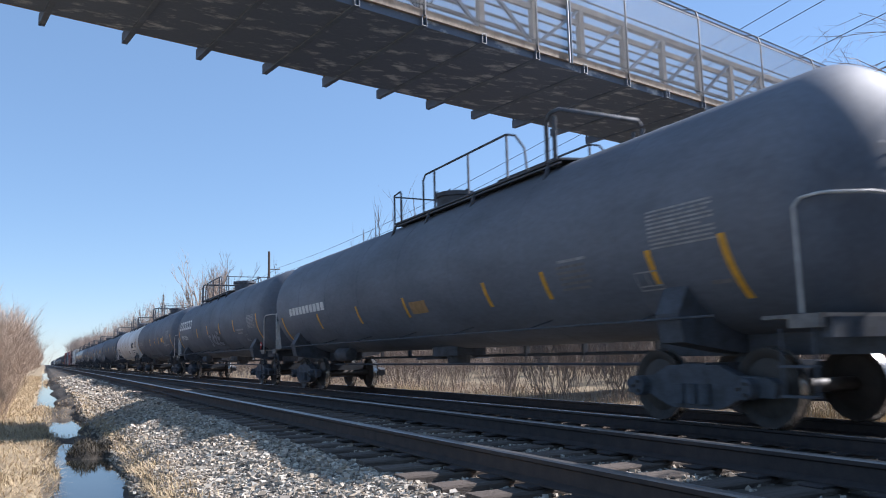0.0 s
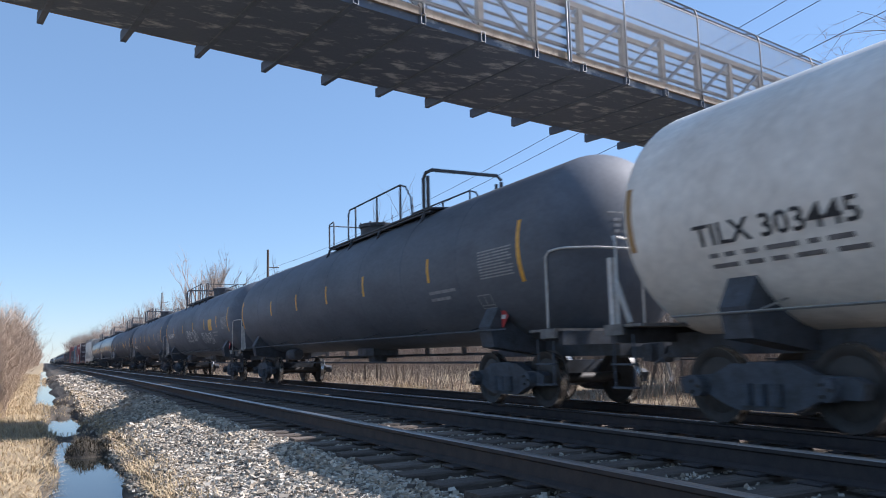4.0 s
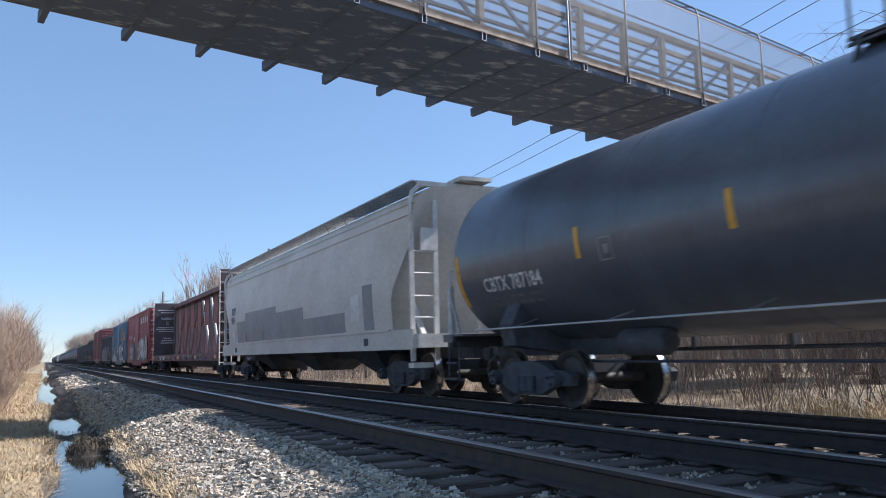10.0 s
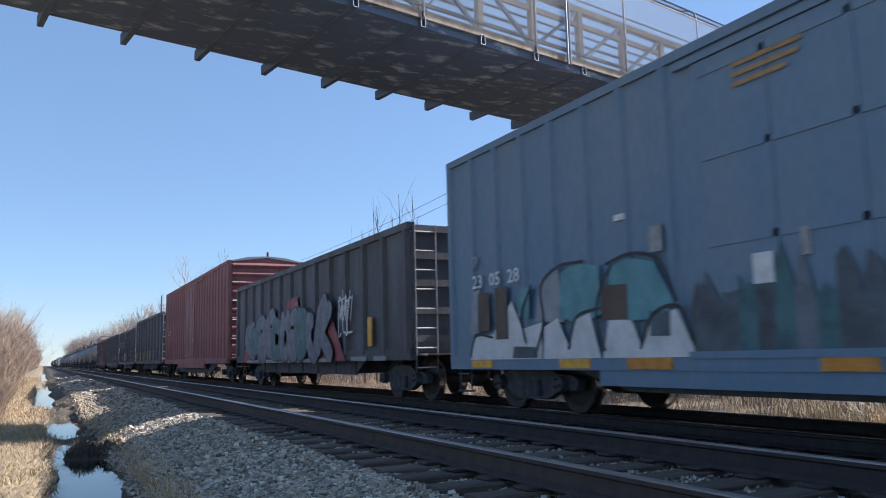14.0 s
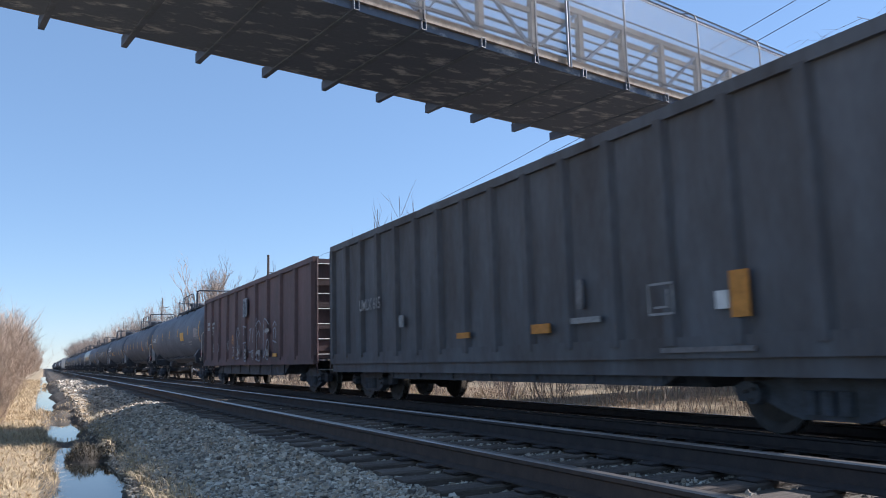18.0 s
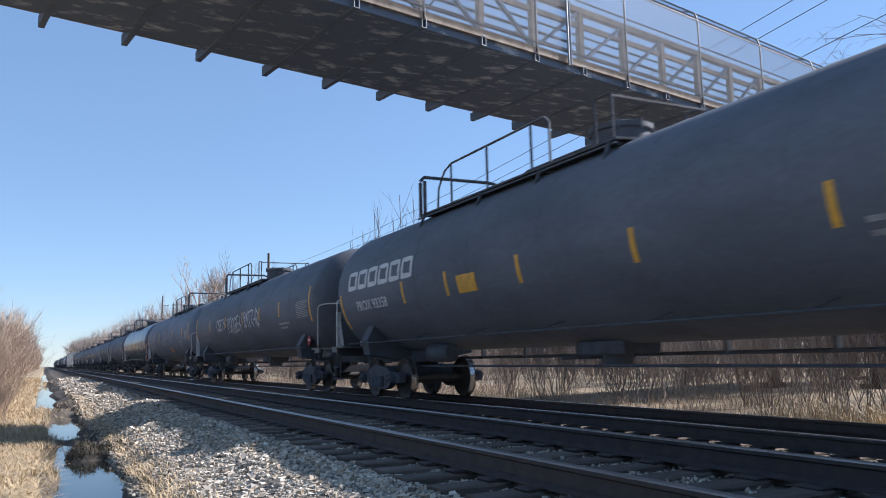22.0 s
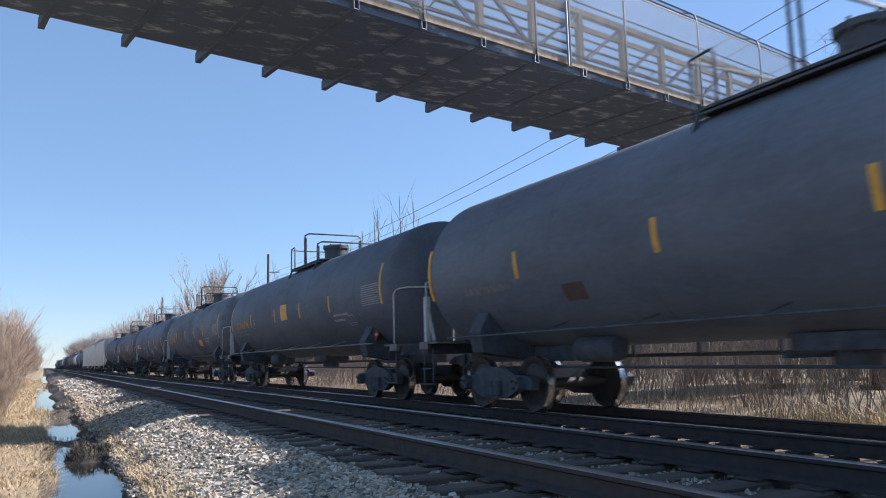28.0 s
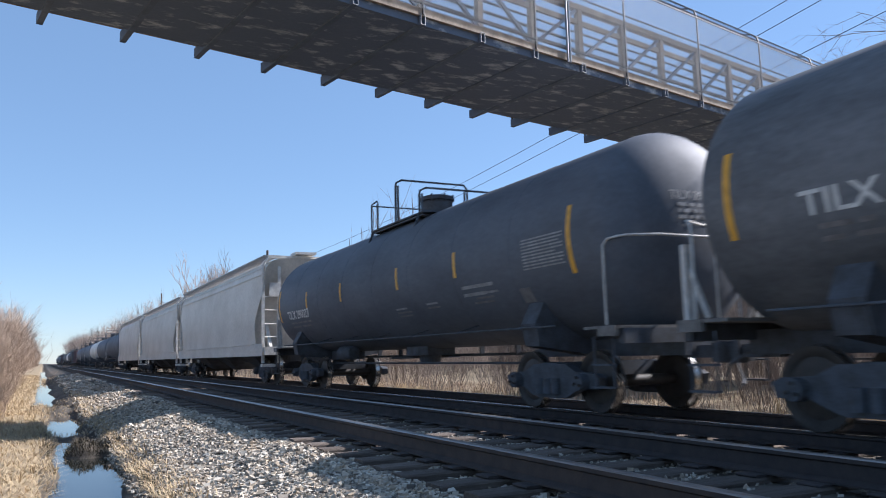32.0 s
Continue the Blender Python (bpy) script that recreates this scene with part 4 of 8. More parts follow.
def tank_car(L, paint="tank_black", mark="", mark_mat="white", panel="white_dim", rail="long", dome=0.46, extras=(), label=None, far=False, placards=True, square=None, flip=False, bright_rail=False, stripes=None, hoop=True, mark_z=2.05, size=(1.53, 2.58), nose=0.0, stripe_z=(2.28, 2.75), end_z=(2.0, 3.0), panel_at=(0.0, 2.63), sign_at=(0.0, 1.62), placard_at=(0.0, 1.45), end_in=1.42, mark_a=2.3, mark_w=2.1, sign=True, tape="yellow", writing=True):
    half = L / 2
    TANK_SIDE.r, TANK_SIDE.zc = size
    TANK_SIDE.nose = nose
    car = thing("tank_car", label or "black railway tank car with yellow reflective stripes", "tank car", CAR_GROUP)
    part("tank", kept(("tank", L, paint, size, nose), lambda: tank_body(half, M[paint], nose)), car)
    for sg, sp in ((1, 0), (-1, 180)):
        part("end_sill", kept(("end", L), lambda: tank_end(half)), car, spin=sp)
        part("end_deck", kept(("deck", L), lambda: tank_deck(half)), car, spin=sp)
        part("end_handrail", kept(("erail", L), lambda: tank_end_rail(half)), car, spin=sp, label="end handrail with sunlight put into its pale colour")
        if not far:
            part("end_post", kept(("epanel", L), lambda: end_panel(half)), car, spin=sp)
            for sx in (-1.43, 1.43):
                part("sill_step", kept("step", sill_step), car, (sx, sg * (half - 0.9), 0))
    part("brake_stand", kept("brake", brake_stand), car, (0.35, -half + 0.75, 0), spin=180)
    for sx in (-1, 1):
        part("side_handrail", kept(("srail", L, sx, bright_rail), lambda: side_rail(half, sx, M["galv" if bright_rail else "soot"])), car)
    part("brake_pipe", kept(("pipe", L), lambda: brake_pipe(half)), car)
    part("bottom_outlet", kept("outlet", outlet), car)
    part("air_reservoir", kept("air", air_tank), car, (-0.6, half - 5.2, 1.0))
    sp, sf = (180, -1) if flip else (0, 1)
    y1 = -5.4 if rail == "long" else -1.7
    part("top_platform", kept(("plat", rail), lambda: top_platform(1.35, y1)), car, spin=sp)
    for y in ((1.2, -0.6, -2.6, -5.1) if rail == "long" else (1.2, -1.5)):
        part("platform_bracket", kept("pbr", platform_bracket), car, (0, sf * y, 0))
    part("end_frame", kept("rframe", lambda: rear_frame(1.3, 0.56)), car, spin=sp)
    if rail == "long":
        for sx in (-1, 1):
            part("platform_railing", kept(("trail", sx), lambda: top_rail(sx)), car, spin=sp)
        if hoop:
            part("railing_hoop", kept("hoop1", lambda: top_hoop(-5.28, 0.74, 0.04, 0.22)), car, spin=sp)
        part("manway", kept(("man", dome), lambda: manway(dome, 0.42)), car, (0, -0.38 if flip else -0.1, TOP + 0.02), "dark manway with bolted lid")
        part("valve_housing", kept("valve", lambda: manway(0.2, 0.3)), car, (0.15, -3.2 * sf, TOP))
    else:
        part("railing_hoop", kept("hoop3", lambda: top_hoop(-0.35, 0.86)), car, spin=sp)
        part("railing_hoop", kept("hoop4", lambda: top_hoop(-1.65, 0.42)), car, spin=sp)
        part("manway", kept(("man", 0.36), lambda: manway(0.36, 0.56)), car, (0, -0.55 * sf, TOP - 0.05), "dark manway with bolted lid")
    if size != (R_TANK, Z_TANK):
        for ob in car.children:
            if ob.name.split(".")[0] in ("top_platform", "platform_bracket", "end_frame", "railing_hoop", "manway", "valve_housing"):
                ob.matrix_basis = pose(0, 0, sum(size) - R_TANK - Z_TANK) @ ob.matrix_basis
    add_bogies(car, half - 2.75)
    add_couplers(car, half)
    if far:
        return car
    # markings on the near side
    e = half - end_in
    for sg in (-1, 1):
        part("end_stripe", patch_mesh("end_stripe", TANK_SIDE, sg * e - 0.05, sg * e + 0.05, *end_z, M[tape], steps=10), car, label="yellow reflective stripe")
    rs = random.Random(int(L * 100) + len(mark) + ord((mark or "A")[-1]))
    for a in stripes or ((-5.5, -2.65, 0.15, 3.0, 6.4) if half > 10 else (-4.6, -1.4, 1.4, 4.7)):
        a += 0 if stripes else rs.uniform(-0.12, 0.12)
        part("stripe", patch_mesh("stripe", TANK_SIDE, a - 0.05, a + 0.05, *stripe_z, M[tape], steps=5), car)
    if mark:
        v, f = letters(mark)
        wide = max(q[0] for q in v)
        part("reporting_mark", text_mesh(mark, TANK_SIDE, -half + mark_a, mark_z, 0.25, M[mark_mat], squeeze=mark_w / (wide * 0.25)), car)
        rw = random.Random(len(mark) + int(L * 10))
        for k in range(2):
            q = -half + mark_a + 0.15
            while q < -half + mark_a + mark_w * 0.85:
                w = rw.uniform(0.12, 0.42)
                part("small_writing", bars_mesh("small_writing", TANK_SIDE, q, mark_z - 0.1 - 0.13 * k, (w,), 0.055, 0.05, M["writing_dim"]), car)
                q += w + rw.uniform(0.06, 0.18)
    tagged(part("data_panel", bars_mesh("data_panel", TANK_SIDE, e - 1.3 + panel_at[0], panel_at[1], [1.1, 1.1, 1.02, 1.1, 1.1, 0.9, 1.1, 1.1, 1.06, 1.1], 0.024, 0.026, M[panel]), car, label="panel of fine faded writing"), kind="stuff")
    for k, w in enumerate((1.1, 0.8) if writing else ()):
        part("small_writing", bars_mesh("small_writing", TANK_SIDE, e - 3.4, 2.1 - 0.14 * k, (w,), 0.06, 0.06, M["white_dim"]), car)
    if square:
        a, z, w, h = square
        part("yellow_sign", patch_mesh("yellow_sign", TANK_SIDE, a - w / 2, a + w / 2, z - h / 2, z + h / 2, M["yellow"], 0.009), car, label="yellow square sign")
    if placards:
        pl = part("placard", kept("plac1", lambda: placard(True)), car, TANK_SIDE.put(e - 1.1 + placard_at[0], placard_at[1], 0.06), "red hazard placard")
        part("placard_label", kept("plac2", lambda: Shape().box(-0.018, -0.013, -0.11, 0.11, -0.035, 0.035).mesh("placard_label", M["white"])), pl)
    # outline frame sign
    if sign:
        frame_sign(car, e - 1.6 + sign_at[0], sign_at[1])
    for fn in extras:
        fn(car, half)
    return car

# ---- box cars ----
def boxcar(L, paint, H=4.35, name="boxcar", label="", ribs=13, door_w=3.0, sill=0.95, end_paint=None, extras=(), plain=False):
    half = L / 2
    B = half - 1.05
    W = 1.52
    car = thing(name, label, "boxcar", CAR_GROUP)
    mat = M[paint]
    s = Shape()
    ring = [(-W, sill), (W, sill), (W, H), (W * 0.5, H + 0.13), (0, H + 0.17), (-W * 0.5, H + 0.13), (-W, H)]
    s.extrude(ring, -B, B)
    part("body", s.mesh("body", mat), car)
    rm = Shape().extrude([(-W - 0.03, H - 0.02), (-W * 0.5, H + 0.16), (0, H + 0.205), (W * 0.5, H + 0.16), (W + 0.03, H - 0.02), (W, H - 0.05), (0, H + 0.14), (-W, H - 0.05)], -0.04, 0.04).mesh("roof_rib", M["galv"])
    for y in np.linspace(-B, B, 18):
        part("roof_rib", rm, car, (0, y, 0))
    for sx in (-1, 1):
        s = Shape()
        s.box(sx * W - 0.05, sx * W + 0.05, -B - 0.02, B + 0.02, H - 0.1, H + 0.02)
        part("eave_rail", s.mesh("eave_rail", mat), car)
        s = Shape()
        s.box(sx * W - 0.06, sx * W + 0.06, -B, B, sill - 0.12, sill + 0.12)
        s.box(sx * W - 0.04, sx * W + 0.04, -B * 0.45, B * 0.45, sill - 0.32, sill - 0.1)
        part("side_sill", s.mesh("side_sill", mat), car)
    # ribs of the sides, one by one
    rib = Shape().add([(-0.0, -0.09, sill), (-0.055, -0.045, sill), (-0.055, 0.045, sill), (0, 0.09, sill), (0, -0.09, H - 0.08), (-0.055, -0.045, H - 0.08), (-0.055, 0.045, H - 0.08), (0, 0.09, H - 0.08)],
                      [(0, 1, 5, 4), (1, 2, 6, 5), (2, 3, 7, 6), (0, 3, 2, 1), (4, 5, 6, 7)]).mesh("side_rib", mat)
    for y in np.linspace(-B + 0.06, B - 0.06, ribs * 2):
        if abs(y) < door_w / 2 + 0.15:
            continue
        part("side_rib", rib, car, (-W + (0.038 if plain and abs(y) < B - 0.1 else 0), y, 0))
        if not plain:
            part("side_rib", rib, car, (W, y, 0), spin=180)
    # sliding door with its tracks
    for sx in (-1, 1):
        d = part("door", Shape().box(sx * W - 0.045, sx * W + 0.045, -door_w / 2, door_w / 2, sill + 0.15, H - 0.25).mesh("door", mat), car)
        s = Shape()
        for y in () if plain else (-door_w / 6, door_w / 6):
            s.box(sx * (W + 0.03) - 0.03, sx * (W + 0.03) + 0.03, y - 0.035, y + 0.035, sill + 0.2, H - 0.3)
        for z in np.linspace(sill + 0.3, H - 0.4, 6 if plain else 4):
            s.box(sx * (W + 0.03) - 0.03, sx * (W + 0.03) + 0.03, -door_w / 2 + 0.08, door_w / 2 - 0.08, z - 0.04, z + 0.04)
        part("door_ribs", s.mesh("door_ribs", mat), d)
        s = Shape()
        s.tube([(sx * (W + 0.07), -door_w / 2 + 0.25, sill + 0.2), (sx * (W + 0.07), -door_w / 2 + 0.25, H - 0.3)], 0.02, 6)
        part("lock_rod", s.mesh("lock_rod", mat), d)
        s = Shape()
        s.box(sx * (W + 0.03) - 0.05, sx * (W + 0.03) + 0.05, -door_w * 1.1, door_w * 0.6, sill + 0.02, sill + 0.1)
        part("door_track", s.mesh("door_track", mat), car)
        s = Shape()
        s.box(sx * (W + 0.03) - 0.04, sx * (W + 0.03) + 0.04, -door_w * 1.1, door_w * 0.6, H - 0.24, H - 0.16)
        part("door_track", s.mesh("door_track", mat), car)
    # corrugated ends
    em = M[end_paint or paint]
    for sg in (-1, 1):
        for k in range(11):
            z = sill + 0.22 + (H - sill - 0.34) * k / 10.2
            s = Shape()
            n = 8
            ring = [(sg * B, z - 0.12)] + [(sg * (B + 0.12 * math.sin(math.pi * i / n)), z - 0.095 + 0.19 * i / n) for i in range(1, n)] + [(sg * B, z + 0.12)]
            s.plate(ring, -W + 0.12, W - 0.12)
            part("end_corrugation", s.mesh("end_corrugation", em, 50), car)
        for x in (-W + 0.04, W - 0.04):
            part("corner_post", Shape().cbox(x - 0.05, x + 0.05, sg * B - 0.05, sg * B + 0.09, sill, H, 0.012).mesh("corner_post", em), car)
        s = Shape()
        for x0, x1 in ((-W + 0.1, -W + 0.62),):
            for z in np.linspace(sill + 0.1, H - (0.9 if sg < 0 else 2.2), 5):
                s.tube([(x0, sg * (B + 0.14), z), (x0, sg * (B + 0.2), z), (x1, sg * (B + 0.2), z), (x1, sg * (B + 0.14), z)], 0.014, 5)
        part("end_ladder", s.mesh("end_ladder", M["hop_edge"], 60), car, label="white end ladder")
        s = Shape()
        s.box(-1.3, 1.3, sg * (B + 0.3) - 0.18, sg * (B + 0.3) + 0.18, sill + 0.12, sill + 0.16)
        part("crossover_board", s.mesh("crossover_board", M["galv"]), car)
        for sx in (-1.46, 1.46):
            part("sill_step", kept("step", sill_step), car, (sx, sg * (B - 0.35), -0.12))
    s = Shape()
    s.box(-0.2, 0.2, -half + 0.5, half - 0.5, 0.78, 1.0)
    for y in (-B * 0.5, 0, B * 0.5):
        s.box(-1.4, 1.4, y - 0.08, y + 0.08, 0.82, 0.96)
    part("underframe", s.mesh("underframe", M["soot"]), car)
    # added dark skirts fill the band of shadow under the body
    for sx in (-1, 1):
        part("dark_skirt", Shape().plate([(-B + 3.3, sill - 0.1), (B - 3.3, sill - 0.1), (B - 4.6, 0.4), (-B + 4.6, 0.4)], sx * 1.3 - 0.03, sx * 1.3 + 0.03).mesh("dark_skirt", M["soot"]), car)
    part("brake_stand", kept("brake", brake_stand), car, (0.4, -half + 0.95, 0.5), spin=180)
    part("air_reservoir", kept("air", air_tank), car, (-0.7, 1.2, 0.7))
    add_bogies(car, half - 2.9)
    add_couplers(car, half)
    side = Side(x=-W - 0.068)
    for fn in extras:
        fn(car, half, side, B, sill, H)
    return car


# ---- open gondolas ----
def gondola(L, paint, H=3.7, label="", sill=1.0, posts=12, extras=(), tub=False):
    half = L / 2
    B = half - 0.75
    W = 1.5
    mat = M[paint]
    car = thing("gondola", label, "gondola", CAR_GROUP)
    for sx in (-1, 1):
        s = Shape()
        s.box(sx * W - 0.02, sx * W + 0.02, -B, B, sill - (0.35 if tub else 0), H)
        part("side_wall", s.mesh("side_wall", mat), car)
        s = Shape()
        s.box(sx * W - 0.09, sx * W + 0.09, -B, B, H - 0.02, H + 0.13)
        part("top_rail", s.mesh("top_rail", mat), car)
        s = Shape()
        s.box(sx * W - 0.08, sx * W + 0.08, -B, B, sill - 0.15, sill + 0.1)
        part("side_sill", s.mesh("side_sill", mat), car)
    post = Shape().add([(0, -0.12, sill), (-0.1, -0.07, sill), (-0.1, 0.07, sill), (0, 0.12, sill), (0, -0.12, H), (-0.1, -0.07, H), (-0.1, 0.07, H), (0, 0.12, H)],
                       [(0, 1, 5, 4), (1, 2, 6, 5), (2, 3, 7, 6), (0, 3, 2, 1), (4, 5, 6, 7)]).mesh("side_post", mat)
    for y in np.linspace(-B + 0.15, B - 0.15, posts):
        part("side_post", post, car, (-W - 0.015, y, 0))
        part("side_post", post, car, (W + 0.015, y, 0), spin=180)
    for sg in (-1, 1):
        s = Shape()
        s.box(-W, W, sg * B - 0.03, sg * B + 0.03, sill, H)
        part("end_wall", s.mesh("end_wall", mat), car)
        for z in np.linspace(sill + 0.3, H, 5):
            s = Shape()
            s.box(-W, W, sg * (B + 0.07) - 0.06, sg * (B + 0.07) + 0.06, z - 0.09, z + 0.05)
            part("end_rib", s.mesh("end_rib", mat), car)
        s = Shape()
        for x in (-W - 0.02, -W + 0.45):
            s.tube([(x, sg * (B + 0.2), sill - 0.4), (x, sg * (B + 0.2), H + 0.05)], 0.02, 5)
        part("ladder_frame", s.mesh("ladder_frame", mat, 60), car)
        s = Shape()
        for z in np.linspace(sill - 0.3, H - 0.1, 8):
            s.tube([(-W - 0.02, sg * (B + 0.2), z), (-W + 0.45, sg * (B + 0.2), z)], 0.014, 5)
        part("end_ladder", s.mesh("end_ladder", M["hop_edge"], 60), car, label="white end ladder")
        s = Shape()
        s.box(-1.45, 1.45, sg * (B + 0.35) - 0.25, sg * (B + 0.35) + 0.25, sill - 0.06, sill - 0.02)
        part("end_deck", s.mesh("end_deck", M["steel"]), car)
    s = Shape()
    s.box(-0.22, 0.22, -half + 0.45, half - 0.45, 0.75, 1.0)
    if tub:
        s.extrude([(-1.4, 0.95), (-1.0, 0.5), (1.0, 0.5), (1.4, 0.95)], -B + 3.2, B - 3.2)
    s.box(-W, W, -B, B, sill - 0.02, sill + 0.04)
    part("floor", s.mesh("floor", M["soot"]), car)
    for y in np.linspace(-B + 3.6, B - 3.6, 7):
        part("cross_bearer", Shape().plate([(y - 0.06, sill - 0.02), (y + 0.06, sill - 0.02), (y + 0.05, 0.55), (y - 0.05, 0.55)], -1.42, 1.42).mesh("cross_bearer", M["soot"]), car)
    # added dark skirts fill the shaded depth below the floor
    for sx in (-1, 1):
        part("dark_skirt", Shape().plate([(-B + 2.9, sill - 0.1), (B - 2.9, sill - 0.1), (B - 3.6, 0.52), (-B + 3.6, 0.52)], sx * 1.36 - 0.03, sx * 1.36 + 0.03).mesh("dark_skirt", M["soot"]), car)
    part("brake_stand", kept("brake", brake_stand), car, (0.4, -half + 0.6, 0.2), spin=180)
    add_bogies(car, half - 2.3)
    add_couplers(car, half)
    side = Side(x=-W - 0.12)
    for fn in extras:
        fn(car, half, side, B, sill, H)
    return car


# ---- covered hoppers ----
def hopper(L, paint="hop_grey", label="pale grey covered hopper car with a smooth curved side", extras=(), H=4.55):
    half = L / 2
    B = half - 0.65
    car = thing("covered_hopper", label, "hopper car", CAR_GROUP)
    mat = M[paint]
    levels = [1.25 + (H - 2.35) * k / 9 for k in range(10)] + [H - 1.1 + 0.86 * math.sin(math.pi / 2 * k / 8) for k in range(1, 9)]
    ring = [(-hopper_half(z, H), z) for z in levels]
    ring += [(-x, z) for x, z in reversed(ring)]
    s = Shape()
    # long body whose ends slope in below
    s.extrude(ring, -B + 1.1, B - 1.1)
    part("body", s.mesh("body", mat, 30), car)
    for sg in (-1, 1):
        s = Shape()
        a, b2 = sg * (B - 1.1), sg * B
        low = [(x, a, z) for x, z in ring]
        hi = [(x * (1 - 0.02 * (z > 2.2)), a + (b2 - a) * min(1, max(0.02, (z - 2.2) / 1.05)), z) for x, z in ring]
        m = len(ring)
        s.add(low + hi, [(i, (i + 1) % m, m + (i + 1) % m, m + i) for i in range(m)] + [tuple(range(m, 2 * m))])
        part("end_sheet", s.mesh("end_sheet", mat, 30), car)
        e = sg * (half - 0.75)
        s = Shape()
        for x in (-1.5, -0.95):
            s.bar((x, e, 0.75), (x, e, 3.35), 0.1, 0.05)
        for z in (1.2, 1.64, 2.08, 2.55, 3.0):
            s.tube([(-1.5, e, z), (-0.95, e, z)], 0.022, 5)
        s.box(-1.55, -1.1, e - 0.12, e + 0.12, 0.62, 0.72)
        part("end_ladder", s.mesh("end_ladder", M["hop_edge"]), car, label="dirty white end ladder")
        # white end frame with rounded upper corners
        s = Shape()
        for sx in (-1, 1):
            s.tube([(sx * 1.5, e, 3.3), (sx * 1.52, e, H - 0.62), (sx * 1.46, e, H - 0.4), (sx * 1.3, e, H - 0.25), (sx * 1.1, e, H - 0.2)], 0.05, 6)
            s.plate([(e - 0.02, 3.2), (e + 0.02, 3.2), (e + 0.02, H - 0.2), (e - 0.02, H - 0.2)], sx * 0.95 - 0.05, sx * 0.95 + 0.05)
        s.box(-1.35, 1.35, e - 0.05, e + 0.05, H - 0.26, H - 0.16)
        s.box(-0.45, 0.3, e - 0.3, e + 0.35, H - 0.12, H - 0.04)
        part("end_frame", s.mesh("end_frame", M["hop_edge"]), car)
        s = Shape()
        s.slab([(-1.3, e - 0.03), (-0.9, e - 0.03), (-0.9, e + 0.01), (-1.3, e + 0.01)], 3.02, 3.5)
        part("gusset", s.mesh("gusset", M["hop_edge"]), car)
        s = Shape()
        s.box(-1.5, 1.5, sg * (half - 0.62) - 0.16, sg * (half - 0.62) + 0.1, 1.02, 1.3)
        s.bar((-1.2, sg * (half - 0.8), 1.2), (-1.2, sg * (half - 1.9), 2.6), 0.1, 0.08)
        s.bar((1.2, sg * (half - 0.8), 1.2), (1.2, sg * (half - 1.9), 2.6), 0.1, 0.08)
        part("end_sill", s.mesh("end_sill", M["hop_edge"]), car)
    for sx in (-1, 1):
        s = Shape()
        s.box(sx * 1.53 - 0.04, sx * 1.53 + 0.04, -half + 0.6, half - 0.6, 0.99, 1.4)
        s.box(sx * 1.54 - 0.06, sx * 1.54 + 0.06, -B + 1.15, B - 1.15, 1.39, 1.43)
        part("side_sill", s.mesh("side_sill", mat), car)
        for z in (3.78, 4.02, 4.2):
            x = hopper_half(z, H)
            s = Shape()
            s.box(sx * x - 0.022, sx * x + 0.022, -B, B, z - 0.012, z + 0.012)
            part("roof_seam", s.mesh("roof_seam", mat), car)
        # grated running board, slat by slat joined
        s = Shape()
        for k in range(9):
            s.box(sx * (0.9 + k * 0.07) - 0.012, sx * (0.9 + k * 0.07) + 0.012, -half + 0.75, half - 0.75, H - 0.17, H - 0.14)
        for y in np.linspace(-half + 0.8, half - 0.8, 90):
            s.box(min(sx * 0.88, sx * 1.47), max(sx * 0.88, sx * 1.47), y - 0.012, y + 0.012, H - 0.175, H - 0.145)
        for y in np.linspace(-B + 0.3, B - 0.3, 14):
            s.bar((sx * 1.42, y, H - 0.18), (sx * 1.28, y, H - 0.46), 0.05, 0.02)
        part("running_board", s.mesh("running_board", M["galv"]), car)
    for k in range(4):
        s = Shape()
        y = -B + (k + 0.5) * 2 * B / 4
        s.cbox(-0.45, 0.45, y - 1.6, y + 1.6, H - 0.26, H - 0.1, 0.06)
        part("hatch", s.mesh("hatch", mat), car)
    for k in range(3):
        y = -B * 0.55 + k * B * 0.55
        s = Shape()
        s.add([(-1.4, y - 1.5, 1.25), (1.4, y - 1.5, 1.25), (1.4, y + 1.5, 1.25), (-1.4, y + 1.5, 1.25), (-0.5, y - 0.4, 0.45), (0.5, y - 0.4, 0.45), (0.5, y + 0.4, 0.45), (-0.5, y + 0.4, 0.45)],
              [(0, 1, 5, 4), (1, 2, 6, 5), (2, 3, 7, 6), (3, 0, 4, 7), (4, 5, 6, 7), (0, 3, 2, 1)])
        part("discharge_chute", s.mesh("discharge_chute", M["soot"]), car)
    s = Shape()
    s.box(-0.25, 0.25, -half + 0.5, half - 0.5, 0.78, 1.06)
    part("underframe", s.mesh("underframe", M["soot"]), car)
    add_bogies(car, half - 2.4)
    add_couplers(car, half)
    side = HopperSide(x=-1.6, radius=H)
    for fn in extras:
        fn(car, half, side, B, 1.3, H)
    return car


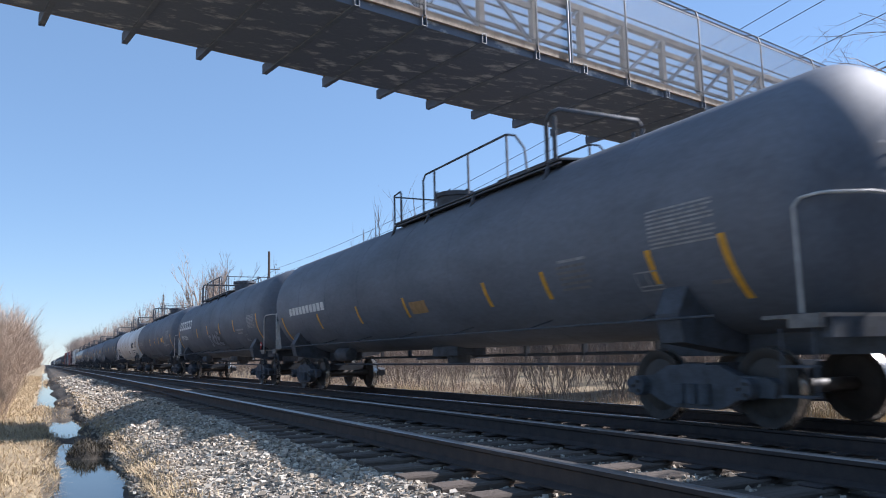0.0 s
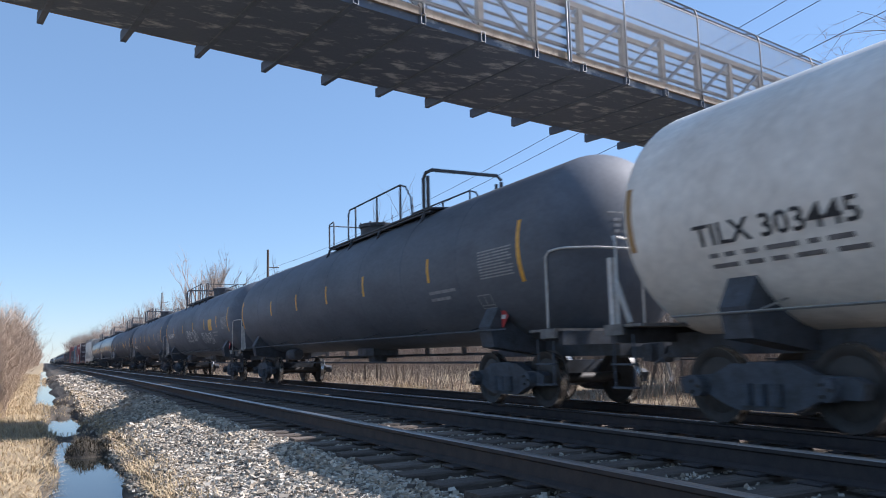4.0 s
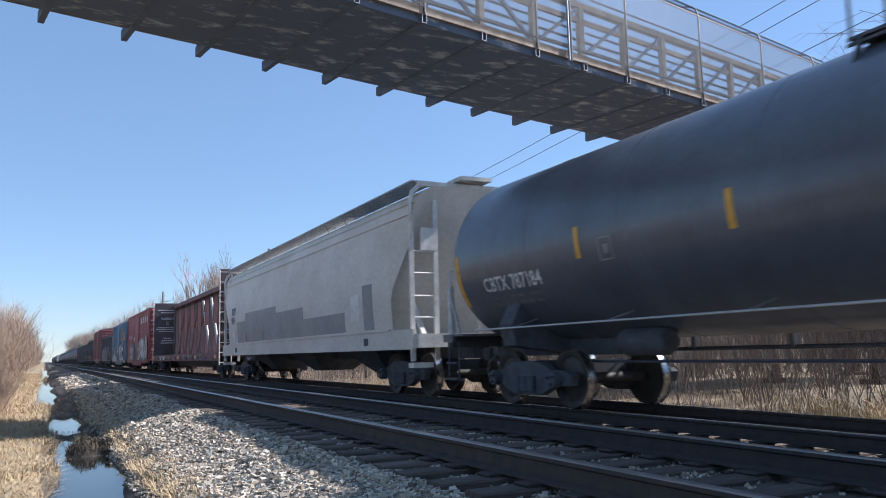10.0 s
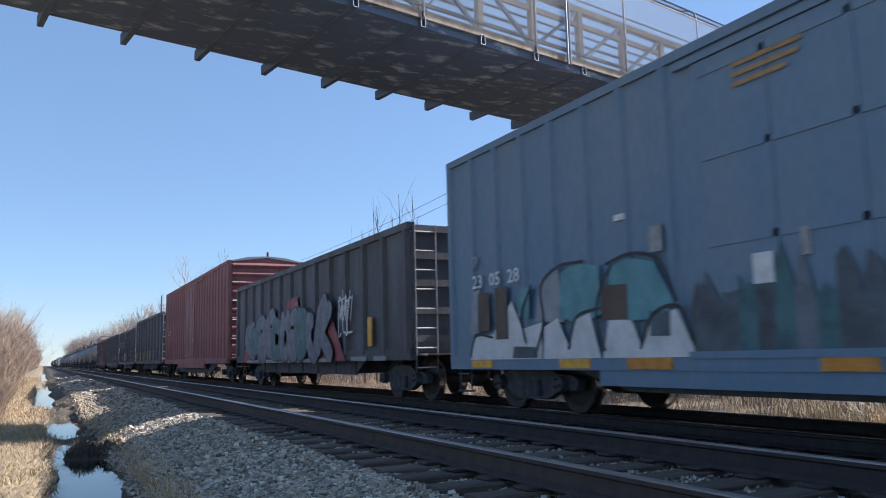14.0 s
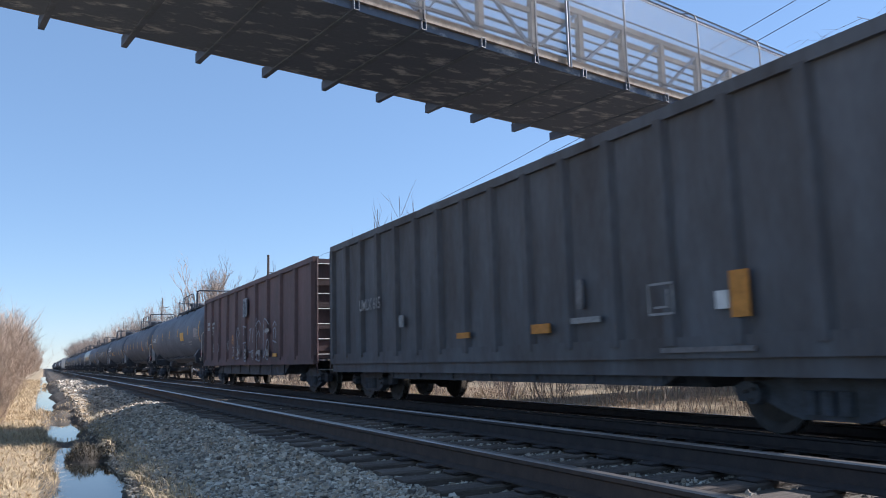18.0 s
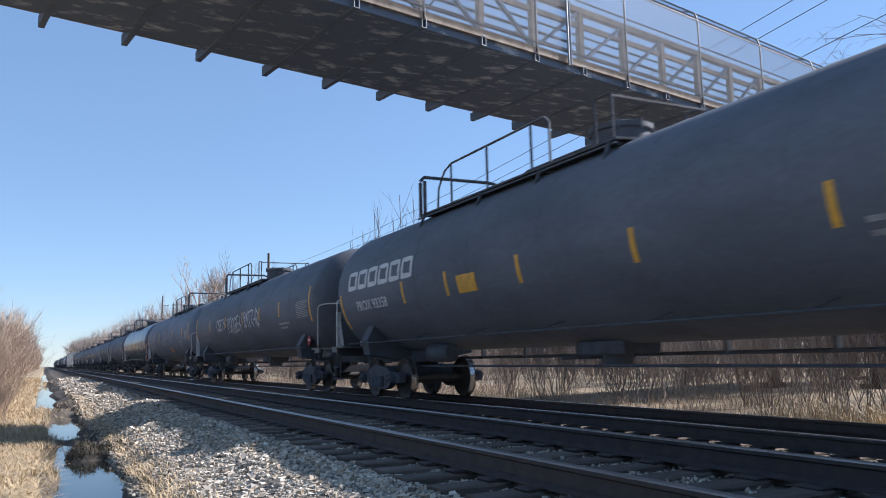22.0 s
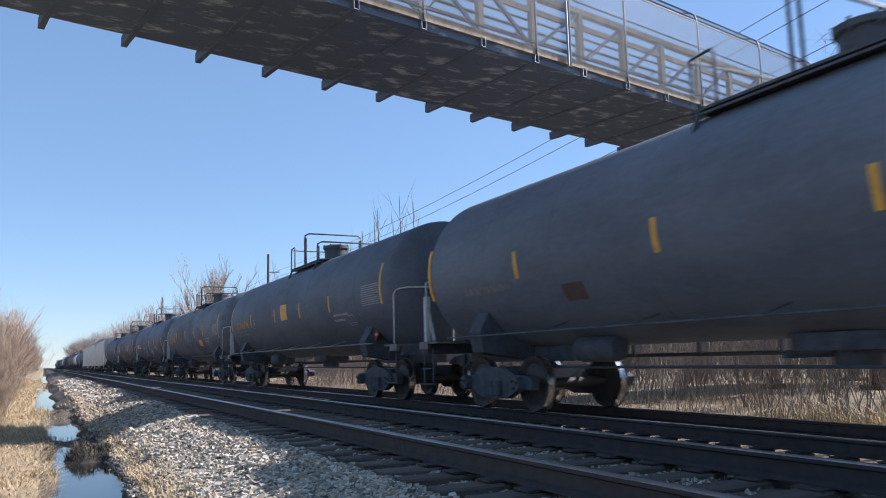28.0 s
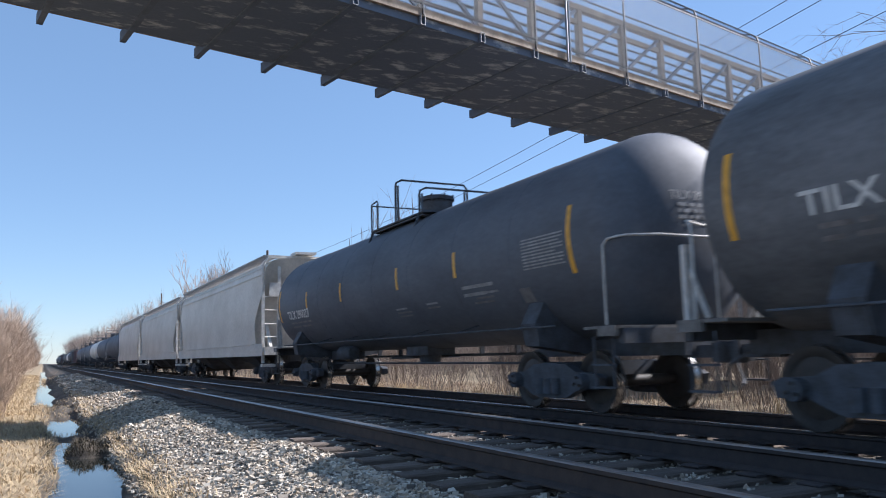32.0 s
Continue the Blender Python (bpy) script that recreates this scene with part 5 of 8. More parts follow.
# ---- centre-beam flat ----
def centerbeam(L, paint="beam_maroon", H=4.62):
    half = L / 2
    B = half - 1.0
    mat = M[paint]
    car = thing("centerbeam_flatcar", "empty maroon centre-beam flatcar with an open truss spine", "flatcar", CAR_GROUP)
    s = Shape()
    s.box(-1.42, 1.42, -B, B, 0.95, 1.12)
    part("deck", s.mesh("deck", mat), car)
    for sx in (-1, 1):
        part("side_sill", Shape().box(sx * 1.42 - 0.05, sx * 1.42 + 0.05, -B, B, 0.78, 1.16).mesh("side_sill", mat), car)
    s = Shape()
    s.extrude([(-0.2, H), (-0.2, H - 0.24), (-0.16, H - 0.24), (-0.16, H - 0.06), (0.16, H - 0.06), (0.16, H - 0.24), (0.2, H - 0.24), (0.2, H)], -B + 0.06, B - 0.06)
    part("top_chord", s.mesh("top_chord", mat), car)
    for sg in (-1, 1):
        s = Shape()
        s.box(-1.42, 1.42, sg * B - 0.06, sg * B + 0.06, 1.1, H + 0.15)
        part("bulkhead", s.mesh("bulkhead", M["beam_shade"]), car, label="tall maroon end bulkhead")
        for k in range(6):
            s = Shape()
            z = 1.4 + k * 0.55
            s.box(-1.4, 1.4, sg * (B + 0.1) - 0.07, sg * (B + 0.1) + 0.07, z - 0.06, z + 0.06)
            part("bulkhead_rib", s.mesh("bulkhead_rib", mat), car)
        s = Shape()
        for x in (-1.46, -0.95):
            s.tube([(x, sg * (B + 0.25), 0.6), (x, sg * (B + 0.25), H + 0.1)], 0.02, 5)
        for z in np.linspace(0.7, H, 10):
            s.tube([(-1.46, sg * (B + 0.25), z), (-0.95, sg * (B + 0.25), z)], 0.014, 5)
        part("end_ladder", s.mesh("end_ladder", M["hop_edge"], 60), car, label="white end ladder")
    post = Shape().slab([(-0.13, -0.09), (0.13, -0.09), (0.13, -0.06), (0.02, -0.06), (0.02, 0.06), (0.13, 0.06), (0.13, 0.09), (-0.13, 0.09), (-0.13, 0.06), (-0.02, 0.06), (-0.02, -0.06), (-0.13, -0.06)], 1.1, H - 0.06)
    pm = post.mesh("spine_post", mat)
    pm2 = post.mesh("spine_post", M["beam_shade"])
    n = 18
    ys = [10.5 - 1.235 * k for k in range(n)]
    gusset = Shape().plate([(-0.17, 1.1), (0.17, 1.1), (0.09, 1.9), (-0.09, 1.9)], -0.02, 0.02).mesh("gusset", M["beam_shade"])
    for k, y in enumerate(ys):
        # every second post takes the shade tone, the others the lit maroon
        part("spine_post", pm if k % 2 else pm2, car, (0, y, 0))
        part("gusset", gusset, car, (-0.13, y, 0))
    # diagonals that rise over two bays towards the middle, from both ends
    # leading half gets a pale colour in place of sunlight on the tubes
    for k in (1, 3, 5, 7):
        for lo, hi, m in ((k, k + 2, mat), (n - 1 - k, n - 3 - k, M["brace_lit"])):
            s = Shape()
            s.tube([(-0.05, ys[lo], 1.2), (-0.05, ys[hi], H - 0.3)], 0.075, 8)
            part("spine_diagonal", s.mesh("spine_diagonal", m, 50), car, label="diagonal tube with sunlight put into its colour" if m != mat else "")
    for sx in (-1, 1):
        for k in range(12):
            y = -B + 1 + (2 * B - 2) * k / 11
            s = Shape()
            s.box(sx * 1.44 - 0.06, sx * 1.44 + 0.06, y - 0.16, y + 0.16, 0.86, 1.0)
            part("winch", s.mesh("winch", M["soot"]), car)
    s = Shape()
    s.box(-0.3, 0.3, -half + 0.5, half - 0.5, 0.72, 0.98)
    s.box(-0.45, 0.45, -B * 0.6, B * 0.6, 0.45, 0.9)
    part("underframe", s.mesh("underframe", M["soot"]), car)
    add_bogies(car, half - 2.6)
    add_couplers(car, half)
    side = Side(x=-1.48)
    for a in (-B + 0.5, -B * 0.5, 0, B * 0.5, B - 0.6):
        part("stripe", patch_mesh("stripe", side, a - 0.25, a + 0.25, 0.9, 1.05, M["yellow"], steps=1), car)
    for sg in (-1, 1):
        part("spine_panel", Shape().box(-0.16, 0.16, min(sg * (B - 0.06), sg * 10.6), max(sg * (B - 0.06), sg * 10.6), 1.1, H - 0.05).mesh("spine_panel", M["beam_shade"]), car)
    face = Shape()
    rp = random.Random(12)
    for z in np.linspace(4.2, 2.0, 22):
        if rp.random() < 0.8:
            face.box(-0.172, -0.162, 10.75, 10.75 + rp.uniform(0.35, 0.6), z, z + 0.04)
    tagged(part("panel_writing", face.mesh("panel_writing", M["white_dim"]), car, label="lines of faded white writing"), kind="stuff")
    # warning lettering on the inner face of the trailing bulkhead
    v, f = letters("WARNING")
    wide = max(q[0] for q in v)
    me = bpy.data.meshes.new("lettering")
    me.from_pydata([(-1.0 + q[0] / wide * 0.95, B - 0.066, 3.62 + q[1] * 0.16) for q in v], [], f)
    me.materials.append(M["white"])
    part("lettering", me, car)
    face = Shape()
    for z, w in ((4.25, 1.3), (4.08, 0.9), (3.05, 1.3), (2.92, 1.5), (2.78, 1.2), (2.3, 0.5), (2.14, 0.8), (1.98, 0.9)):
        x = -0.55 - w / 2
        while x < -0.55 + w / 2:
            face.box(x, x + 0.1, B - 0.072, B - 0.064, z, z + 0.07)
            x += 0.13
    for k in range(5):
        face.box(-0.68, -0.46, B - 0.072, B - 0.064, 3.2 + 0.08 * k, 3.215 + 0.08 * k)
    tagged(part("small_writing", face.mesh("small_writing", M["white"]), car, label="lines of faded white writing"), kind="stuff")
    for a, z, w, h in ((-7.5, 0.96, 0.6, 0.21), (-6.32, 0.96, 0.86, 0.19)):
        part("number_plate", patch_mesh("number_plate", side, a - w / 2, a + w / 2, z - h / 2, z + h / 2, M["white"], steps=1), car, label="white number plate")
        for q in np.arange(a - w / 2 + 0.1, a + w / 2 - 0.1, 0.17):
            part("letter_bar", patch_mesh("letter_bar", side, q, q + 0.06, z - 0.07, z + 0.07, M["soot"], 0.01, steps=1), car)
    for a, w, mm in ((-5.27, 0.57, "white_dim"), (-3.86, 0.75, "white_dim"), (2.0, 0.5, "white_dim"), (3.55, 0.54, "white_dim"), (4.6, 0.3, "amber_dim"), (5.9, 0.16, "white_dim")):
        part("small_writing", bars_mesh("small_writing", side, a - w / 2, 1.09, (w, w, w * 0.8), 0.035, 0.035, M[mm]), car)
    part("painted_frame", stroke_mesh("painted_frame", side, [[(7.05, 0.84), (7.41, 0.84), (7.41, 1.08), (7.05, 1.08), (7.05, 0.84)]], 0.03, M["white_dim"]), car)
    return car


# ---- spray paint ----
FORMS = [
    [[(0.85, 0.85), (0.45, 1.0), (0.12, 0.76), (0.45, 0.52), (0.88, 0.28), (0.5, 0.0), (0.08, 0.14)]],
    [[(0.1, 0.0), (0.1, 0.85), (0.55, 1.0), (0.86, 0.7), (0.82, 0.0)]],
    [[(0.85, 0.88), (0.35, 1.0), (0.06, 0.5), (0.35, 0.0), (0.88, 0.1), (0.85, 0.48), (0.5, 0.46)]],
    [[(0.12, 0.0), (0.08, 1.0), (0.75, 0.88), (0.6, 0.55), (0.2, 0.5), (0.9, 0.36), (0.7, 0.0), (0.12, 0.02)]],
    [[(0.08, 1.0), (0.14, 0.12), (0.5, -0.04), (0.85, 0.2), (0.88, 1.0)]],
    [[(0.04, 0.92), (0.85, 1.0), (0.2, 0.1), (0.96, 0.0)]],
    [[(0.12, 1.0), (0.16, 0.0)], [(0.85, 1.0), (0.24, 0.5), (0.95, -0.05)]],
    [[(0.5, 1.0), (0.1, 0.8), (0.06, 0.25), (0.5, 0.0), (0.9, 0.25), (0.88, 0.8), (0.45, 1.0)]],
    [[(0.04, 0.0), (0.4, 1.0), (0.6, 0.95), (0.92, 0.0)], [(0.2, 0.36), (0.8, 0.3)]],
    [[(0.9, 0.95), (0.2, 1.0), (0.12, 0.5), (0.1, 0.02), (0.95, 0.0)], [(0.14, 0.52), (0.75, 0.5)]],
]


def curve_through(pts, n=5):
    """A smooth line through a few points."""
    p = [Vector(q) for q in pts]
    p = [p[0] * 2 - p[1]] + p + [p[-1] * 2 - p[-2]]
    out = []
    for i in range(1, len(p) - 2):
        for k in range(n):
            t = k / n
            out.append(0.5 * (2 * p[i] + (p[i + 1] - p[i - 1]) * t + (2 * p[i - 1] - 5 * p[i] + 4 * p[i + 1] - p[i + 2]) * t * t + (3 * p[i] - p[i - 1] - 3 * p[i + 1] + p[i + 2]) * t ** 3))
    return out + [p[-2]]


def glyph(rnd, x, z, w, h, last, bends=5):
    """One invented letter-like sign: warped, leaning strokes."""
    k = rnd.randrange(len(FORMS))
    while k == last:
        k = rnd.randrange(len(FORMS))
    lean, flip, over, swap = rnd.uniform(-0.2, 0.3), rnd.random() < 0.5, rnd.random() < 0.5, rnd.random() < 0.35
    lines = []
    for line in FORMS[k]:
        pts = []
        for u, v in line:
            u, v = u + rnd.uniform(-0.13, 0.13), v + rnd.uniform(-0.1, 0.1)
            if swap:
                u, v = v, u
            u, v = (1 - u if flip else u), (1 - v if over else v)
            pts.append((x + (u + lean * (v - 0.5)) * w, z + v * h))
        lines.append(curve_through(pts, bends))
    if rnd.random() < 0.5:
        q = lines[0][-1]
        lines.append([q, q + Vector((rnd.uniform(0.1, 0.35) * w, rnd.uniform(-0.2, 0.25) * h))])
    return k, lines


def throw_up(car, side, a0, a1, z0, z1, n, fill, line, seed, second=None, cloud=None, weight=0.4, edge=0.05):
    """A large painted piece: fat interlocking strokes with outlines, over a cloud of paint."""
    rnd = random.Random(seed)
    w = (a1 - a0) / n
    sw = weight * w
    signs, last = [], None
    for k in range(n):
        h = (z1 - z0) * rnd.uniform(0.86, 1.0) - sw
        last, lines = glyph(rnd, a0 + w * k + sw * 0.3 - 0.06 * w, z0 + sw / 2 + rnd.uniform(0, 0.08), w * (1.4 if weight > 0.25 else 0.92) - sw * 0.6, h, last, 4 if weight > 0.25 else 1)
        signs.append(lines)
    if cloud:
        part("spray_cloud", stroke_mesh("spray_cloud", side, [q for g in signs for q in g], sw * 1.7, M[cloud], 0.002), car)
    for k, lines in enumerate(signs):
        o = 0.012 + 0.006 * k
        f = second if second and k % 3 == 1 else fill
        for j, q in enumerate(lines):
            part("spray_outline", stroke_mesh("spray_outline", side, [q], sw + 2 * edge, M[line], o + 0.0004 * j), car)
        for j, q in enumerate(lines):
            part("spray_fill", stroke_mesh("spray_fill", side, [q], sw, M[f], o + 0.003 + 0.0004 * j), car)
        if weight > 0.25 and f in ("silver", "spray_white"):
            shine = [[q + Vector((-sw * 0.2, sw * 0.2)) for q in lines[0][2:len(lines[0]) // 2]]]
            part("spray_shine", stroke_mesh("spray_shine", side, shine, sw * 0.12, M["spray_white" if f != "spray_white" else "spray_lilac"], o + 0.005), car)


def scribble(car, side, a0, z0, w, h, mat, seed, n=7, pen=0.045):
    """A quick hand-drawn tag of joined loops and strokes."""
    rnd = random.Random(seed)
    step = w / n
    lines, last = [], None
    for k in range(n):
        last, g = glyph(rnd, a0 + step * k, z0 + rnd.uniform(-0.1, 0.1) * h, step * rnd.uniform(0.8, 1.15), h * rnd.uniform(0.8, 1.1), last)
        lines += g
        if rnd.random() < 0.6:
            lines.append(curve_through([tuple(g[0][-1]), (a0 + step * (k + 0.7), z0 + h * rnd.uniform(-0.15, 1.1)), (a0 + step * (k + 1.2), z0 + h * rnd.uniform(0.2, 0.9))]))
    part("spray_tag", stroke_mesh("spray_tag", side, lines, pen, M[mat], 0.011), car)


def plates(car, side, items):
    """Small painted patches: (along, up, width, height, paint)."""
    for a, z, w, h, mat in items:
        part("painted_patch", patch_mesh("painted_patch", side, a - w / 2, a + w / 2, z - h / 2, z + h / 2, M[mat], 0.007, steps=3), car)


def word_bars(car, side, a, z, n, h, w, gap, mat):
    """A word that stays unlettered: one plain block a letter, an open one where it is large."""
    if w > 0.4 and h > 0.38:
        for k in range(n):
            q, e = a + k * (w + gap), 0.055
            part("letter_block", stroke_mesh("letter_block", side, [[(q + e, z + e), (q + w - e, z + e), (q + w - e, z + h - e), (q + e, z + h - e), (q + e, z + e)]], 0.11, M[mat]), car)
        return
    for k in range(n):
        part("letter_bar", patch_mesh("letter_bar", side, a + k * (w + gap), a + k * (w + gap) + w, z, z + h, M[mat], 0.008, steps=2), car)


M["spray_dusk"] = material("dull lilac spray paint", (0.17, 0.19, 0.23), 0.6, scale=3, amount=0.4)
M["spray_teal_dark"] = material("dull teal spray paint", (0.07, 0.16, 0.18), 0.6, scale=3, amount=0.4)
M["spray_rose"] = material("dull rose spray paint", (0.3, 0.07, 0.08), 0.6, scale=3, amount=0.4)
M["spray_smoke"] = material("smoky dark spray paint", (0.05, 0.056, 0.066), 0.6, scale=1.8, amount=0.5, tint=(0.11, 0.14, 0.17))
M["spray_sage"] = material("grey green spray paint", (0.2, 0.23, 0.22), 0.6, scale=2.5, amount=0.4)
M["brown_spray"] = material("brown spray paint", (0.11, 0.07, 0.055), 0.6, scale=3, amount=0.3)
M["panel_pink"] = material("faded pinkish panel paint", (0.36, 0.3, 0.3), 0.6, scale=6, amount=0.4)
M["hop_patch"] = material("faded grey overpaint", (0.32, 0.31, 0.3), 0.6, scale=0.8, amount=0.2, fine=10)

# ---- the train ----
SPEED = 20.214
TRAIN = []


def put_car(car, s):
    TRAIN.append((car, s))


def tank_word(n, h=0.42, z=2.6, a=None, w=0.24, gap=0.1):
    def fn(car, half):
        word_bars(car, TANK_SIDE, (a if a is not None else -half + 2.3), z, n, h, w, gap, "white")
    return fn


def tank_piece(a0, a1, z0, z1, n, seed, fill="spray_lilac", line="spray_black"):
    def fn(car, half):
        throw_up(car, TANK_SIDE, a0, a1, z0, z1, n, fill, line, seed, weight=0.24, edge=0.03)
    return fn


def tank_tag(a, z, w, h, seed, n=8, mat="spray_white", pen=0.045):
    def fn(car, half):
        scribble(car, TANK_SIDE, a, z, w, h, mat, seed, n, pen)
    return fn


# brush strokes of a hand-sprayed letter, in a unit square
HAND = {
    "a": [[(0, 0), (0.2, 0.7), (0.5, 1), (0.75, 0.6), (0.9, 0)], [(0.15, 0.4), (0.85, 0.45)]],
    "s": [[(0.95, 0.9), (0.5, 1), (0.15, 0.8), (0.3, 0.55), (0.75, 0.4), (0.85, 0.15), (0.4, 0), (0, 0.12)]],
    "r": [[(0.1, 0), (0.15, 1)], [(0.15, 1), (0.7, 0.95), (0.75, 0.6), (0.2, 0.5), (0.9, 0)]],
    "t": [[(0, 0.95), (1, 1)], [(0.5, 0.97), (0.5, 0)]],
    "x": [[(0.05, 0.6), (1, 0.4)], [(0.4, 1), (0.65, 0)]],
    "p": [[(0.35, 0), (0.05, 0.9)], [(0.05, 0.9), (0.5, 1), (0.7, 0.7), (0.2, 0.4)]],
    "e": [[(0.9, 0.75), (0.5, 1), (0.1, 0.8), (0.35, 0.6), (0.8, 0.3), (0.6, 0), (0.25, 0.1), (0.4, 0.55), (0.9, 0.75)]],
    "n": [[(0.05, 0), (0.3, 0.9), (0.55, 0.3), (0.7, 1), (0.95, 0)]],
    "z": [[(0, 1), (1, 0.95), (0.3, 0.3), (0.6, 0.25), (1, 0)]],
    "h": [[(0.75, 1), (0.9, 0.6), (0.2, 0.35)], [(0.2, 0.35), (1, 0.4)], [(0.75, 0.38), (0.95, 0)]],
    "k": [[(0.1, 1), (0.25, 0.1)], [(0.1, 1), (0.9, 0.8), (0.4, 0.35), (1, 0.1)], [(0.55, 0.3), (0.45, 0)]],
    "d": [[(0.3, 0), (0.1, 0.85)], [(0.1, 0.85), (0.55, 1), (0.9, 0.6), (0.75, 0.15), (0.3, 0)]],
    "o": [[(0.5, 1), (0.1, 0.75), (0.1, 0.2), (0.5, 0), (0.95, 0.3), (0.9, 0.8), (0.5, 1)]],
    "g": [[(0.9, 0.8), (0.55, 1), (0.1, 0.7), (0.1, 0.2), (0.55, 0), (0.95, 0.2), (0.95, 0.55), (0.35, 0.3)]],
}


def tank_hand(word, a, z, w, h, pen):
    """A word sprayed by hand with a thin pale line."""
    def fn(car, half):
        step = w / len(word)
        for k, c in enumerate(word):
            lines = [curve_through([(a + step * (k + 0.98 * x), z + h * (y + 0.06 * math.sin(k * 2.1))) for x, y in q], 4) if c in "sogd" else [(a + step * (k + 0.98 * x), z + h * (y + 0.06 * math.sin(k * 2.1))) for x, y in q] for q in HAND[c]]
            part("spray_tag", stroke_mesh("spray_tag", TANK_SIDE, lines, pen, M["spray_white"], 0.011), car)
    return fn


def tank_mark(words, a, z, w):
    def fn(car, half):
        v, f = letters(words)
        part("reporting_mark", text_mesh(words, TANK_SIDE, a, z, 0.23, M["white"], squeeze=w / (max(q[0] for q in v) * 0.22)), car)
    return fn


def tank_plates(*items):
    def fn(car, half):
        plates(car, TANK_SIDE, items)
    return fn


def tank_frame(a, z):
    def fn(car, half):
        part("painted_frame", stroke_mesh("painted_frame", TANK_SIDE, [[(a - 0.13, z - 0.15), (a + 0.13, z - 0.15), (a + 0.13, z + 0.15), (a - 0.13, z + 0.15), (a - 0.13, z - 0.15)]], 0.022, M["white_dim"]), car)
        part("painted_patch", patch_mesh("painted_patch", TANK_SIDE, a - 0.04, a + 0.05, z - 0.07, z + 0.06, M["white_dim"]), car)
    return fn


def tank_tape(a, z0, z1):
    def fn(car, half):
        part("stripe", patch_mesh("stripe", TANK_SIDE, a - 0.05, a + 0.05, z0, z1, M["yellow"], steps=5), car)
    return fn


def tank_lines(a, z, w, n):
    """A block of small lines that cannot be read."""
    def fn(car, half):
        rl = random.Random(int(a * 31 + n))
        for k in range(n):
            part("small_writing", bars_mesh("small_writing", TANK_SIDE, a + rl.uniform(0, 0.15) * w, z - 0.085 * k, (w * rl.uniform(0.6, 0.85),), 0.04, 0.04, M["white_dim" if k == 0 else "writing_dim"]), car)
    return fn


def tank_line(words, a, z):
    def fn(car, half):
        v, f = letters(words)
        part("lettering", text_mesh(words, TANK_SIDE, a, z, 0.12, M["white"], squeeze=1.85 / (max(q[0] for q in v) * 0.12)), car)
    return fn


def on_head(half, x, z, off):
    """A place on the leading head of a tank."""
    rr = min(1.0, math.hypot(x, z - TANK_SIDE.zc) / TANK_SIDE.r)
    return (x, -(half - HEAD_IN + TANK_SIDE.nose) - HEAD_DEEP * math.sqrt(max(0, 1 - rr ** (2 / HEAD_FULL))) - off, z)


def head_writing(words, mat):
    """The reporting mark and two short lines on the leading head."""
    def fn(car, half):
        v, f = letters(words or "-----")
        wide = max(q[0] for q in v)
        me = bpy.data.meshes.new("head_mark")
        me.from_pydata([on_head(half, -0.5 + q[0] / wide * 0.95, 2.98 + q[1] * 0.13, 0.02) for q in v], [], f)
        me.materials.append(M[mat])
        part("head_mark", me, car)
        rh = random.Random(len(words) + int(half * 10))
        for k in range(3):
            x = -0.38
            while x < 0.34:
                w = rh.uniform(0.05, 0.16)
                z = 2.88 - 0.09 * k
                s = Shape()
                s.add([on_head(half, q, zz, 0.02) for q, zz in ((x, z), (x + w, z), (x + w, z + 0.05), (x, z + 0.05))], [(0, 1, 2, 3)])
                part("head_writing", s.mesh("head_writing", M[mat]), car)
                x += w + 0.05
    return fn


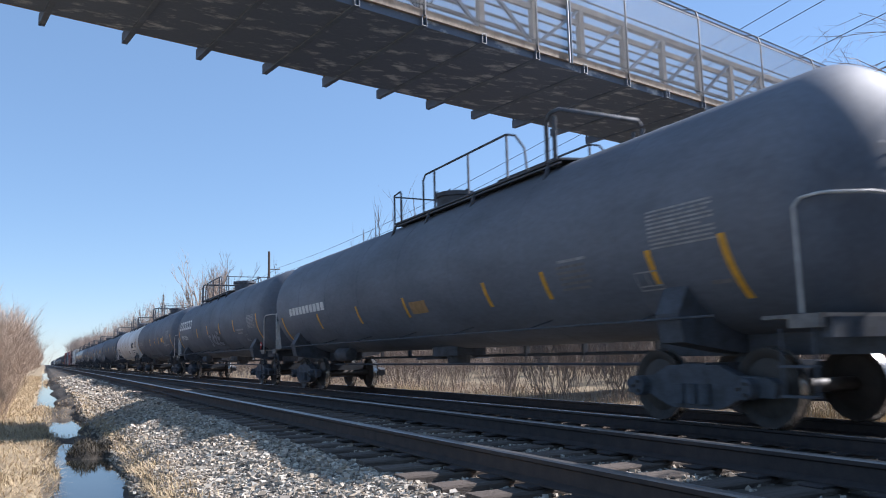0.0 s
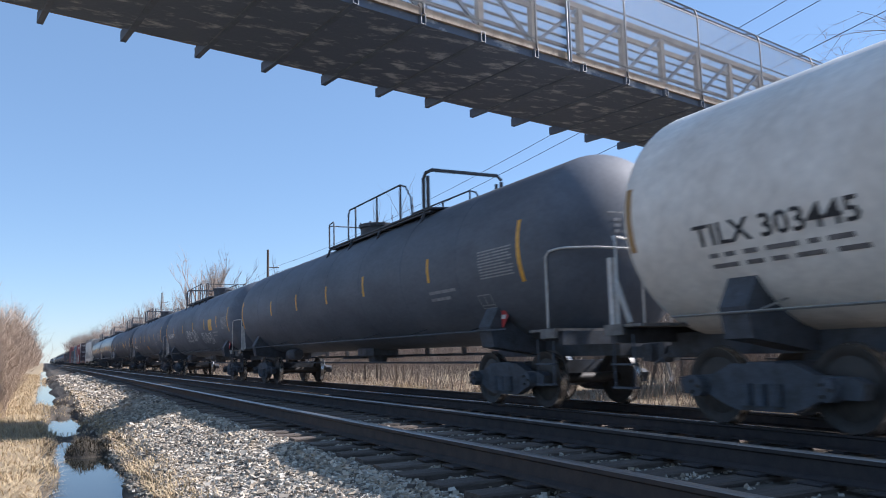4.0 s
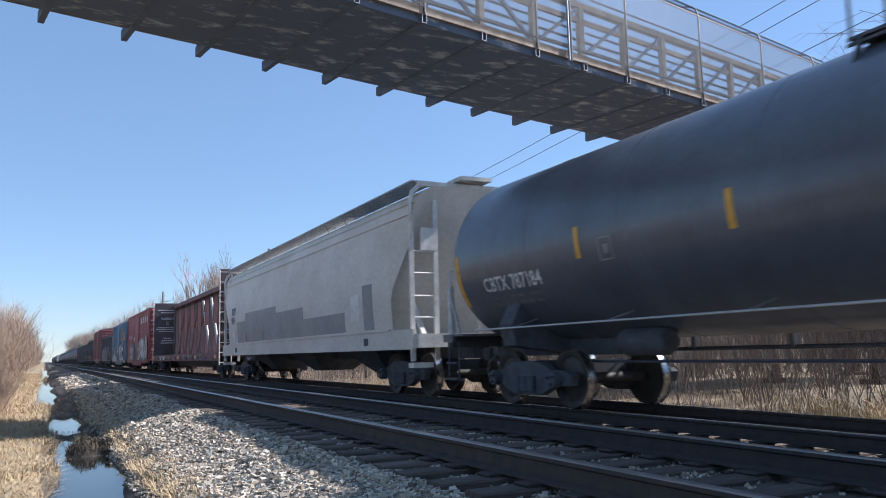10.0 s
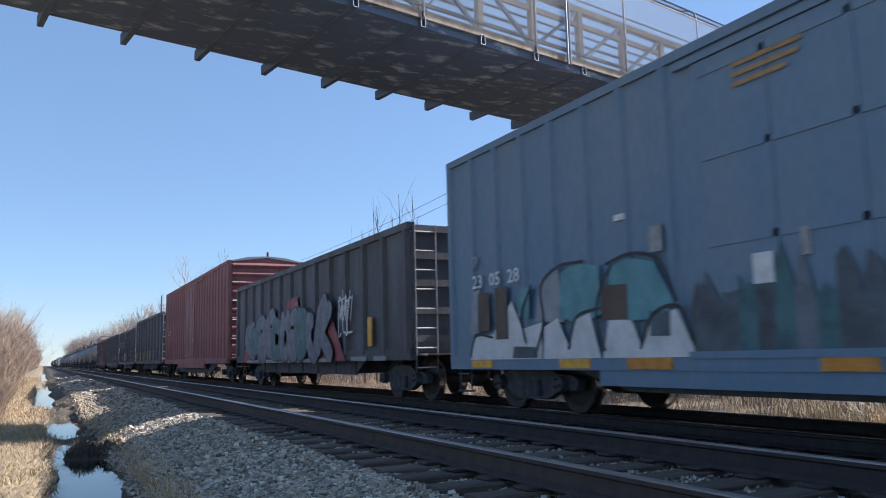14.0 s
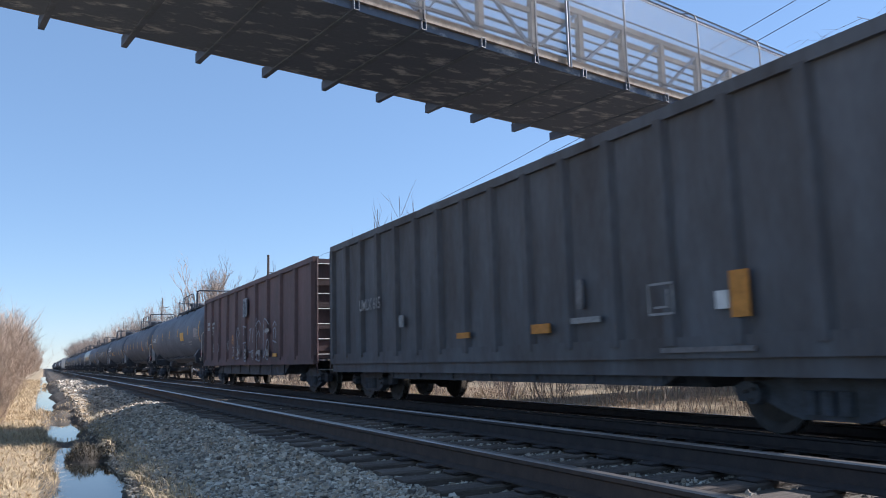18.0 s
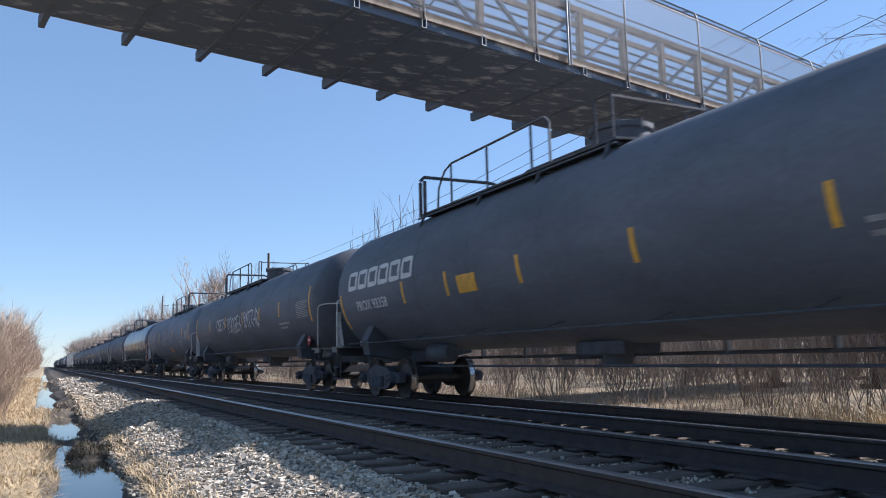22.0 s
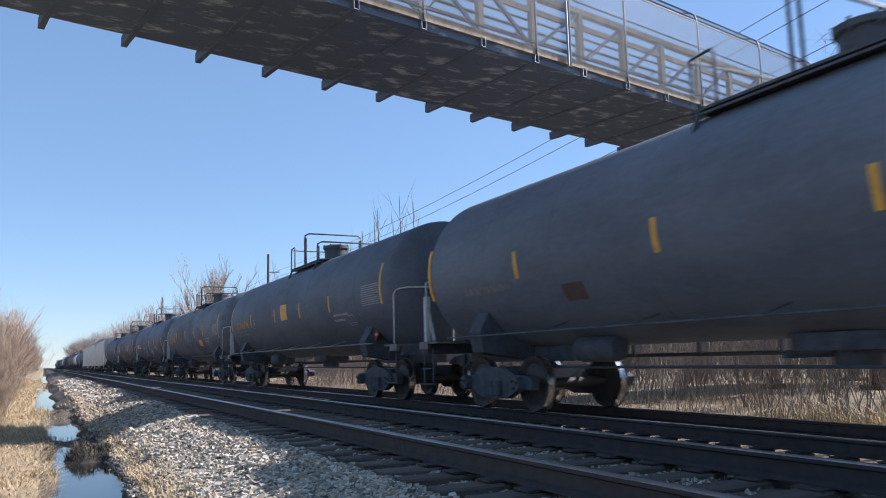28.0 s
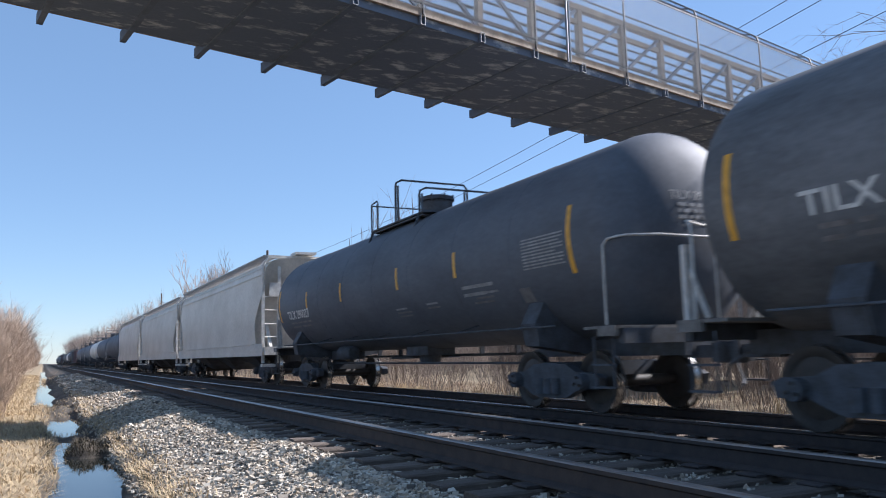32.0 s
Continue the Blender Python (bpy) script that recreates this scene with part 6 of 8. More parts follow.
TANKS = [
    (4.6, -16.4, dict(paint="tank_black")),
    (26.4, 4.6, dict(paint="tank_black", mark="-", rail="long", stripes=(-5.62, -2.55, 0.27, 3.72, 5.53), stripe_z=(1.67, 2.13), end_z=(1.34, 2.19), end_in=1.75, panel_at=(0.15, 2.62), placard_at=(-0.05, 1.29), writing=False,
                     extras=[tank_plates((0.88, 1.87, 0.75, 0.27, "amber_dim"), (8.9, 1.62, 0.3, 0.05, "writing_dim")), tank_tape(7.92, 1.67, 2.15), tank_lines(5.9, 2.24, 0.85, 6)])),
    (47.6, 26.4, dict(paint="tank_black", flip=True, stripes=(-3.38, -0.6, 2.17, 5.03), stripe_z=(2.02, 2.5), end_z=(1.58, 2.54), end_in=1.65, panel_at=(-0.15, 2.54), sign_at=(-0.75, 1.57), placard_at=(0.28, 1.37),
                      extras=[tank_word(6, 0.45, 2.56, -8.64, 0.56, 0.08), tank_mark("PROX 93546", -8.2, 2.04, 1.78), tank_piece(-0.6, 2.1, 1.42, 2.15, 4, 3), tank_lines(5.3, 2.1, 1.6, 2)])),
    (68.6, 47.6, dict(size=(1.6, 2.6), paint="tank_black", flip=True, mark="SRIX 34422", mark_mat="white_dim", mark_a=2.7, mark_z=2.18, mark_w=2.0, stripes=(-1.3, 1.34, 3.32, 5.67), stripe_z=(2.06, 2.5), end_z=(1.54, 2.52), end_in=1.6, panel_at=(-0.5, 2.78), sign_at=(0.03, 1.55), placard_at=(-0.15, 1.25), square=(4.95, 2.28, 0.72, 0.26),
                      extras=[tank_plates((6.35, 1.9, 0.6, 0.12, "white_dim"), (7.3, 1.92, 0.8, 0.07, "white_dim"), (6.5, 1.7, 0.5, 0.09, "writing_dim"))])),
    (89.9, 68.6, dict(bright_rail=True, paint="tank_grey", mark="TILX 303445", mark_mat="spray_black", panel="writing_dim", label="weathered grey-white railway tank car with dark patched panels", tape="amber_dim", end_z=(2.12, 2.95), end_in=1.25, placards=False, sign=False, writing=False, panel_at=(0.0, 2.63),
                      extras=[tank_plates((5.95, 2.34, 1.1, 0.42, "soot"), (7.09, 2.47, 0.82, 0.2, "soot"), (6.84, 2.23, 0.32, 0.22, "soot"), (7.68, 1.51, 0.85, 0.3, "soot"), (7.1, 1.92, 2.6, 0.06, "soot"), (6.3, 1.72, 0.8, 0.1, "writing_dim"), (2.48, 1.79, 0.5, 0.3, "brown_spray"))])),
    (112.2, 89.9, dict(paint="tank_black")),
    (132.9, 112.2, dict(paint="tank_black", mark="TILX 309443", mark_z=2.16, mark_w=2.05, flip=True, stripes=(-5.87, -2.7, 0.53, 3.69, 6.6), sign=False, extras=[tank_frame(-5.6, 2.33), tank_tag(-1.6, 1.8, 3.3, 0.55, 11, 9, pen=0.035), tank_tag(2.6, 1.6, 2.6, 0.5, 12, 7, pen=0.04), tank_plates((5.1, 2.44, 0.8, 0.5, "yellow"))])),
    (153.6, 132.9, dict(paint="tank_black", mark="SHQX 50367", mark_a=2.4, mark_z=1.85, mark_w=2.15, flip=True, stripes=(-6.57, -2.95, -0.16, 2.78, 5.56), panel="panel_pink", panel_at=(-0.15, 2.66), placard_at=(-1.1, 1.34), sign=False, extras=[tank_frame(-4.44, 1.99), tank_plates((0.91, 1.77, 0.7, 0.28, "amber"), (4.3, 1.95, 1.2, 0.07, "writing_dim"))])),
    (175.2, 153.6, dict(paint="tank_black", mark="TILX 308343", mark_a=2.6, mark_z=2.06, stripes=(-5.67, -2.71, 0.08, 2.97, 5.85), square=(3.93, 2.28, 0.55, 0.4), placard_at=(-0.85, 1.36), sign=False, extras=[tank_frame(-5.48, 2.15), tank_lines(6.15, 2.32, 1.0, 2)])),
    (195.6, 175.2, dict(bright_rail=True, paint="tank_gloss", mark="CBTX 784709", mark_a=1.95, mark_z=2.15, mark_w=2.55, stripes=(-5.42, -2.64, 0.34, 3.25, 6.05), stripe_z=(2.18, 2.63), end_z=(1.66, 2.6), square=(1.41, 2.49, 0.5, 0.4), sign=False, label="glossy black railway tank car reflecting the sky", extras=[tank_frame(-5.0, 2.23), tank_plates((7.03, 1.99, 0.42, 0.28, "white"))])),
    (216.0, 195.6, dict(bright_rail=True, paint="tank_gloss", mark="CBTX 787184", mark_a=2.1, mark_z=1.9, mark_w=1.75, stripes=(-5.3, -2.49, 0.4, 3.3, 6.1), stripe_z=(2.18, 2.63), end_z=(1.66, 2.62), end_in=1.3, square=(2.12, 2.53, 0.55, 0.36), sign=False, label="glossy black railway tank car reflecting the sky", extras=[tank_frame(-4.7, 2.25), tank_plates((5.57, 1.97, 0.55, 0.34, "white"), (7.0, 2.0, 0.7, 0.06, "white_dim"))])),
    (423.1, 402.2, dict(paint="tank_black", mark="TILX 309267", mark_a=1.6, mark_z=2.43, mark_w=2.0, stripes=(-6.47, -3.85, -0.76, 2.53, 6.0), stripe_z=(2.47, 2.92), end_in=1.15, sign=False, square=(4.0, 2.42, 1.15, 0.44), extras=[tank_lines(3.6, 2.05, 1.1, 2), tank_plates((8.2, 2.5, 0.9, 0.45, "panel_pink"))])),
    (444.5, 423.1, dict(paint="tank_black", mark="TILX 309594", mark_mat="white_dim", mark_z=2.12, stripes=(-5.92, -3.43, -0.72, 2.43, 5.5), stripe_z=(2.31, 2.76), end_in=1.28, sign=False, extras=[tank_plates((5.6, 2.2, 0.5, 0.3, "amber"))])),
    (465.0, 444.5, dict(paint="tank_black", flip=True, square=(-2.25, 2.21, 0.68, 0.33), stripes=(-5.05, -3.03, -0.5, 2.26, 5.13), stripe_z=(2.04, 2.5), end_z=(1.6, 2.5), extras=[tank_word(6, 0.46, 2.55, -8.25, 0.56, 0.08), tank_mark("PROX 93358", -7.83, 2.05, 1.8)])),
    (486.2, 465.0, dict(flip=True, paint="tank_black", mark="TILX 309165", mark_mat="writing_dim", mark_a=2.75, mark_z=2.14, mark_w=1.9, stripes=(-5.73, -2.34, 0.8, 3.45, 6.05), stripe_z=(2.31, 2.77), end_in=1.3, sign=False, extras=[tank_hand("osrtx", -4.1, 2.22, 1.75, 0.46, 0.042), tank_hand("pdogsx", -1.88, 2.06, 2.5, 0.6, 0.042), tank_hand("entzhk", 1.0, 2.14, 2.4, 0.62, 0.045)])),
    (506.4, 486.2, dict(paint="tank_black", mark="SHPX 224368", mark_a=2.45, mark_z=1.8, mark_w=2.6, mark_mat="white_dim", stripes=(-5.56, -2.7, 0.13, 3.0, 6.65), stripe_z=(2.36, 2.84), end_in=1.3, sign=False, extras=[tank_plates((1.55, 1.66, 0.72, 0.34, "amber"))])),
    (526.1, 506.4, dict(bright_rail=True, flip=True, paint="tank_gloss", mark="GBRX 703960", mark_a=1.4, mark_z=2.18, mark_w=2.8, square=(1.4, 2.43, 0.67, 0.36), stripes=(-5.47, -2.75, 0.03, 2.84, 5.65), stripe_z=(2.17, 2.62), end_z=(1.66, 2.6), sign=False, label="glossy black railway tank car with a white scribbled tag", extras=[tank_frame(-5.2, 2.3), tank_tag(1.9, 1.55, 2.2, 0.85, 41, 4, pen=0.03), tank_tag(-2.8, 1.75, 0.9, 0.4, 42, 3, "white_dim", 0.02), tank_line("LIQUEFIED PETROLEUM GAS", 4.96, 2.0), tank_lines(5.6, 1.92, 1.1, 1), tank_lines(0.0, 2.02, 0.5, 2), tank_lines(1.15, 2.12, 0.6, 3)])),
    (544.7, 526.1, dict(paint="tank_black", mark="SHPX 221384", mark_mat="white_dim")),
    (562.7, 544.7, dict(paint="tank_black", mark="")),
    (580.9, 562.8, dict(size=(1.5, 2.55), paint="tank_black", rail="short", end_in=1.15, stripes=(-4.78, -1.53, 1.4, 4.5), stripe_z=(2.14, 2.58), sign=False, extras=[tank_plates((-3.45, 1.8, 0.5, 0.28, "brown_spray"), (-5.8, 2.05, 1.6, 0.12, "writing_dim"))])),
    (599.4, 580.9, dict(size=(1.5, 2.55), bright_rail=True, paint="tank_black", mark="UTLX 667146", mark_a=2.16, mark_z=2.19, mark_mat="amber", rail="short", stripes=(-4.6, -1.3, 1.5, 4.22), stripe_z=(2.18, 2.61), end_z=(2.15, 3.08), square=(-0.2, 2.45, 0.7, 0.48), sign_at=(-0.8, 1.75), panel_at=(0.1, 2.65), label="black railway tank car with amber lettering", extras=[tank_frame(-4.1, 2.27)])),
    (617.8, 599.4, dict(size=(1.5, 2.55), paint="tank_dusty", mark="UTLX 645995", mark_a=2.3, mark_z=2.13, mark_w=2.3, mark_mat="amber", rail="short", square=(2.95, 1.9, 0.75, 0.34), stripes=(-4.17, -1.2, 1.64, 3.99), stripe_z=(2.22, 2.67), end_in=1.55, sign=False, label="dusty grey-black railway tank car with amber lettering")),
    (636.2, 617.8, dict(paint="tank_black", mark="ADMX 28755", mark_a=2.7, mark_z=2.2, mark_w=2.25, rail="short", stripes=(-1.9, 1.04, 3.98), stripe_z=(1.97, 2.64), end_z=(1.67, 2.65), end_in=1.6, panel="brown_spray", panel_at=(0.0, 2.45), sign=False, extras=[tank_plates((6.75, 2.2, 1.25, 0.46, "brown_spray")), tank_frame(4.5, 2.0), tank_piece(-3.25, -0.4, 1.5, 2.2, 4, 51, "tank_black", "spray_white"), tank_tag(1.3, 1.65, 1.2, 0.35, 52, 4, pen=0.035)])),
    (654.5, 636.2, dict(paint="tank_dusty", mark="TILX 294045", mark_a=2.4, mark_z=2.18, mark_w=2.2, rail="short", stripes=(-4.89, -1.87, 1.28, 4.4), square=(3.12, 2.4, 0.72, 0.45), end_z=(2.06, 3.04), end_in=1.5, panel="writing_dim", panel_at=(-0.1, 2.72), sign=False, extras=[tank_plates((-2.09, 1.77, 0.75, 0.32, "amber"), (0.33, 1.15, 0.9, 0.4, "amber")), tank_lines(4.6, 2.0, 0.9, 3)])),
    (672.9, 654.5, dict(paint="tank_black", mark="TILX 290027", rail="short", stripes=(-4.9, -2.02, 1.56, 4.21), end_in=1.45, sign=False, placards=False, panel_at=(0.05, 2.65), extras=[tank_lines(4.6, 1.95, 1.0, 3), tank_lines(2.7, 1.9, 0.65, 2), tank_lines(1.1, 1.88, 0.9, 3), tank_plates((6.33, 1.77, 0.3, 0.26, "writing_dim"))])),
]


def build_tanks():
    for back, front, kw in TANKS:
        L = round(back - front, 1)
        ex = list(kw.get("extras", ())) + [head_writing(kw.get("mark", "").replace("-", ""), "soot" if kw["paint"] == "tank_grey" else "white_dim")]
        kw = dict(kw, extras=ex)
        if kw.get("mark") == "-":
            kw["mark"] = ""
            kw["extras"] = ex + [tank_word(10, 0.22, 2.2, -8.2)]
        put_car(tank_car(L, **kw), (back + front) / 2)


build_tanks()


def red_box_paint(car, half, side, B, sill, H):
    word_bars(car, side, 2.9, 3.66, 4, 0.42, 0.34, 0.96, "white")
    part("reporting_mark", text_mesh("BKTY", side, -6.75, 2.65, 0.3, M["white"]), car)
    part("reporting_mark", text_mesh("157  378", side, -5.35, 2.65, 0.3, M["white"]), car)
    throw_up(car, side, -5.4, -1.8, 0.86, 2.0, 5, "silver", "spray_black", 61, second="spray_lilac", cloud="spray_teal")
    letters_o = [(0.5, 1.75), (0.7, 1.86), (1.5, 1.88), (2.0, 1.66), (2.26, 1.3), (2.1, 0.95), (1.5, 0.78), (0.95, 0.84), (0.7, 1.1)]
    paint_forms(car, side, "spray_smoke", 0.006, [[(p[0] * 1.06 - 0.09, p[1] * 1.05 - 0.06) for p in letters_o], [(1.5, 1.86), (1.72, 2.1), (1.75, 2.34), (2.28, 2.48), (2.62, 1.5), (2.3, 1.5), (2.1, 1.75)]])
    paint_forms(car, side, "silver", 0.011, [letters_o, [(1.58, 1.88), (1.82, 2.1), (1.85, 2.3), (2.22, 2.42), (2.52, 1.55), (2.35, 1.56), (2.1, 1.78)]])
    paint_forms(car, side, "spray_smoke", 0.015, [[(0.72, 1.6), (1.32, 1.62), (1.3, 1.12), (0.72, 1.1)], [(1.9, 1.9), (2.1, 2.12), (2.28, 1.75)]])
    paint_forms(car, side, "spray_sage", 0.019, [[(1.3, 1.6), (1.55, 1.66), (1.85, 1.5), (1.95, 1.32), (1.7, 1.16), (1.34, 1.2), (1.22, 1.4)], [(0.43, 2.0), (0.75, 2.16), (1.1, 2.2), (0.9, 1.92)], [(1.0, 2.2), (1.3, 2.3), (1.64, 2.05), (1.5, 1.95), (1.1, 1.96)]])
    part("spray_outline", stroke_mesh("spray_outline", side, [curve_through(q, 4) for q in ([(0.45, 1.8), (0.7, 1.93), (1.5, 1.94), (2.05, 1.7), (2.33, 1.3), (2.15, 0.9), (1.5, 0.72)], [(0.43, 2.0), (0.75, 2.18), (1.25, 2.3), (1.6, 2.1)], [(0.5, 1.74), (0.72, 1.08), (0.95, 0.82)])], 0.045, M["spray_black"], 0.023), car)
    throw_up(car, side, 2.5, 7.1, 0.9, 2.66, 4, "silver", "spray_smoke", 68, second="spray_white", weight=0.5, edge=0.06)
    throw_up(car, side, -0.5, 0.12, 1.4, 2.1, 2, "spray_lilac", "spray_black", 62, weight=0.4, edge=0.03)
    paint_forms(car, side, "spray_sage", 0.003, [[(0.35, 0.86), (7.3, 0.86), (7.4, 1.5), (6.9, 2.3), (5.8, 2.0), (4.2, 2.35), (2.8, 2.1), (1.6, 2.3), (0.4, 1.9), (0.2, 1.4)]])
    scribble(car, side, -5.2, 1.75, 2.6, 0.45, "spray_blue", 63, 4, 0.09)
    plates(car, side, [(-1.85, 2.6, 0.3, 0.3, "white"), (-2.0, 3.05, 0.07, 0.3, "white_dim"), (-6.65, 0.95, 0.36, 0.24, "yellow"), (-0.3, 1.9, 0.5, 0.4, "white_dim"), (3.3, 3.05, 1.3, 0.05, "white_dim"), (0.6, 3.05, 0.8, 0.04, "white_dim")])
    part("small_writing", bars_mesh("small_writing", side, -6.7, 1.7, (0.45, 0.3, 0.5, 0.4), 0.06, 0.07, M["white_dim"]), car)
    part("small_writing", bars_mesh("small_writing", side, -2.9, 2.8, (0.3, 0.25, 0.3), 0.04, 0.05, M["white_dim"]), car)


def blue_box_paint(car, half, side, B, sill, H):
    word_bars(car, side, 3.05, 3.7, 6, 0.3, 0.2, 0.1, "amber_dim")
    word_bars(car, side, 3.1, 2.74, 7, 0.3, 0.19, 0.085, "amber_dim")
    word_bars(car, side, 3.6, 3.22, 4, 0.3, 0.2, 0.12, "amber_dim")
    plates(car, side, [(6.15, 3.4, 0.4, 0.4, "yellow"), (6.15, 2.95, 0.4, 0.4, "yellow"), (6.9, 2.95, 0.4, 0.4, "yellow"), (-6.6, 0.77, 0.7, 0.12, "yellow"), (-2.48, 0.77, 0.8, 0.14, "amber"), (6.85, 0.76, 0.9, 0.16, "yellow"), (0.2, 0.76, 0.6, 0.14, "amber"), (3.2, 0.76, 0.7, 0.16, "yellow"), (-4.0, 0.77, 0.7, 0.13, "yellow"),
                       (6.9, 2.2, 0.45, 0.4, "white_dim"), (-0.68, 1.74, 0.26, 0.32, "white"), (-0.15, 1.95, 0.1, 0.28, "white_dim"), (-2.25, 2.27, 0.22, 0.32, "white_dim"), (-2.9, 2.64, 0.2, 0.08, "white")])
    part("door_writing", bars_mesh("door_writing", side, -0.9, 4.0, (0.9, 0.85, 0.7), 0.05, 0.06, M["amber_dim"]), car)
    part("reporting_mark", text_mesh("SP", side, -6.85, 2.4, 0.2, M["white_dim"]), car)
    part("reporting_mark", text_mesh("23  05  28", side, -6.85, 2.05, 0.22, M["white"], squeeze=1.2), car)
    # streaks of dark paint over the lower door, pale letters beside it
    rb = random.Random(8)
    for k in range(16):
        a = -1.75 + 0.235 * k
        paint_forms(car, side, rb.choice(("spray_smoke", "spray_smoke", "spray_dusk", "spray_teal_dark")), 0.002 + 0.0001 * k, [[(a, 0.82), (a + 0.27, 0.82), (a + 0.25, rb.uniform(1.35, 1.85)), (a + 0.12, rb.uniform(1.5, 2.05)), (a + 0.02, rb.uniform(1.3, 1.8))]])
    paint_forms(car, side, "spray_black", 0.003, [[(2.0, 2.3), (2.7, 2.6), (3.4, 2.55), (4.0, 2.8), (4.5, 2.4), (6.1, 2.2), (6.0, 0.82), (2.0, 0.82)]])
    paint_forms(car, side, "spray_white", 0.009, [[(1.4, 2.25), (2.3, 2.2), (2.15, 1.5), (2.1, 0.86), (1.9, 0.86)], [(2.35, 0.86), (2.3, 1.9), (2.5, 2.3), (3.0, 2.35), (2.7, 1.9), (2.65, 1.2), (2.9, 0.86)],
                [(2.9, 2.4), (3.6, 2.5), (3.5, 1.6), (3.55, 0.86), (3.0, 0.86), (3.15, 1.4)], [(3.6, 0.86), (3.65, 1.9), (3.9, 2.55), (4.25, 2.3), (4.2, 1.3), (4.3, 0.86)],
                [(4.4, 2.0), (5.0, 2.2), (5.9, 1.9), (5.6, 1.65), (5.0, 1.85), (4.5, 1.6)], [(4.5, 1.5), (5.2, 1.2), (5.9, 1.15), (5.8, 0.86), (4.6, 0.86)]])
    paint_forms(car, side, "spray_blue", 0.013, [[(2.5, 1.8), (2.62, 1.8), (2.75, 1.2), (2.55, 1.1)], [(3.75, 2.1), (3.9, 2.5), (4.1, 2.3), (3.9, 1.9)], [(3.0, 2.3), (3.3, 2.4), (3.2, 1.9)]])
    part("spray_outline", stroke_mesh("spray_outline", side, [[(2.4, 1.9), (2.7, 1.95), (2.65, 1.75)], [(4.0, 1.4), (4.3, 1.6), (4.1, 1.5), (4.3, 1.2)], [(4.5, 1.55), (5.2, 1.75), (5.9, 1.5)]], 0.05, M["spray_black"], 0.016), car)
    paint_forms(car, side, "spray_white", 0.004, [[(-7.0, 0.84), (-4.8, 0.84), (-4.75, 1.38), (-5.3, 1.3), (-5.6, 1.75), (-6.2, 1.25), (-6.8, 1.22)]])
    paint_forms(car, side, "spray_lilac", 0.005, [[(-4.95, 1.4), (-4.75, 2.0), (-4.3, 2.12), (-4.2, 1.35)], [(-7.0, 1.25), (-6.85, 2.0), (-6.6, 2.02), (-6.62, 1.3)]])
    paint_forms(car, side, "spray_teal", 0.007, [[(-4.3, 1.42), (-4.25, 2.05), (-3.9, 2.16), (-3.36, 2.06), (-3.36, 1.42), (-3.8, 1.3)], [(-3.05, 1.3), (-3.2, 2.0), (-2.8, 2.1), (-2.3, 2.0), (-2.0, 1.5), (-2.15, 1.3)], [(-5.45, 1.5), (-5.3, 1.95), (-5.05, 1.9), (-5.1, 1.45)]])
    paint_forms(car, side, "spray_white", 0.009, [[(-4.75, 0.84), (-4.7, 1.3), (-4.35, 1.42), (-4.1, 1.0), (-3.9, 1.38), (-3.6, 1.45), (-3.4, 0.84)], [(-3.35, 0.84), (-3.2, 1.35), (-2.75, 1.3), (-2.6, 0.98), (-2.4, 1.32), (-1.95, 1.4), (-1.72, 0.95), (-1.7, 0.84)]])
    paint_forms(car, side, "brown_spray", 0.012, [[(-6.68, 1.3), (-6.28, 1.32), (-6.28, 1.95), (-6.66, 1.94)], [(-6.09, 1.16), (-5.71, 1.16), (-5.71, 2.0), (-6.09, 2.0)], [(-3.34, 1.33), (-2.82, 1.32), (-2.8, 1.77), (-3.34, 1.79)]])
    paint_forms(car, side, "spray_smoke", 0.014, [[(-2.42, 1.1), (-2.08, 1.09), (-2.06, 1.38), (-2.42, 1.4)], [(-5.6, 0.86), (-4.9, 0.86), (-4.95, 1.02), (-5.55, 1.04)]])
    part("spray_outline", stroke_mesh("spray_outline", side, [curve_through(q, 4) for q in ([(-4.95, 0.9), (-4.7, 1.4), (-4.75, 1.9), (-4.3, 2.15), (-3.7, 2.16)], [(-4.1, 0.98), (-3.9, 1.4), (-3.4, 1.5)], [(-3.1, 2.05), (-3.45, 1.5), (-3.3, 0.95)], [(-2.6, 0.96), (-2.35, 1.36), (-1.9, 1.42), (-1.7, 1.0)], [(-3.2, 2.06), (-2.7, 2.14), (-2.2, 2.0), (-1.95, 1.5)], [(-6.95, 0.9), (-6.75, 1.25), (-6.2, 1.2)], [(-5.2, 1.1), (-5.3, 1.5), (-5.0, 1.95)])], 0.045, M["spray_black"], 0.018), car)
    scribble(car, side, 4.6, 2.3, 0.9, 0.5, "spray_white", 73, 3, 0.05)


def paint_forms(car, side, mat, off, outlines):
    """Flat angular shapes of sprayed paint, each its own piece."""
    for k, o in enumerate(outlines):
        part("spray_fill", blob_mesh("spray_fill", side, [o], M[mat], off + 0.0004 * k), car)


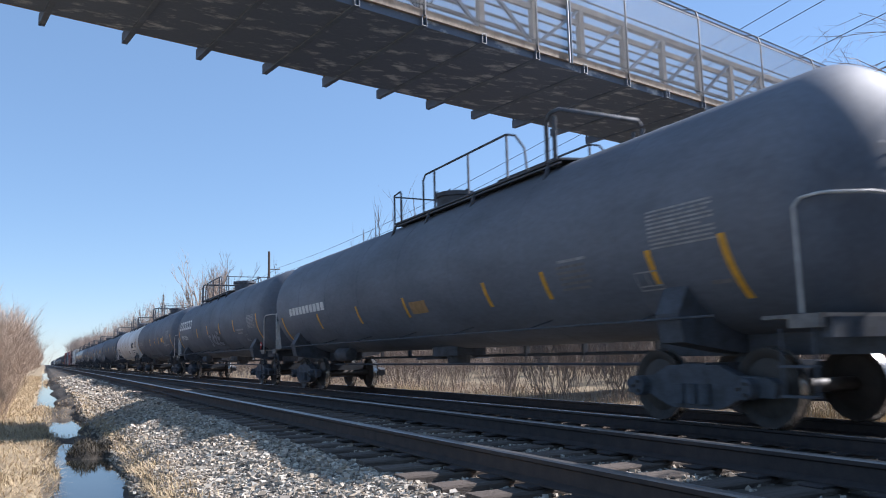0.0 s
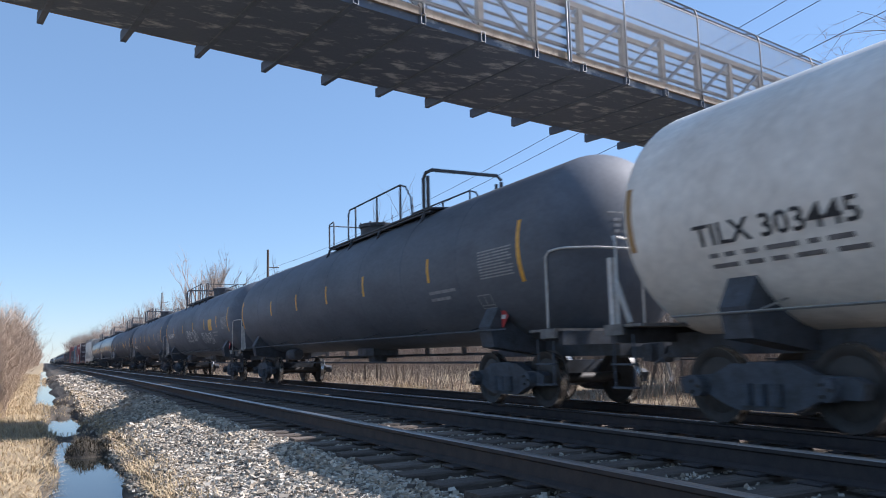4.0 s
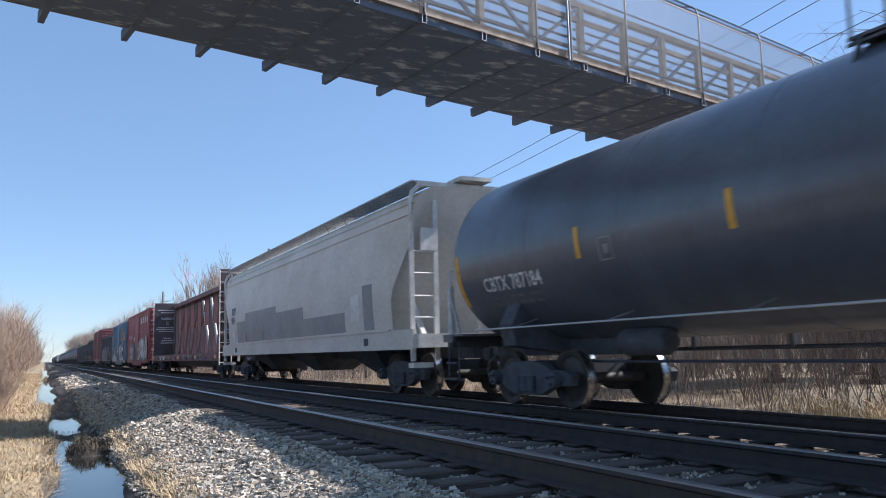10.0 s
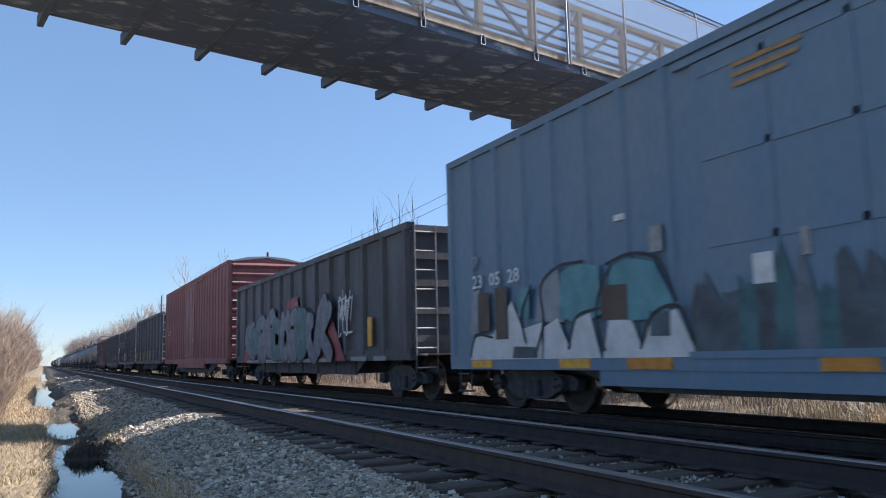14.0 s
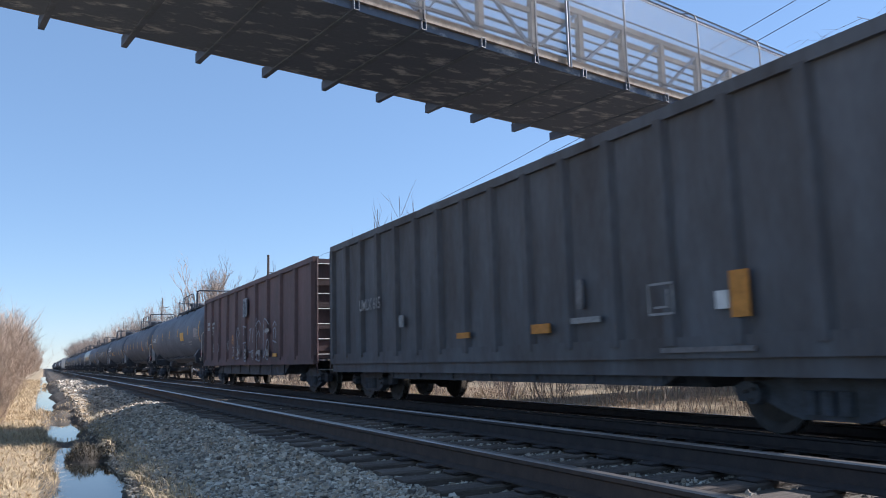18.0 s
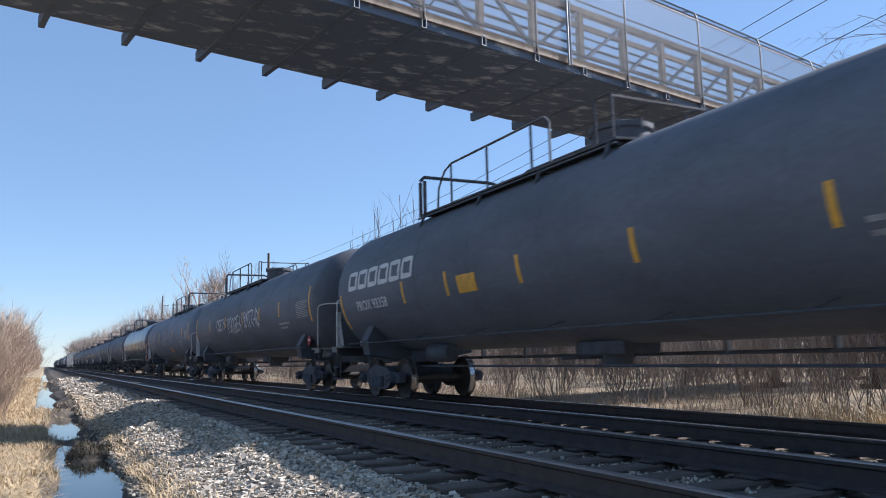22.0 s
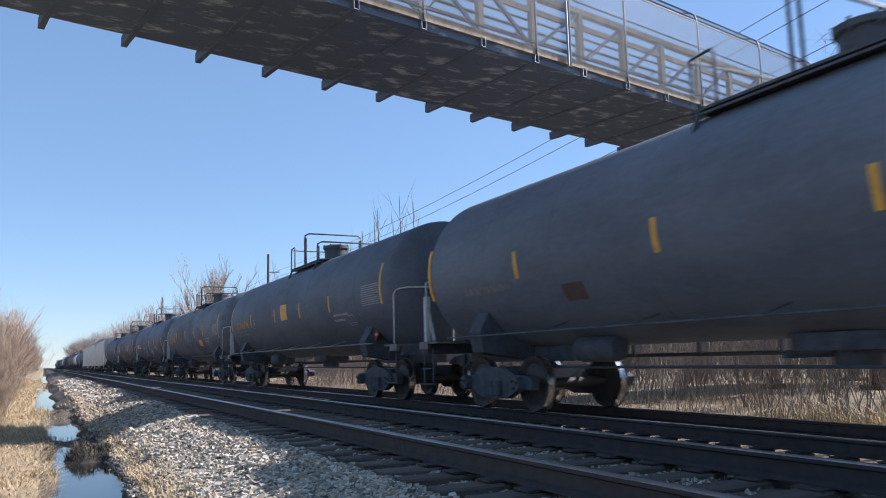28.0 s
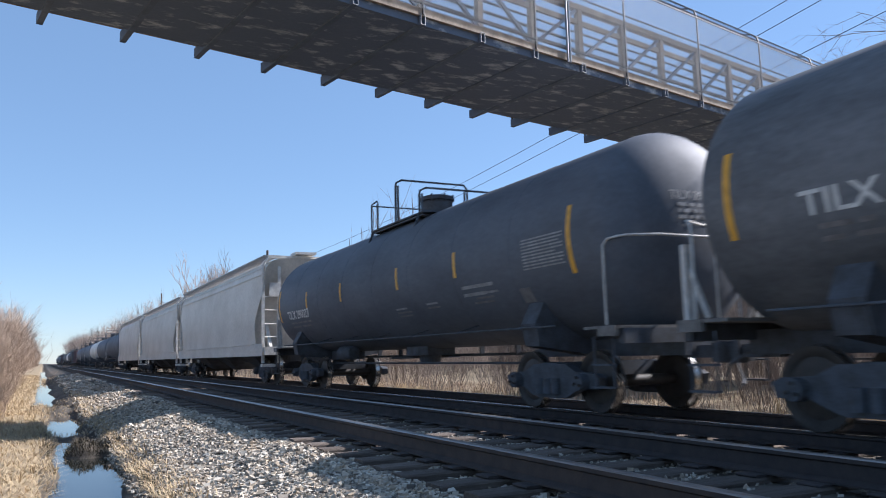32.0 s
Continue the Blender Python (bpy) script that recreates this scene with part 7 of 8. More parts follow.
def dark_gon_paint(car, half, side, B, sill, H):
    throw_up(car, side, -6.2, 3.2, 0.85, 2.45, 10, "spray_dusk", "spray_black", 81, second="spray_teal_dark", weight=0.5, edge=0.03)
    paint_forms(car, side, "spray_rose", 0.002, [[(-6.6, 0.85), (-5.6, 0.85), (-5.7, 1.9), (-6.3, 1.5)], [(2.3, 0.85), (4.3, 0.85), (3.9, 1.3), (3.2, 2.1), (2.9, 2.7), (2.5, 2.4)], [(-1.2, 2.3), (0.4, 2.3), (0.2, 2.75), (-0.7, 2.7)]])
    plates(car, side, [(-1.5, 0.88, 9.0, 0.1, "white_dim"), (5.93, 1.5, 0.25, 0.65, "yellow"), (5.2, 0.9, 1.0, 0.1, "white_dim"), (6.5, 0.9, 0.7, 0.1, "white_dim")])
    scribble(car, side, 3.8, 1.5, 1.0, 1.0, "spray_white", 82, 3, 0.05)
    scribble(car, side, 3.9, 1.9, 0.8, 0.6, "spray_white", 83, 2, 0.05)


def rust_gon_paint(car, half, side, B, sill, H):
    part("reporting_mark", bars_mesh("reporting_mark", side, -7.2, 2.75, (0.55, 0.55), 0.14, 0.08, M["white_dim"]), car)
    part("reporting_mark", bars_mesh("reporting_mark", side, -6.1, 2.7, (0.5, 0.4), 0.1, 0.08, M["white_dim"]), car)
    hollow = [
        [[(-1.25, 1.1), (-1.22, 1.9), (-0.97, 2.27), (-0.64, 2.0)], [(-1.05, 1.12), (-1.0, 1.8), (-0.86, 2.0), (-0.74, 1.85)], [(-1.2, 1.08), (-0.7, 1.12)], [(-0.95, 1.15), (-0.75, 1.6), (-0.7, 1.2)]],
        [[(-0.12, 2.28), (0.36, 2.22)], [(-0.06, 1.65), (0.32, 1.68)], [(0.08, 1.6), (0.1, 1.05), (0.38, 1.0)], [(0.3, 1.62), (0.36, 1.05)], [(0.0, 2.2), (0.02, 1.95)]],
        [[(1.12, 2.12), (0.86, 1.35), (1.46, 1.36)], [(0.88, 2.08), (1.2, 2.14)], [(1.52, 2.1), (1.36, 1.7), (1.48, 1.66)], [(1.3, 1.32), (1.44, 1.05), (1.5, 1.36)]],
        [[(1.82, 2.2), (2.3, 2.36), (2.57, 2.2)], [(1.95, 2.2), (2.06, 1.2), (1.88, 1.05)], [(2.12, 1.9), (2.32, 2.0), (2.5, 1.8)], [(1.92, 1.05), (2.48, 1.0), (2.5, 1.35), (2.2, 1.3)], [(1.9, 2.3), (1.95, 2.46)]],
        [[(2.94, 1.1), (2.98, 2.24), (3.2, 2.36), (3.62, 2.18)], [(3.1, 1.98), (3.4, 1.9), (3.66, 2.0)], [(3.02, 1.1), (3.36, 1.5)], [(3.28, 1.1), (3.56, 1.05), (3.62, 1.6), (3.38, 1.62), (3.3, 1.2)]],
        [[(4.16, 1.62), (4.6, 1.55)], [(4.2, 2.1), (4.4, 2.22), (4.6, 2.1)], [(4.25, 1.7), (4.3, 2.0), (4.55, 1.95), (4.5, 1.7)]],
    ]
    for lines in hollow:
        part("spray_tag", stroke_mesh("spray_tag", side, [curve_through(q, 4) for q in lines], 0.05, M["spray_lilac"], 0.011), car)
    for a, z, w, h in ((-0.95, 1.3, 0.26, 0.34), (0.22, 1.25, 0.22, 0.36), (1.4, 1.2, 0.16, 0.24), (2.15, 1.2, 0.4, 0.22), (3.45, 1.32, 0.26, 0.4), (3.4, 1.98, 0.3, 0.16)):
        throw_up(car, side, a - w / 2, a + w / 2, z - h / 2, z + h / 2, 1, "white_dim", "brown_spray", int(a * 100), weight=0.3, edge=0.02)
    plates(car, side, [(0.13, 2.95, 0.6, 0.66, "spray_lilac"), (4.35, 1.16, 0.45, 0.1, "yellow"), (-1.85, 1.15, 0.16, 0.08, "amber_dim")])
    scribble(car, side, -0.12, 2.68, 0.5, 0.55, "spray_smoke", 96, 2, 0.07)
    scribble(car, side, -2.05, 1.7, 0.34, 0.35, "amber", 98, 2, 0.03)
    for a, z, h, q in ((-6.1, 2.2, 0.46, 99), (-4.87, 1.42, 0.38, 100), (-2.93, 1.34, 0.44, 101), (-1.9, 1.25, 0.35, 102), (-5.9, 1.4, 0.3, 103)):
        scribble(car, side, a, z, 0.28, h, "white_dim", q, 1, 0.035)


def letters_gon_paint(car, half, side, B, sill, H):
    part("reporting_mark", text_mesh("RMLX", side, -6.0, 2.12, 0.22, M["white"]), car)
    part("reporting_mark", text_mesh("10686", side, -6.0, 1.82, 0.22, M["white"]), car)
    for k in range(5):
        scribble(car, side, -5.15 + 0.95 * k, 2.35, 0.6, 0.58, "white_dim", 191 + k, 1, 0.05)
    plates(car, side, [(0.0, 3.35, 0.42, 0.6, "writing_dim"), (-6.2, 2.15, 0.5, 0.45, "writing_dim"), (-0.5, 1.5, 1.4, 0.75, "amber_dim"), (0.62, 1.5, 0.2, 0.6, "spray_lilac")])
    for a, z, w, h, q in ((2.75, 1.05, 0.45, 0.8, 201), (3.66, 1.4, 0.4, 0.4, 202), (4.7, 1.1, 0.7, 0.98, 203), (5.8, 1.8, 0.22, 0.35, 204), (6.3, 1.4, 0.3, 0.6, 205), (-2.6, 1.2, 0.4, 0.5, 206), (1.5, 1.5, 0.3, 0.35, 207)):
        throw_up(car, side, a, a + w, z, z + h, 1, "white_dim", "spray_black", q, weight=0.14, edge=0.02)
    throw_up(car, side, -1.2, 0.3, 1.15, 1.85, 3, "spray_lilac", "brown_spray", 192, weight=0.3, edge=0.03)


def dark_gon_stripes(car, half, side, B, sill, H):
    part("reporting_mark", text_mesh("OREX", side, -5.97, 2.99, 0.24, M["white_dim"]), car)
    part("reporting_mark", text_mesh("10021", side, -5.95, 2.44, 0.17, M["white_dim"]), car)
    plates(car, side, [(a, 1.42, 0.1, 0.62, "yellow") for a in (-6.4, -3.88, -1.66, 0.4, 2.02)])
    part("painted_frame", stroke_mesh("painted_frame", side, [[(4.2, 1.3), (4.75, 1.3), (4.75, 1.66), (4.2, 1.66), (4.2, 1.3)], [(4.48, 1.3), (4.48, 1.66)]], 0.03, M["white_dim"]), car)
    scribble(car, side, 1.5, 1.3, 0.6, 0.6, "white_dim", 198, 2, 0.05)


def tub_paint(car, half, side, B, sill, H):
    part("reporting_mark", text_mesh("UMLX 615", side, -5.6, 2.05, 0.26, M["white_dim"]), car)
    plates(car, side, [(5.7, 1.53, 0.25, 0.5, "amber"), (5.45, 1.48, 0.18, 0.2, "white"), (-0.52, 1.31, 0.46, 0.1, "amber"), (1.91, 1.32, 0.48, 0.14, "amber"), (-3.2, 1.7, 0.2, 0.24, "white_dim"), (3.0, 1.39, 0.65, 0.08, "white_dim"), (5.15, 0.95, 1.4, 0.06, "writing_dim"), (2.9, 1.75, 0.14, 0.4, "writing_dim")])
    part("painted_frame", stroke_mesh("painted_frame", side, [[(4.3, 1.38), (4.71, 1.38), (4.71, 1.74), (4.3, 1.74), (4.3, 1.38)], [(4.4, 1.46), (4.62, 1.46), (4.62, 1.66)]], 0.03, M["white_dim"]), car)


def maroon_box_paint(car, half, side, B, sill, H):
    plates(car, side, [(1.0, 2.0, 0.2, 0.24, "white_dim")])
    part("reporting_mark", bars_mesh("reporting_mark", side, -7.6, 2.7, (0.9, 0.7), 0.08, 0.06, M["white_dim"]), car)


def hopper_paint(car, half, side, B, sill, H):
    part("reporting_mark", text_mesh("ROIX", side, -7.72, 2.54, 0.28, M["soot"], squeeze=0.72), car)
    part("reporting_mark", text_mesh("58314", side, -7.8, 2.2, 0.27, M["soot"], squeeze=0.76), car)
    for a0, a1, z1 in ((-6.85, -5.4, 2.24), (-5.4, -1.1, 2.52), (-1.1, 1.9, 2.3), (1.9, 5.4, 1.95), (6.7, 7.3, 2.5)):
        part("painted_patch", patch_mesh("painted_patch", side, a0, a1, 1.46, z1, M["hop_patch"], 0.007), car)
    for a0, a1, z0, z1 in ((5.9, 6.5, 1.7, 2.32), (-7.6, -7.2, 1.5, 1.86)):
        part("painted_patch", patch_mesh("painted_patch", side, a0, a1, z0, z1, M["hop_edge"], 0.011), car)
    for a in (-6.96, 6.9):
        part("sill_plate", patch_mesh("sill_plate", side, a - 0.12, a + 0.12, 1.1, 1.27, M["soot"], 0.08), car)
    for a in (-5.4, -2.85):
        part("stripe", patch_mesh("stripe", side, a - 0.06, a + 0.06, 1.5, 1.82, M["amber_dim"], 0.014), car)


GREY = "hop_grey"
put_car(hopper(20.2, GREY, "pale grey covered hopper car with patches of overpaint", [hopper_paint], H=4.64), 226.1)
put_car(centerbeam(24.9), 248.65)
put_car(boxcar(18.1, "box_red", 4.58, sill=0.8, label="dark red boxcar covered with silver spray-painted letters", plain=True, extras=[red_box_paint], ribs=9), 270.15)
put_car(boxcar(17.6, "box_blue", 4.45, sill=0.8, label="faded blue ribbed boxcar with white spray paint", extras=[blue_box_paint], ribs=10), 288.0)
put_car(gondola(17.5, "gon_black", 3.55, "sooty black gondola with coloured spray paint", extras=[dark_gon_paint], posts=14), 305.55)
put_car(boxcar(20.3, "box_maroon", 5.0, label="faded maroon high-cube boxcar with close vertical ribs", extras=[maroon_box_paint], ribs=14), 324.45)
put_car(gondola(16.4, "gon_black", 4.0, "tall sooty black gondola with yellow reflector strips", extras=[dark_gon_stripes], posts=10), 342.8)
put_car(gondola(16.0, "gon_black", 3.67, "black gondola covered with scratchy white graffiti", extras=[letters_gon_paint], posts=11), 359.0)
put_car(gondola(17.1, "gon_black", 3.74, "black tub gondola with close side posts", extras=[tub_paint], posts=16, tub=True), 375.55)
put_car(gondola(18.1, "gon_brown", 3.7, "rusty maroon gondola with white spray-painted letters", extras=[rust_gon_paint], posts=11), 393.15)
for k in range(3):
    put_car(hopper(19.5, GREY, H=4.6), 672.9 + 9.75 + 19.5 * k)


def build_far_train():
    s, rnd = 731.4, random.Random(4)
    base = tank_car(18.4, "tank_black", far=True, rail="short")
    put_car(base, s + 9.2)
    s += 18.4
    for k in range(22):
        if k in (5, 6, 12, 13, 14):
            L = 16.4
            c = gondola(L, "gon_brown" if k % 2 else "gon_black", 3.6, "far sooty gondola car of the train", posts=8)
        else:
            L = 18.4
            c = tank_car(L, "tank_grey" if k in (1, 9) else "tank_black", far=True, rail="short", label="far black railway tank car of the train")
        put_car(c, s + L / 2)
        s += L


build_far_train()

# ---- poles and wires ----
POLES = [(20.3, -2.9, 15.49), (20.3, 80.0, 11.72), (20.3, 162.4, 13.75), (20.3, 245.8, 13.6), (20.3, 329.0, 13.6), (20.3, 412.0, 13.6)]


def build_poles():
    for x, y, top in POLES:
        h = top + 0.7
        po = thing("utility_pole", "weathered wooden utility pole with a short side arm", "utility pole", "poles along the line", at=pose(x, y, -0.7))
        part("shaft", Shape().tube([(0, 0, -0.3), (0, 0, h)], 0.19, 10, 0.12).mesh("shaft", M["pole"], 60), po)
        part("side_arm", Shape().bar((0, 0, h - 1.85), (1.15, 0, h - 1.82), 0.09, 0.09).mesh("side_arm", M["pole"]), po)
        part("side_arm", Shape().bar((0, 0, h - 3.86), (1.15, 0, h - 3.83), 0.08, 0.08).mesh("side_arm", M["pole"]), po)
        for ax, az in ((1.09, h - 1.79), (1.09, h - 3.8)):
            part("insulator", kept("insul", lambda: Shape().lathe([(0, 0.03), (0.06, 0.05), (0.1, 0.03), (0.14, 0.045), (0.18, 0.02)], "z", 8).mesh("insulator", M["galv"])), po, (ax, 0, az))
    wires = tagged(new("overhead_wires"), "thin dark overhead wires between the poles", "wires", kind="structure")
    for dx, dz in ((1.09, -1.62), (1.09, -2.25), (1.09, -3.63)):
        for (ax, ay, az), (bx, by, bz) in zip(POLES, POLES[1:]):
            s = Shape()
            s.tube([(ax + dx, ay + (by - ay) * k / 16, az + dz + (bz - az) * k / 16 - 4 * 1.45 * (k / 16) * (1 - k / 16)) for k in range(17)], 0.013, 4)
            part("wire", s.mesh("wire", M["wire"]), wires)


build_poles()


# ---- plants ----
def grow(s, p, d, length, r, depth, rnd, spread=0.6, kids=(2, 4), shrink=0.68, up=0.15, sides=3):
    """One branch of a bare plant and all that grows from it."""
    q = p
    pts = [p]
    n = 3 if depth > 1 else 2
    for _ in range(n):
        d = (d + Vector((rnd.uniform(-1, 1), rnd.uniform(-1, 1), rnd.uniform(-0.6, 1))) * 0.16 + Vector((0, 0, up * 0.3))).normalized()
        q = q + d * (length / n)
        pts.append(q)
    if depth < 2:
        # a pointed twig
        u = d.orthogonal().normalized() * r * 1.2
        v = d.cross(u)
        k = len(s.v)
        s.v += [tuple(pts[0] + u), tuple(pts[0] - u * 0.5 + v * 0.87), tuple(pts[0] - u * 0.5 - v * 0.87), tuple(pts[-1])]
        s.f += [(k, k + 1, k + 3), (k + 1, k + 2, k + 3), (k + 2, k, k + 3)]
    else:
        s.tube(pts, r, sides if depth < 3 else 4, r * 0.6)
    if depth == 0:
        return
    for _ in range(rnd.randint(*kids)):
        k = rnd.uniform(0.35, 1.0)
        i = min(n - 1, int(k * n))
        o = pts[i].lerp(pts[i + 1], k * n - i if k < 1 else 1)
        e = (d + Vector((rnd.uniform(-1, 1), rnd.uniform(-1, 1), rnd.uniform(-0.5, 0.9))) * spread).normalized()
        grow(s, o, e, length * shrink * rnd.uniform(0.7, 1.15), max(0.0035, r * 0.55), depth - 1, rnd, spread, kids, shrink, up, sides)


def bush_mesh(seed, h, mat, stems=7, twig=0.012):
    rnd = random.Random(seed)
    s = Shape()
    for _ in range(stems):
        d = Vector((rnd.uniform(-0.5, 0.5), rnd.uniform(-0.5, 0.5), 1)).normalized()
        grow(s, Vector((rnd.uniform(-0.3, 0.3), rnd.uniform(-0.3, 0.3), -0.1)), d, h * rnd.uniform(0.4, 0.6), twig, 3, rnd, 0.75, (3, 4), 0.7, 0.35)
    me = bpy.data.meshes.new("bush")
    me.from_pydata(s.v, [], s.f)
    me.materials.append(M[mat])
    return me


def tree_meshes(seed, h, mat="twig_grey", up=0.25, thin=0.008):
    rnd = random.Random(seed)
    trunk, crown = Shape(), Shape()
    trunk.tube([(0, 0, -0.3), (0.05, 0.02, h * 0.2), (-0.05, 0.08, h * 0.42)], h * 0.017, 8, h * 0.011)
    for k in range(9):
        z = h * (0.2 + 0.25 * k / 8)
        q = rnd.uniform(0, 6.28)
        d = Vector((math.cos(q) * 0.6, math.sin(q) * 0.6, 0.9)).normalized()
        grow(crown, Vector((0, 0, z)), d, h * rnd.uniform(0.24, 0.34), h * thin, 4, rnd, 0.65 if up > 0 else 0.9, (2, 4) if up > 0 else (3, 4), 0.66, up)
    a = trunk.mesh("trunk", M["bark"], 60)
    b = bpy.data.meshes.new("crown")
    b.from_pydata(crown.v, [], crown.f)
    b.materials.append(M[mat])
    return a, b


def joined_brush(name, label, places, src, mat, share=1.0, fat=1.0):
    """Many bushes as one mesh. places: x, y, scale, turn."""
    v, f, k = [], [], 0
    rnd = random.Random(len(places))
    for x, y, sc, a in places:
        pts, faces = src[rnd.randrange(len(src))]
        m = int(len(pts) * share)
        rot = np.array([[math.cos(a), -math.sin(a), 0], [math.sin(a), math.cos(a), 0], [0, 0, 1]])
        v.append(pts[:m] @ rot.T * sc + np.array([x, y, lerp_table(x, SECTION) - 0.1]))
        f += [tuple(q + k for q in p) for p in faces if max(p) < m]
        k += m
    me = bpy.data.meshes.new(name)
    me.from_pydata(np.concatenate(v).tolist(), [], f)
    me.materials.append(M[mat])
    return tagged(new(name, me), label, "brush", kind="stuff")


def build_plants():
    rnd = random.Random(17)
    bushes = [bush_mesh(40 + k, 3.2, "twig", 13, 0.009) for k in range(4)]
    fat = [bush_mesh(60 + k, 3.4, "twig", 6, 0.03) for k in range(3)]
    dark = [bush_mesh(80 + k, 3.4, "twig_grey", 9, 0.011) for k in range(3)]
    thick = [(np.array([v.co for v in b.vertices]), [tuple(p.vertices) for p in b.polygons]) for b in fat]
    mid = [(np.array([v.co for v in b.vertices]), [tuple(p.vertices) for p in b.polygons]) for b in [bush_mesh(90 + k, 3.0, "twig_dark", 12, 0.008) for k in range(3)]]
    fine = [(np.array([v.co for v in b.vertices]), [tuple(p.vertices) for p in b.polygons]) for b in dark]
    # brush along the ditch's left bank
    for k in range(150):
        y = 18.5 + 75 * (k / 150) ** 1.35 + rnd.uniform(-0.6, 0.6)
        x = -2.0 - y * 0.008 - 2.6 * rnd.random() ** 1.4
        sc = rnd.uniform(0.4, 0.95) + y * 0.006
        ob = new("bush", bushes[rnd.randrange(4)])
        ob.matrix_basis = pose(x, y, ground_z(x, y), 0, 0, rnd.uniform(0, 360)) @ Matrix.Scale(sc, 4)
        tagged(ob, "bare reddish-brown bush on the ditch bank", "bush", "bushes along the ditch")
    for k in range(34):
        y = 18.5 + 16 * (k / 34)
        x = -0.75 - 0.035 * (y - 18) - 0.5 * rnd.random()
        ob = new("bush", bushes[rnd.randrange(4)])
        ob.matrix_basis = pose(x, y, ground_z(x, y), 0, 0, rnd.uniform(0, 360)) @ Matrix.Scale(rnd.uniform(0.3, 0.62) + (y - 18) * 0.012, 4)
        tagged(ob, "low bare tan bush among straw on the bank", "bush", "bushes along the ditch")
    places = []
    for _ in range(280):
        y = 60 + 420 * rnd.random() ** 1.5
        places.append((-2.6 - 6 * rnd.random() ** 1.5, y, rnd.uniform(1.3, 1.9) + y * 0.0006, rnd.uniform(0, 6.28)))
    joined_brush("far_brush", "hazy bare brown brush along the line", places, thick, "twig", 0.8)
    places = []
    for _ in range(250):
        y = 110 + 480 * rnd.random() ** 1.3
        places.append((15.5 + 16 * rnd.random() ** 1.4, y, rnd.uniform(2.0, 2.9) + y * 0.0038, rnd.uniform(0, 6.28)))
    joined_brush("far_woods", "hazy bare brown winter woods in the distance", places, thick, "twig_grey", 0.8)
    places = []
    for _ in range(560):
        y = -6 + 130 * rnd.random() ** 1.25
        places.append((12.6 + 13 * rnd.random() ** 1.3, y, rnd.uniform(0.75, 1.35), rnd.uniform(0, 6.28)))
    joined_brush("brush_behind_tracks", "dense grey-brown thicket beyond the tracks", places, mid, "twig_dark", 0.8)
    places = []
    for _ in range(300):
        places.append((27 + 34 * rnd.random(), 2 + 110 * rnd.random(), rnd.uniform(1.7, 2.6), rnd.uniform(0, 6.28)))
    joined_brush("woods_behind_tracks", "hazy grey-brown winter woods beyond the thicket", places, thick, "twig_grey", 0.8)
    # bare trees behind the train
    ta, tb, td = tree_meshes(3, 12), tree_meshes(8, 9), tree_meshes(5, 13, up=-0.5, thin=0.0028)
    for x, y, kind, sc in ((16, 56.5, tb, 0.95), (19, 107, ta, 1.2), (22, 112, ta, 1.25), (20, 118, tb, 1.6), (21, 104, tb, 1.5), (24, 125, ta, 1.1), (20.7, 9.5, td, 1.02), (23, 150, tb, 1.6), (19, 175, ta, 1.15), (26, 96, tb, 1.3)):
        t = thing("tree", "bare leafless tree behind the train", "tree", "bare trees", at=pose(x, y, -0.7, 0, 0, rnd.uniform(0, 360)) @ Matrix.Scale(sc, 4))
        part("trunk", kind[0], t)
        part("crown", kind[1], t)
    for x, y, h in ((16.0, 41.5, 8.6), (16.2, 40.2, 9.4), (16.0, 39.2, 9.6), (16.4, 38.0, 8.8), (16.0, 36.2, 9.7), (16.3, 35.2, 9.2), (15.8, 43.0, 8.2)):
        rs = random.Random(int(y * 10))
        tk, cr = Shape(), Shape()
        tk.tube([(0, 0, -0.2), (0.1, 0.1, h * 0.5), (0.0, 0.2, h)], 0.06, 6, 0.012)
        for k in range(12):
            z = h * (0.35 + 0.05 * k)
            grow(cr, Vector((0.08, 0.12, z)), Vector((rs.uniform(-0.6, 0.6), rs.uniform(-0.6, 0.6), 1)).normalized(), h * 0.16, 0.014, 1, rs, 0.5, (1, 2), 0.6, 0.4)
        t = thing("sapling", "slender bare sapling with upright twigs", "sapling", "bare saplings", at=pose(x, y, -0.7))
        part("trunk", tk.mesh("trunk", M["bark"], 60), t)
        tagged(part("twigs", cr.mesh("twigs", M["twig_grey"]), t), kind="stuff")


build_plants()


def grass(name, label, spots, rnd, mat):
    s = Shape()
    for x, y, h, lean in spots:
        z = ground_z(x, y)
        a = rnd.uniform(0, 6.28)
        dx, dy = math.cos(a) * lean, math.sin(a) * lean
        w = 0.004 + 0.004 * h
        px, py = -math.sin(a) * w, math.cos(a) * w
        k = len(s.v)
        s.v += [(x - px, y - py, z - 0.02), (x + px, y + py, z - 0.02), (x + dx * 0.35 - px, y + dy * 0.35 - py, z + h * 0.65), (x + dx * 0.35 + px, y + dy * 0.35 + py, z + h * 0.65), (x + dx, y + dy, z + h * rnd.uniform(0.7, 1.0))]
        s.f += [(k, k + 1, k + 3, k + 2), (k + 2, k + 3, k + 4)]
    me = bpy.data.meshes.new(name)
    me.from_pydata(s.v, [], s.f)
    me.materials.append(M[mat])
    return tagged(new(name, me), label, "grass", kind="stuff")


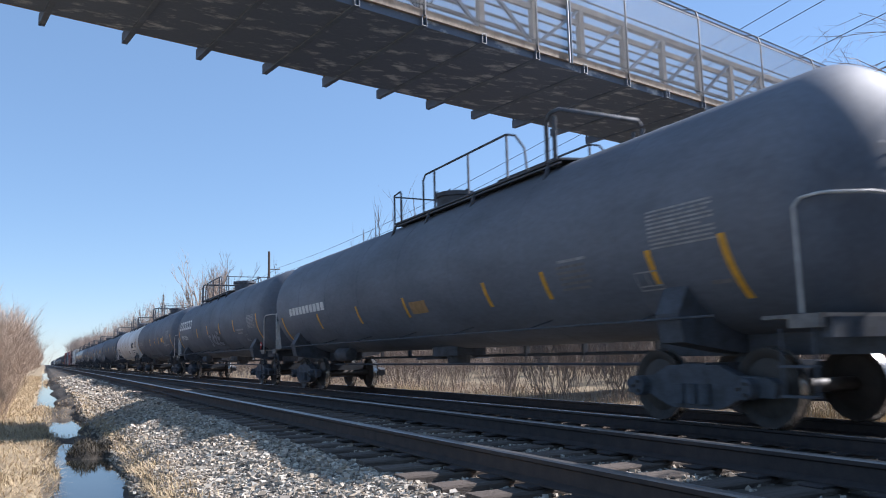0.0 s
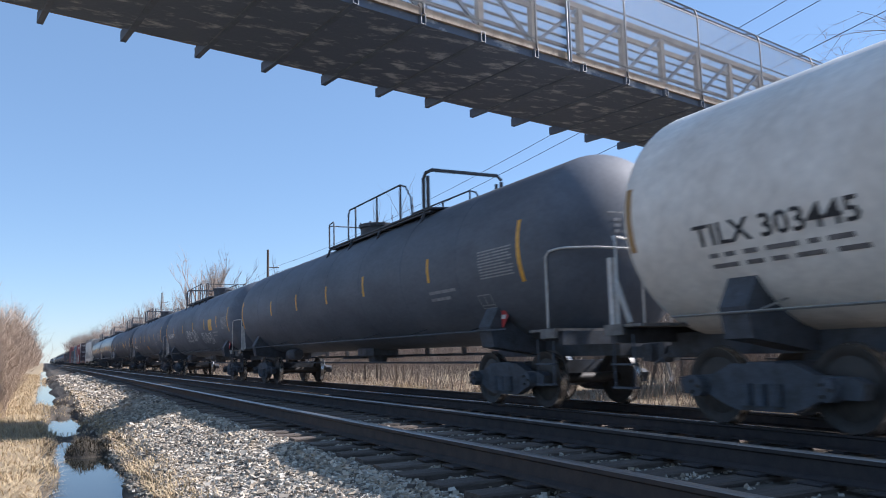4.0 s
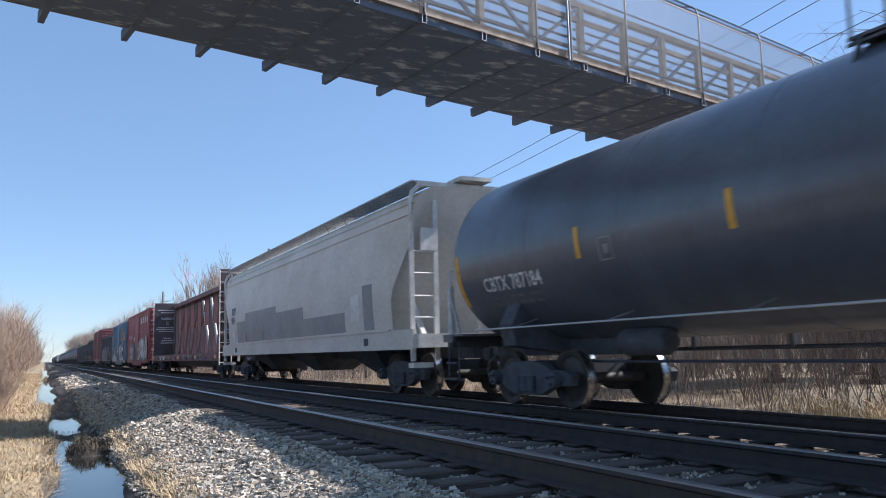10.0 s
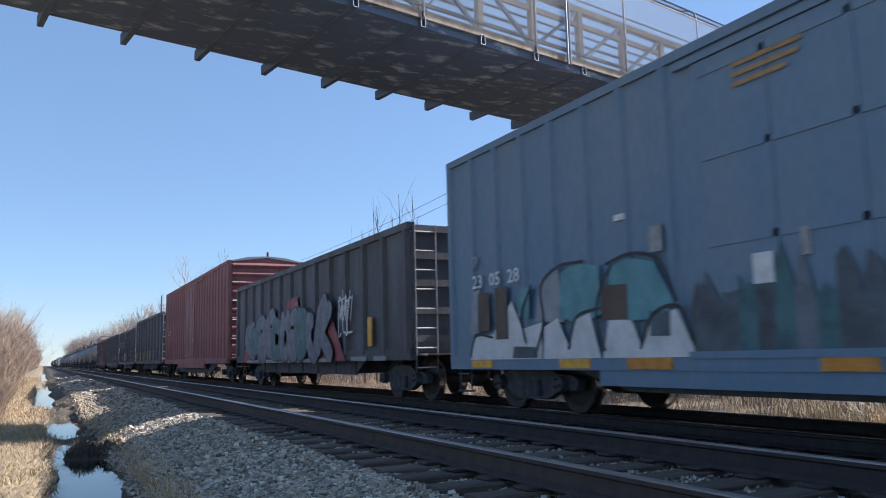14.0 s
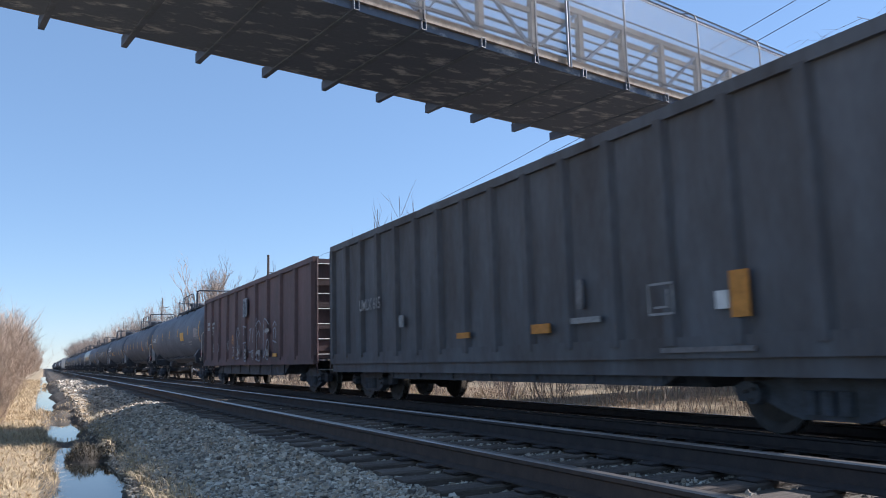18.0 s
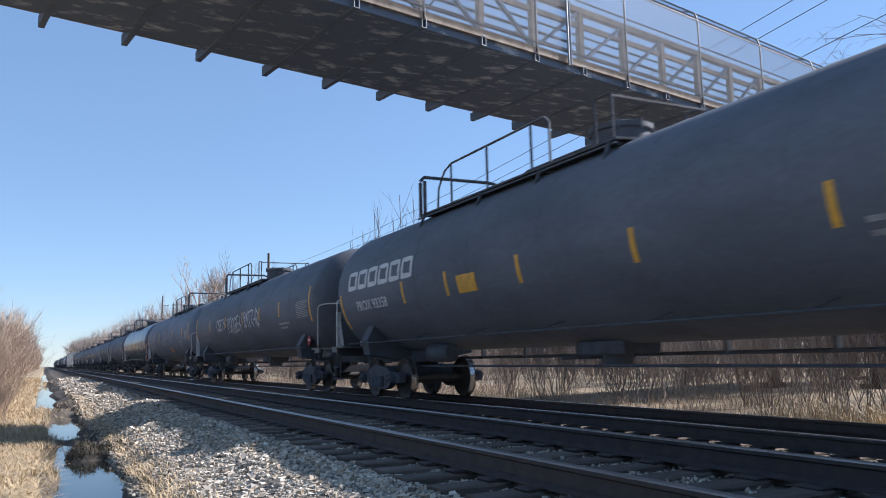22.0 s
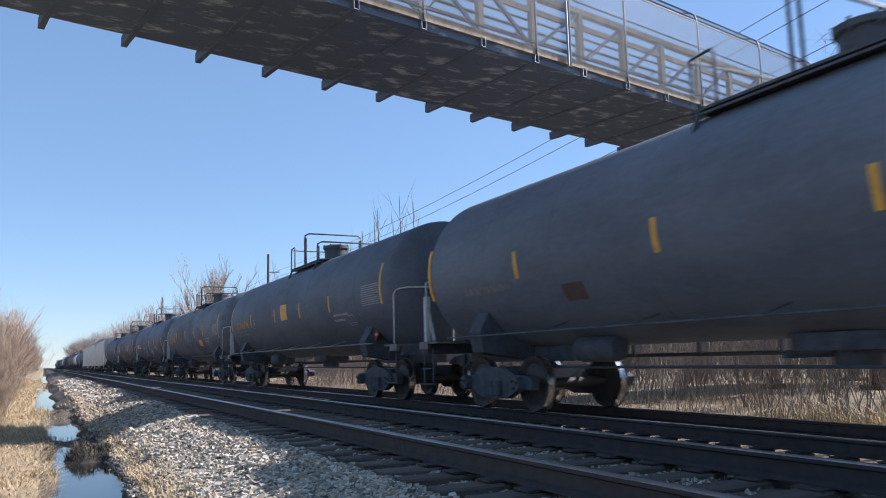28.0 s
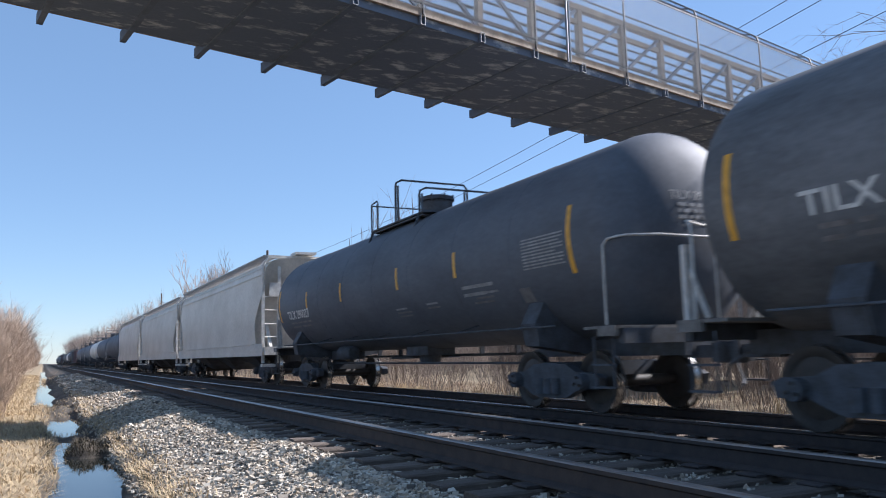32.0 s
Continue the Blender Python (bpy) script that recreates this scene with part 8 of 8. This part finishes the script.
def build_grass():
    rnd = random.Random(23)
    spots = []
    for _ in range(52000):
        y = 4.5 + 80 * rnd.random() ** 1.9
        x = 0.2 - 3.2 * rnd.random() ** 1.2
        if ground_z(x, y) < -0.67:
            continue
        h = rnd.uniform(0.015, 0.06) + 0.004 * y * rnd.random() + 0.2 * max(0.0, fbm(x, y, 0.9)) ** 2
        spots.append((x, y, h, rnd.uniform(0.1, 0.32)))
    for c, hh, up, bx, bw in BARS[1:]:
        for _ in range(500):
            x, y = rnd.uniform(-0.2, 1.1), c + rnd.uniform(-hh, hh) * 1.3
            if ground_z(x, y) > -0.68:
                spots.append((x, y, rnd.uniform(0.02, 0.1), rnd.uniform(0.05, 0.2)))
    for _ in range(9000):
        y = 5 + 41 * rnd.random() ** 1.3
        x = 0.98 + abs(rnd.gauss(0, 0.14 + 0.002 * y))
        spots.append((x, y, rnd.uniform(0.02, 0.13), rnd.uniform(0.06, 0.26)))
    for _ in range(7000):
        x, y = -0.2 - 3.0 * rnd.random(), -10 + 14.5 * rnd.random()
        spots.append((x, y, rnd.uniform(0.03, 0.08), rnd.uniform(0.1, 0.32)))
    tuft = []
    while len(tuft) < 1500:
        x, y = rnd.uniform(0.1, 1.15), rnd.uniform(12.7, 14.4)
        if ground_z(x, y) > -0.66:
            tuft.append((x, y, rnd.uniform(0.02, 0.11), rnd.uniform(0.05, 0.2)))
    grass("mound_grass", "dark matted wet grass on a mound in the ditch", tuft, rnd, "twig_wet")
    grass("dry_grass", "matted dry straw-coloured grass on the ditch bank", spots, rnd, "straw")
    spots = []
    tufts = [(10.7 + 1.8 * rnd.random() ** 1.3, 5 + 13 * rnd.random() ** 1.2, rnd.uniform(0.2, 0.75)) for _ in range(120)] + [(11.2 + 2 * rnd.random(), 16 + 16 * rnd.random(), rnd.uniform(0.2, 0.5)) for _ in range(50)]
    tufts = [q for q in tufts if fbm(q[0] * 0.6 + 5, q[1], 0.33) > 0.02]
    for tx, ty, th in tufts:
        for _ in range(60):
            spots.append((tx + rnd.gauss(0, 0.16), ty + rnd.gauss(0, 0.22), th * rnd.uniform(0.4, 1.0), rnd.uniform(0.1, 0.75) * th))
    low = []
    for _ in range(26000):
        x, y = 10.3 + 7 * rnd.random() ** 1.5, -4 + 62 * rnd.random() ** 1.2
        low.append((x, y, rnd.uniform(0.05, 0.26) + 0.2 * max(0.0, fbm(x, y, 0.7)), rnd.uniform(0.1, 0.3)))
    grass("verge_grass", "low matted brown grass beyond the tracks", low, rnd, "twig")
    grass("tall_dry_grass", "tall dry pale grass beyond the tracks", spots, rnd, "straw")


build_grass()


# ---- movement ----
def motions():
    for car, s in TRAIN:
        walk(car, [(t, pose(FAR_X, s - SPEED * t, FAR_Z)) for t in (0, 8, 16, 24, 32)])
    # the wheels roll with the train; alike wheelsets share one turning
    for a, sets in WHEELSETS.items():
        first = sets[0]
        turn = math.degrees(SPEED / FPS / 0.457)
        walk(first, [(k / FPS, pose(0, a * 0.89, 0.457, turn * k, 0, 0)) for k in range(32 * FPS + 1)])
        for w in sets[1:]:
            w.rotation_mode = "QUATERNION"
            d = w.animation_data_create()
            d.action = first.animation_data.action
            d.action_slot = first.animation_data.action_slot


motions()
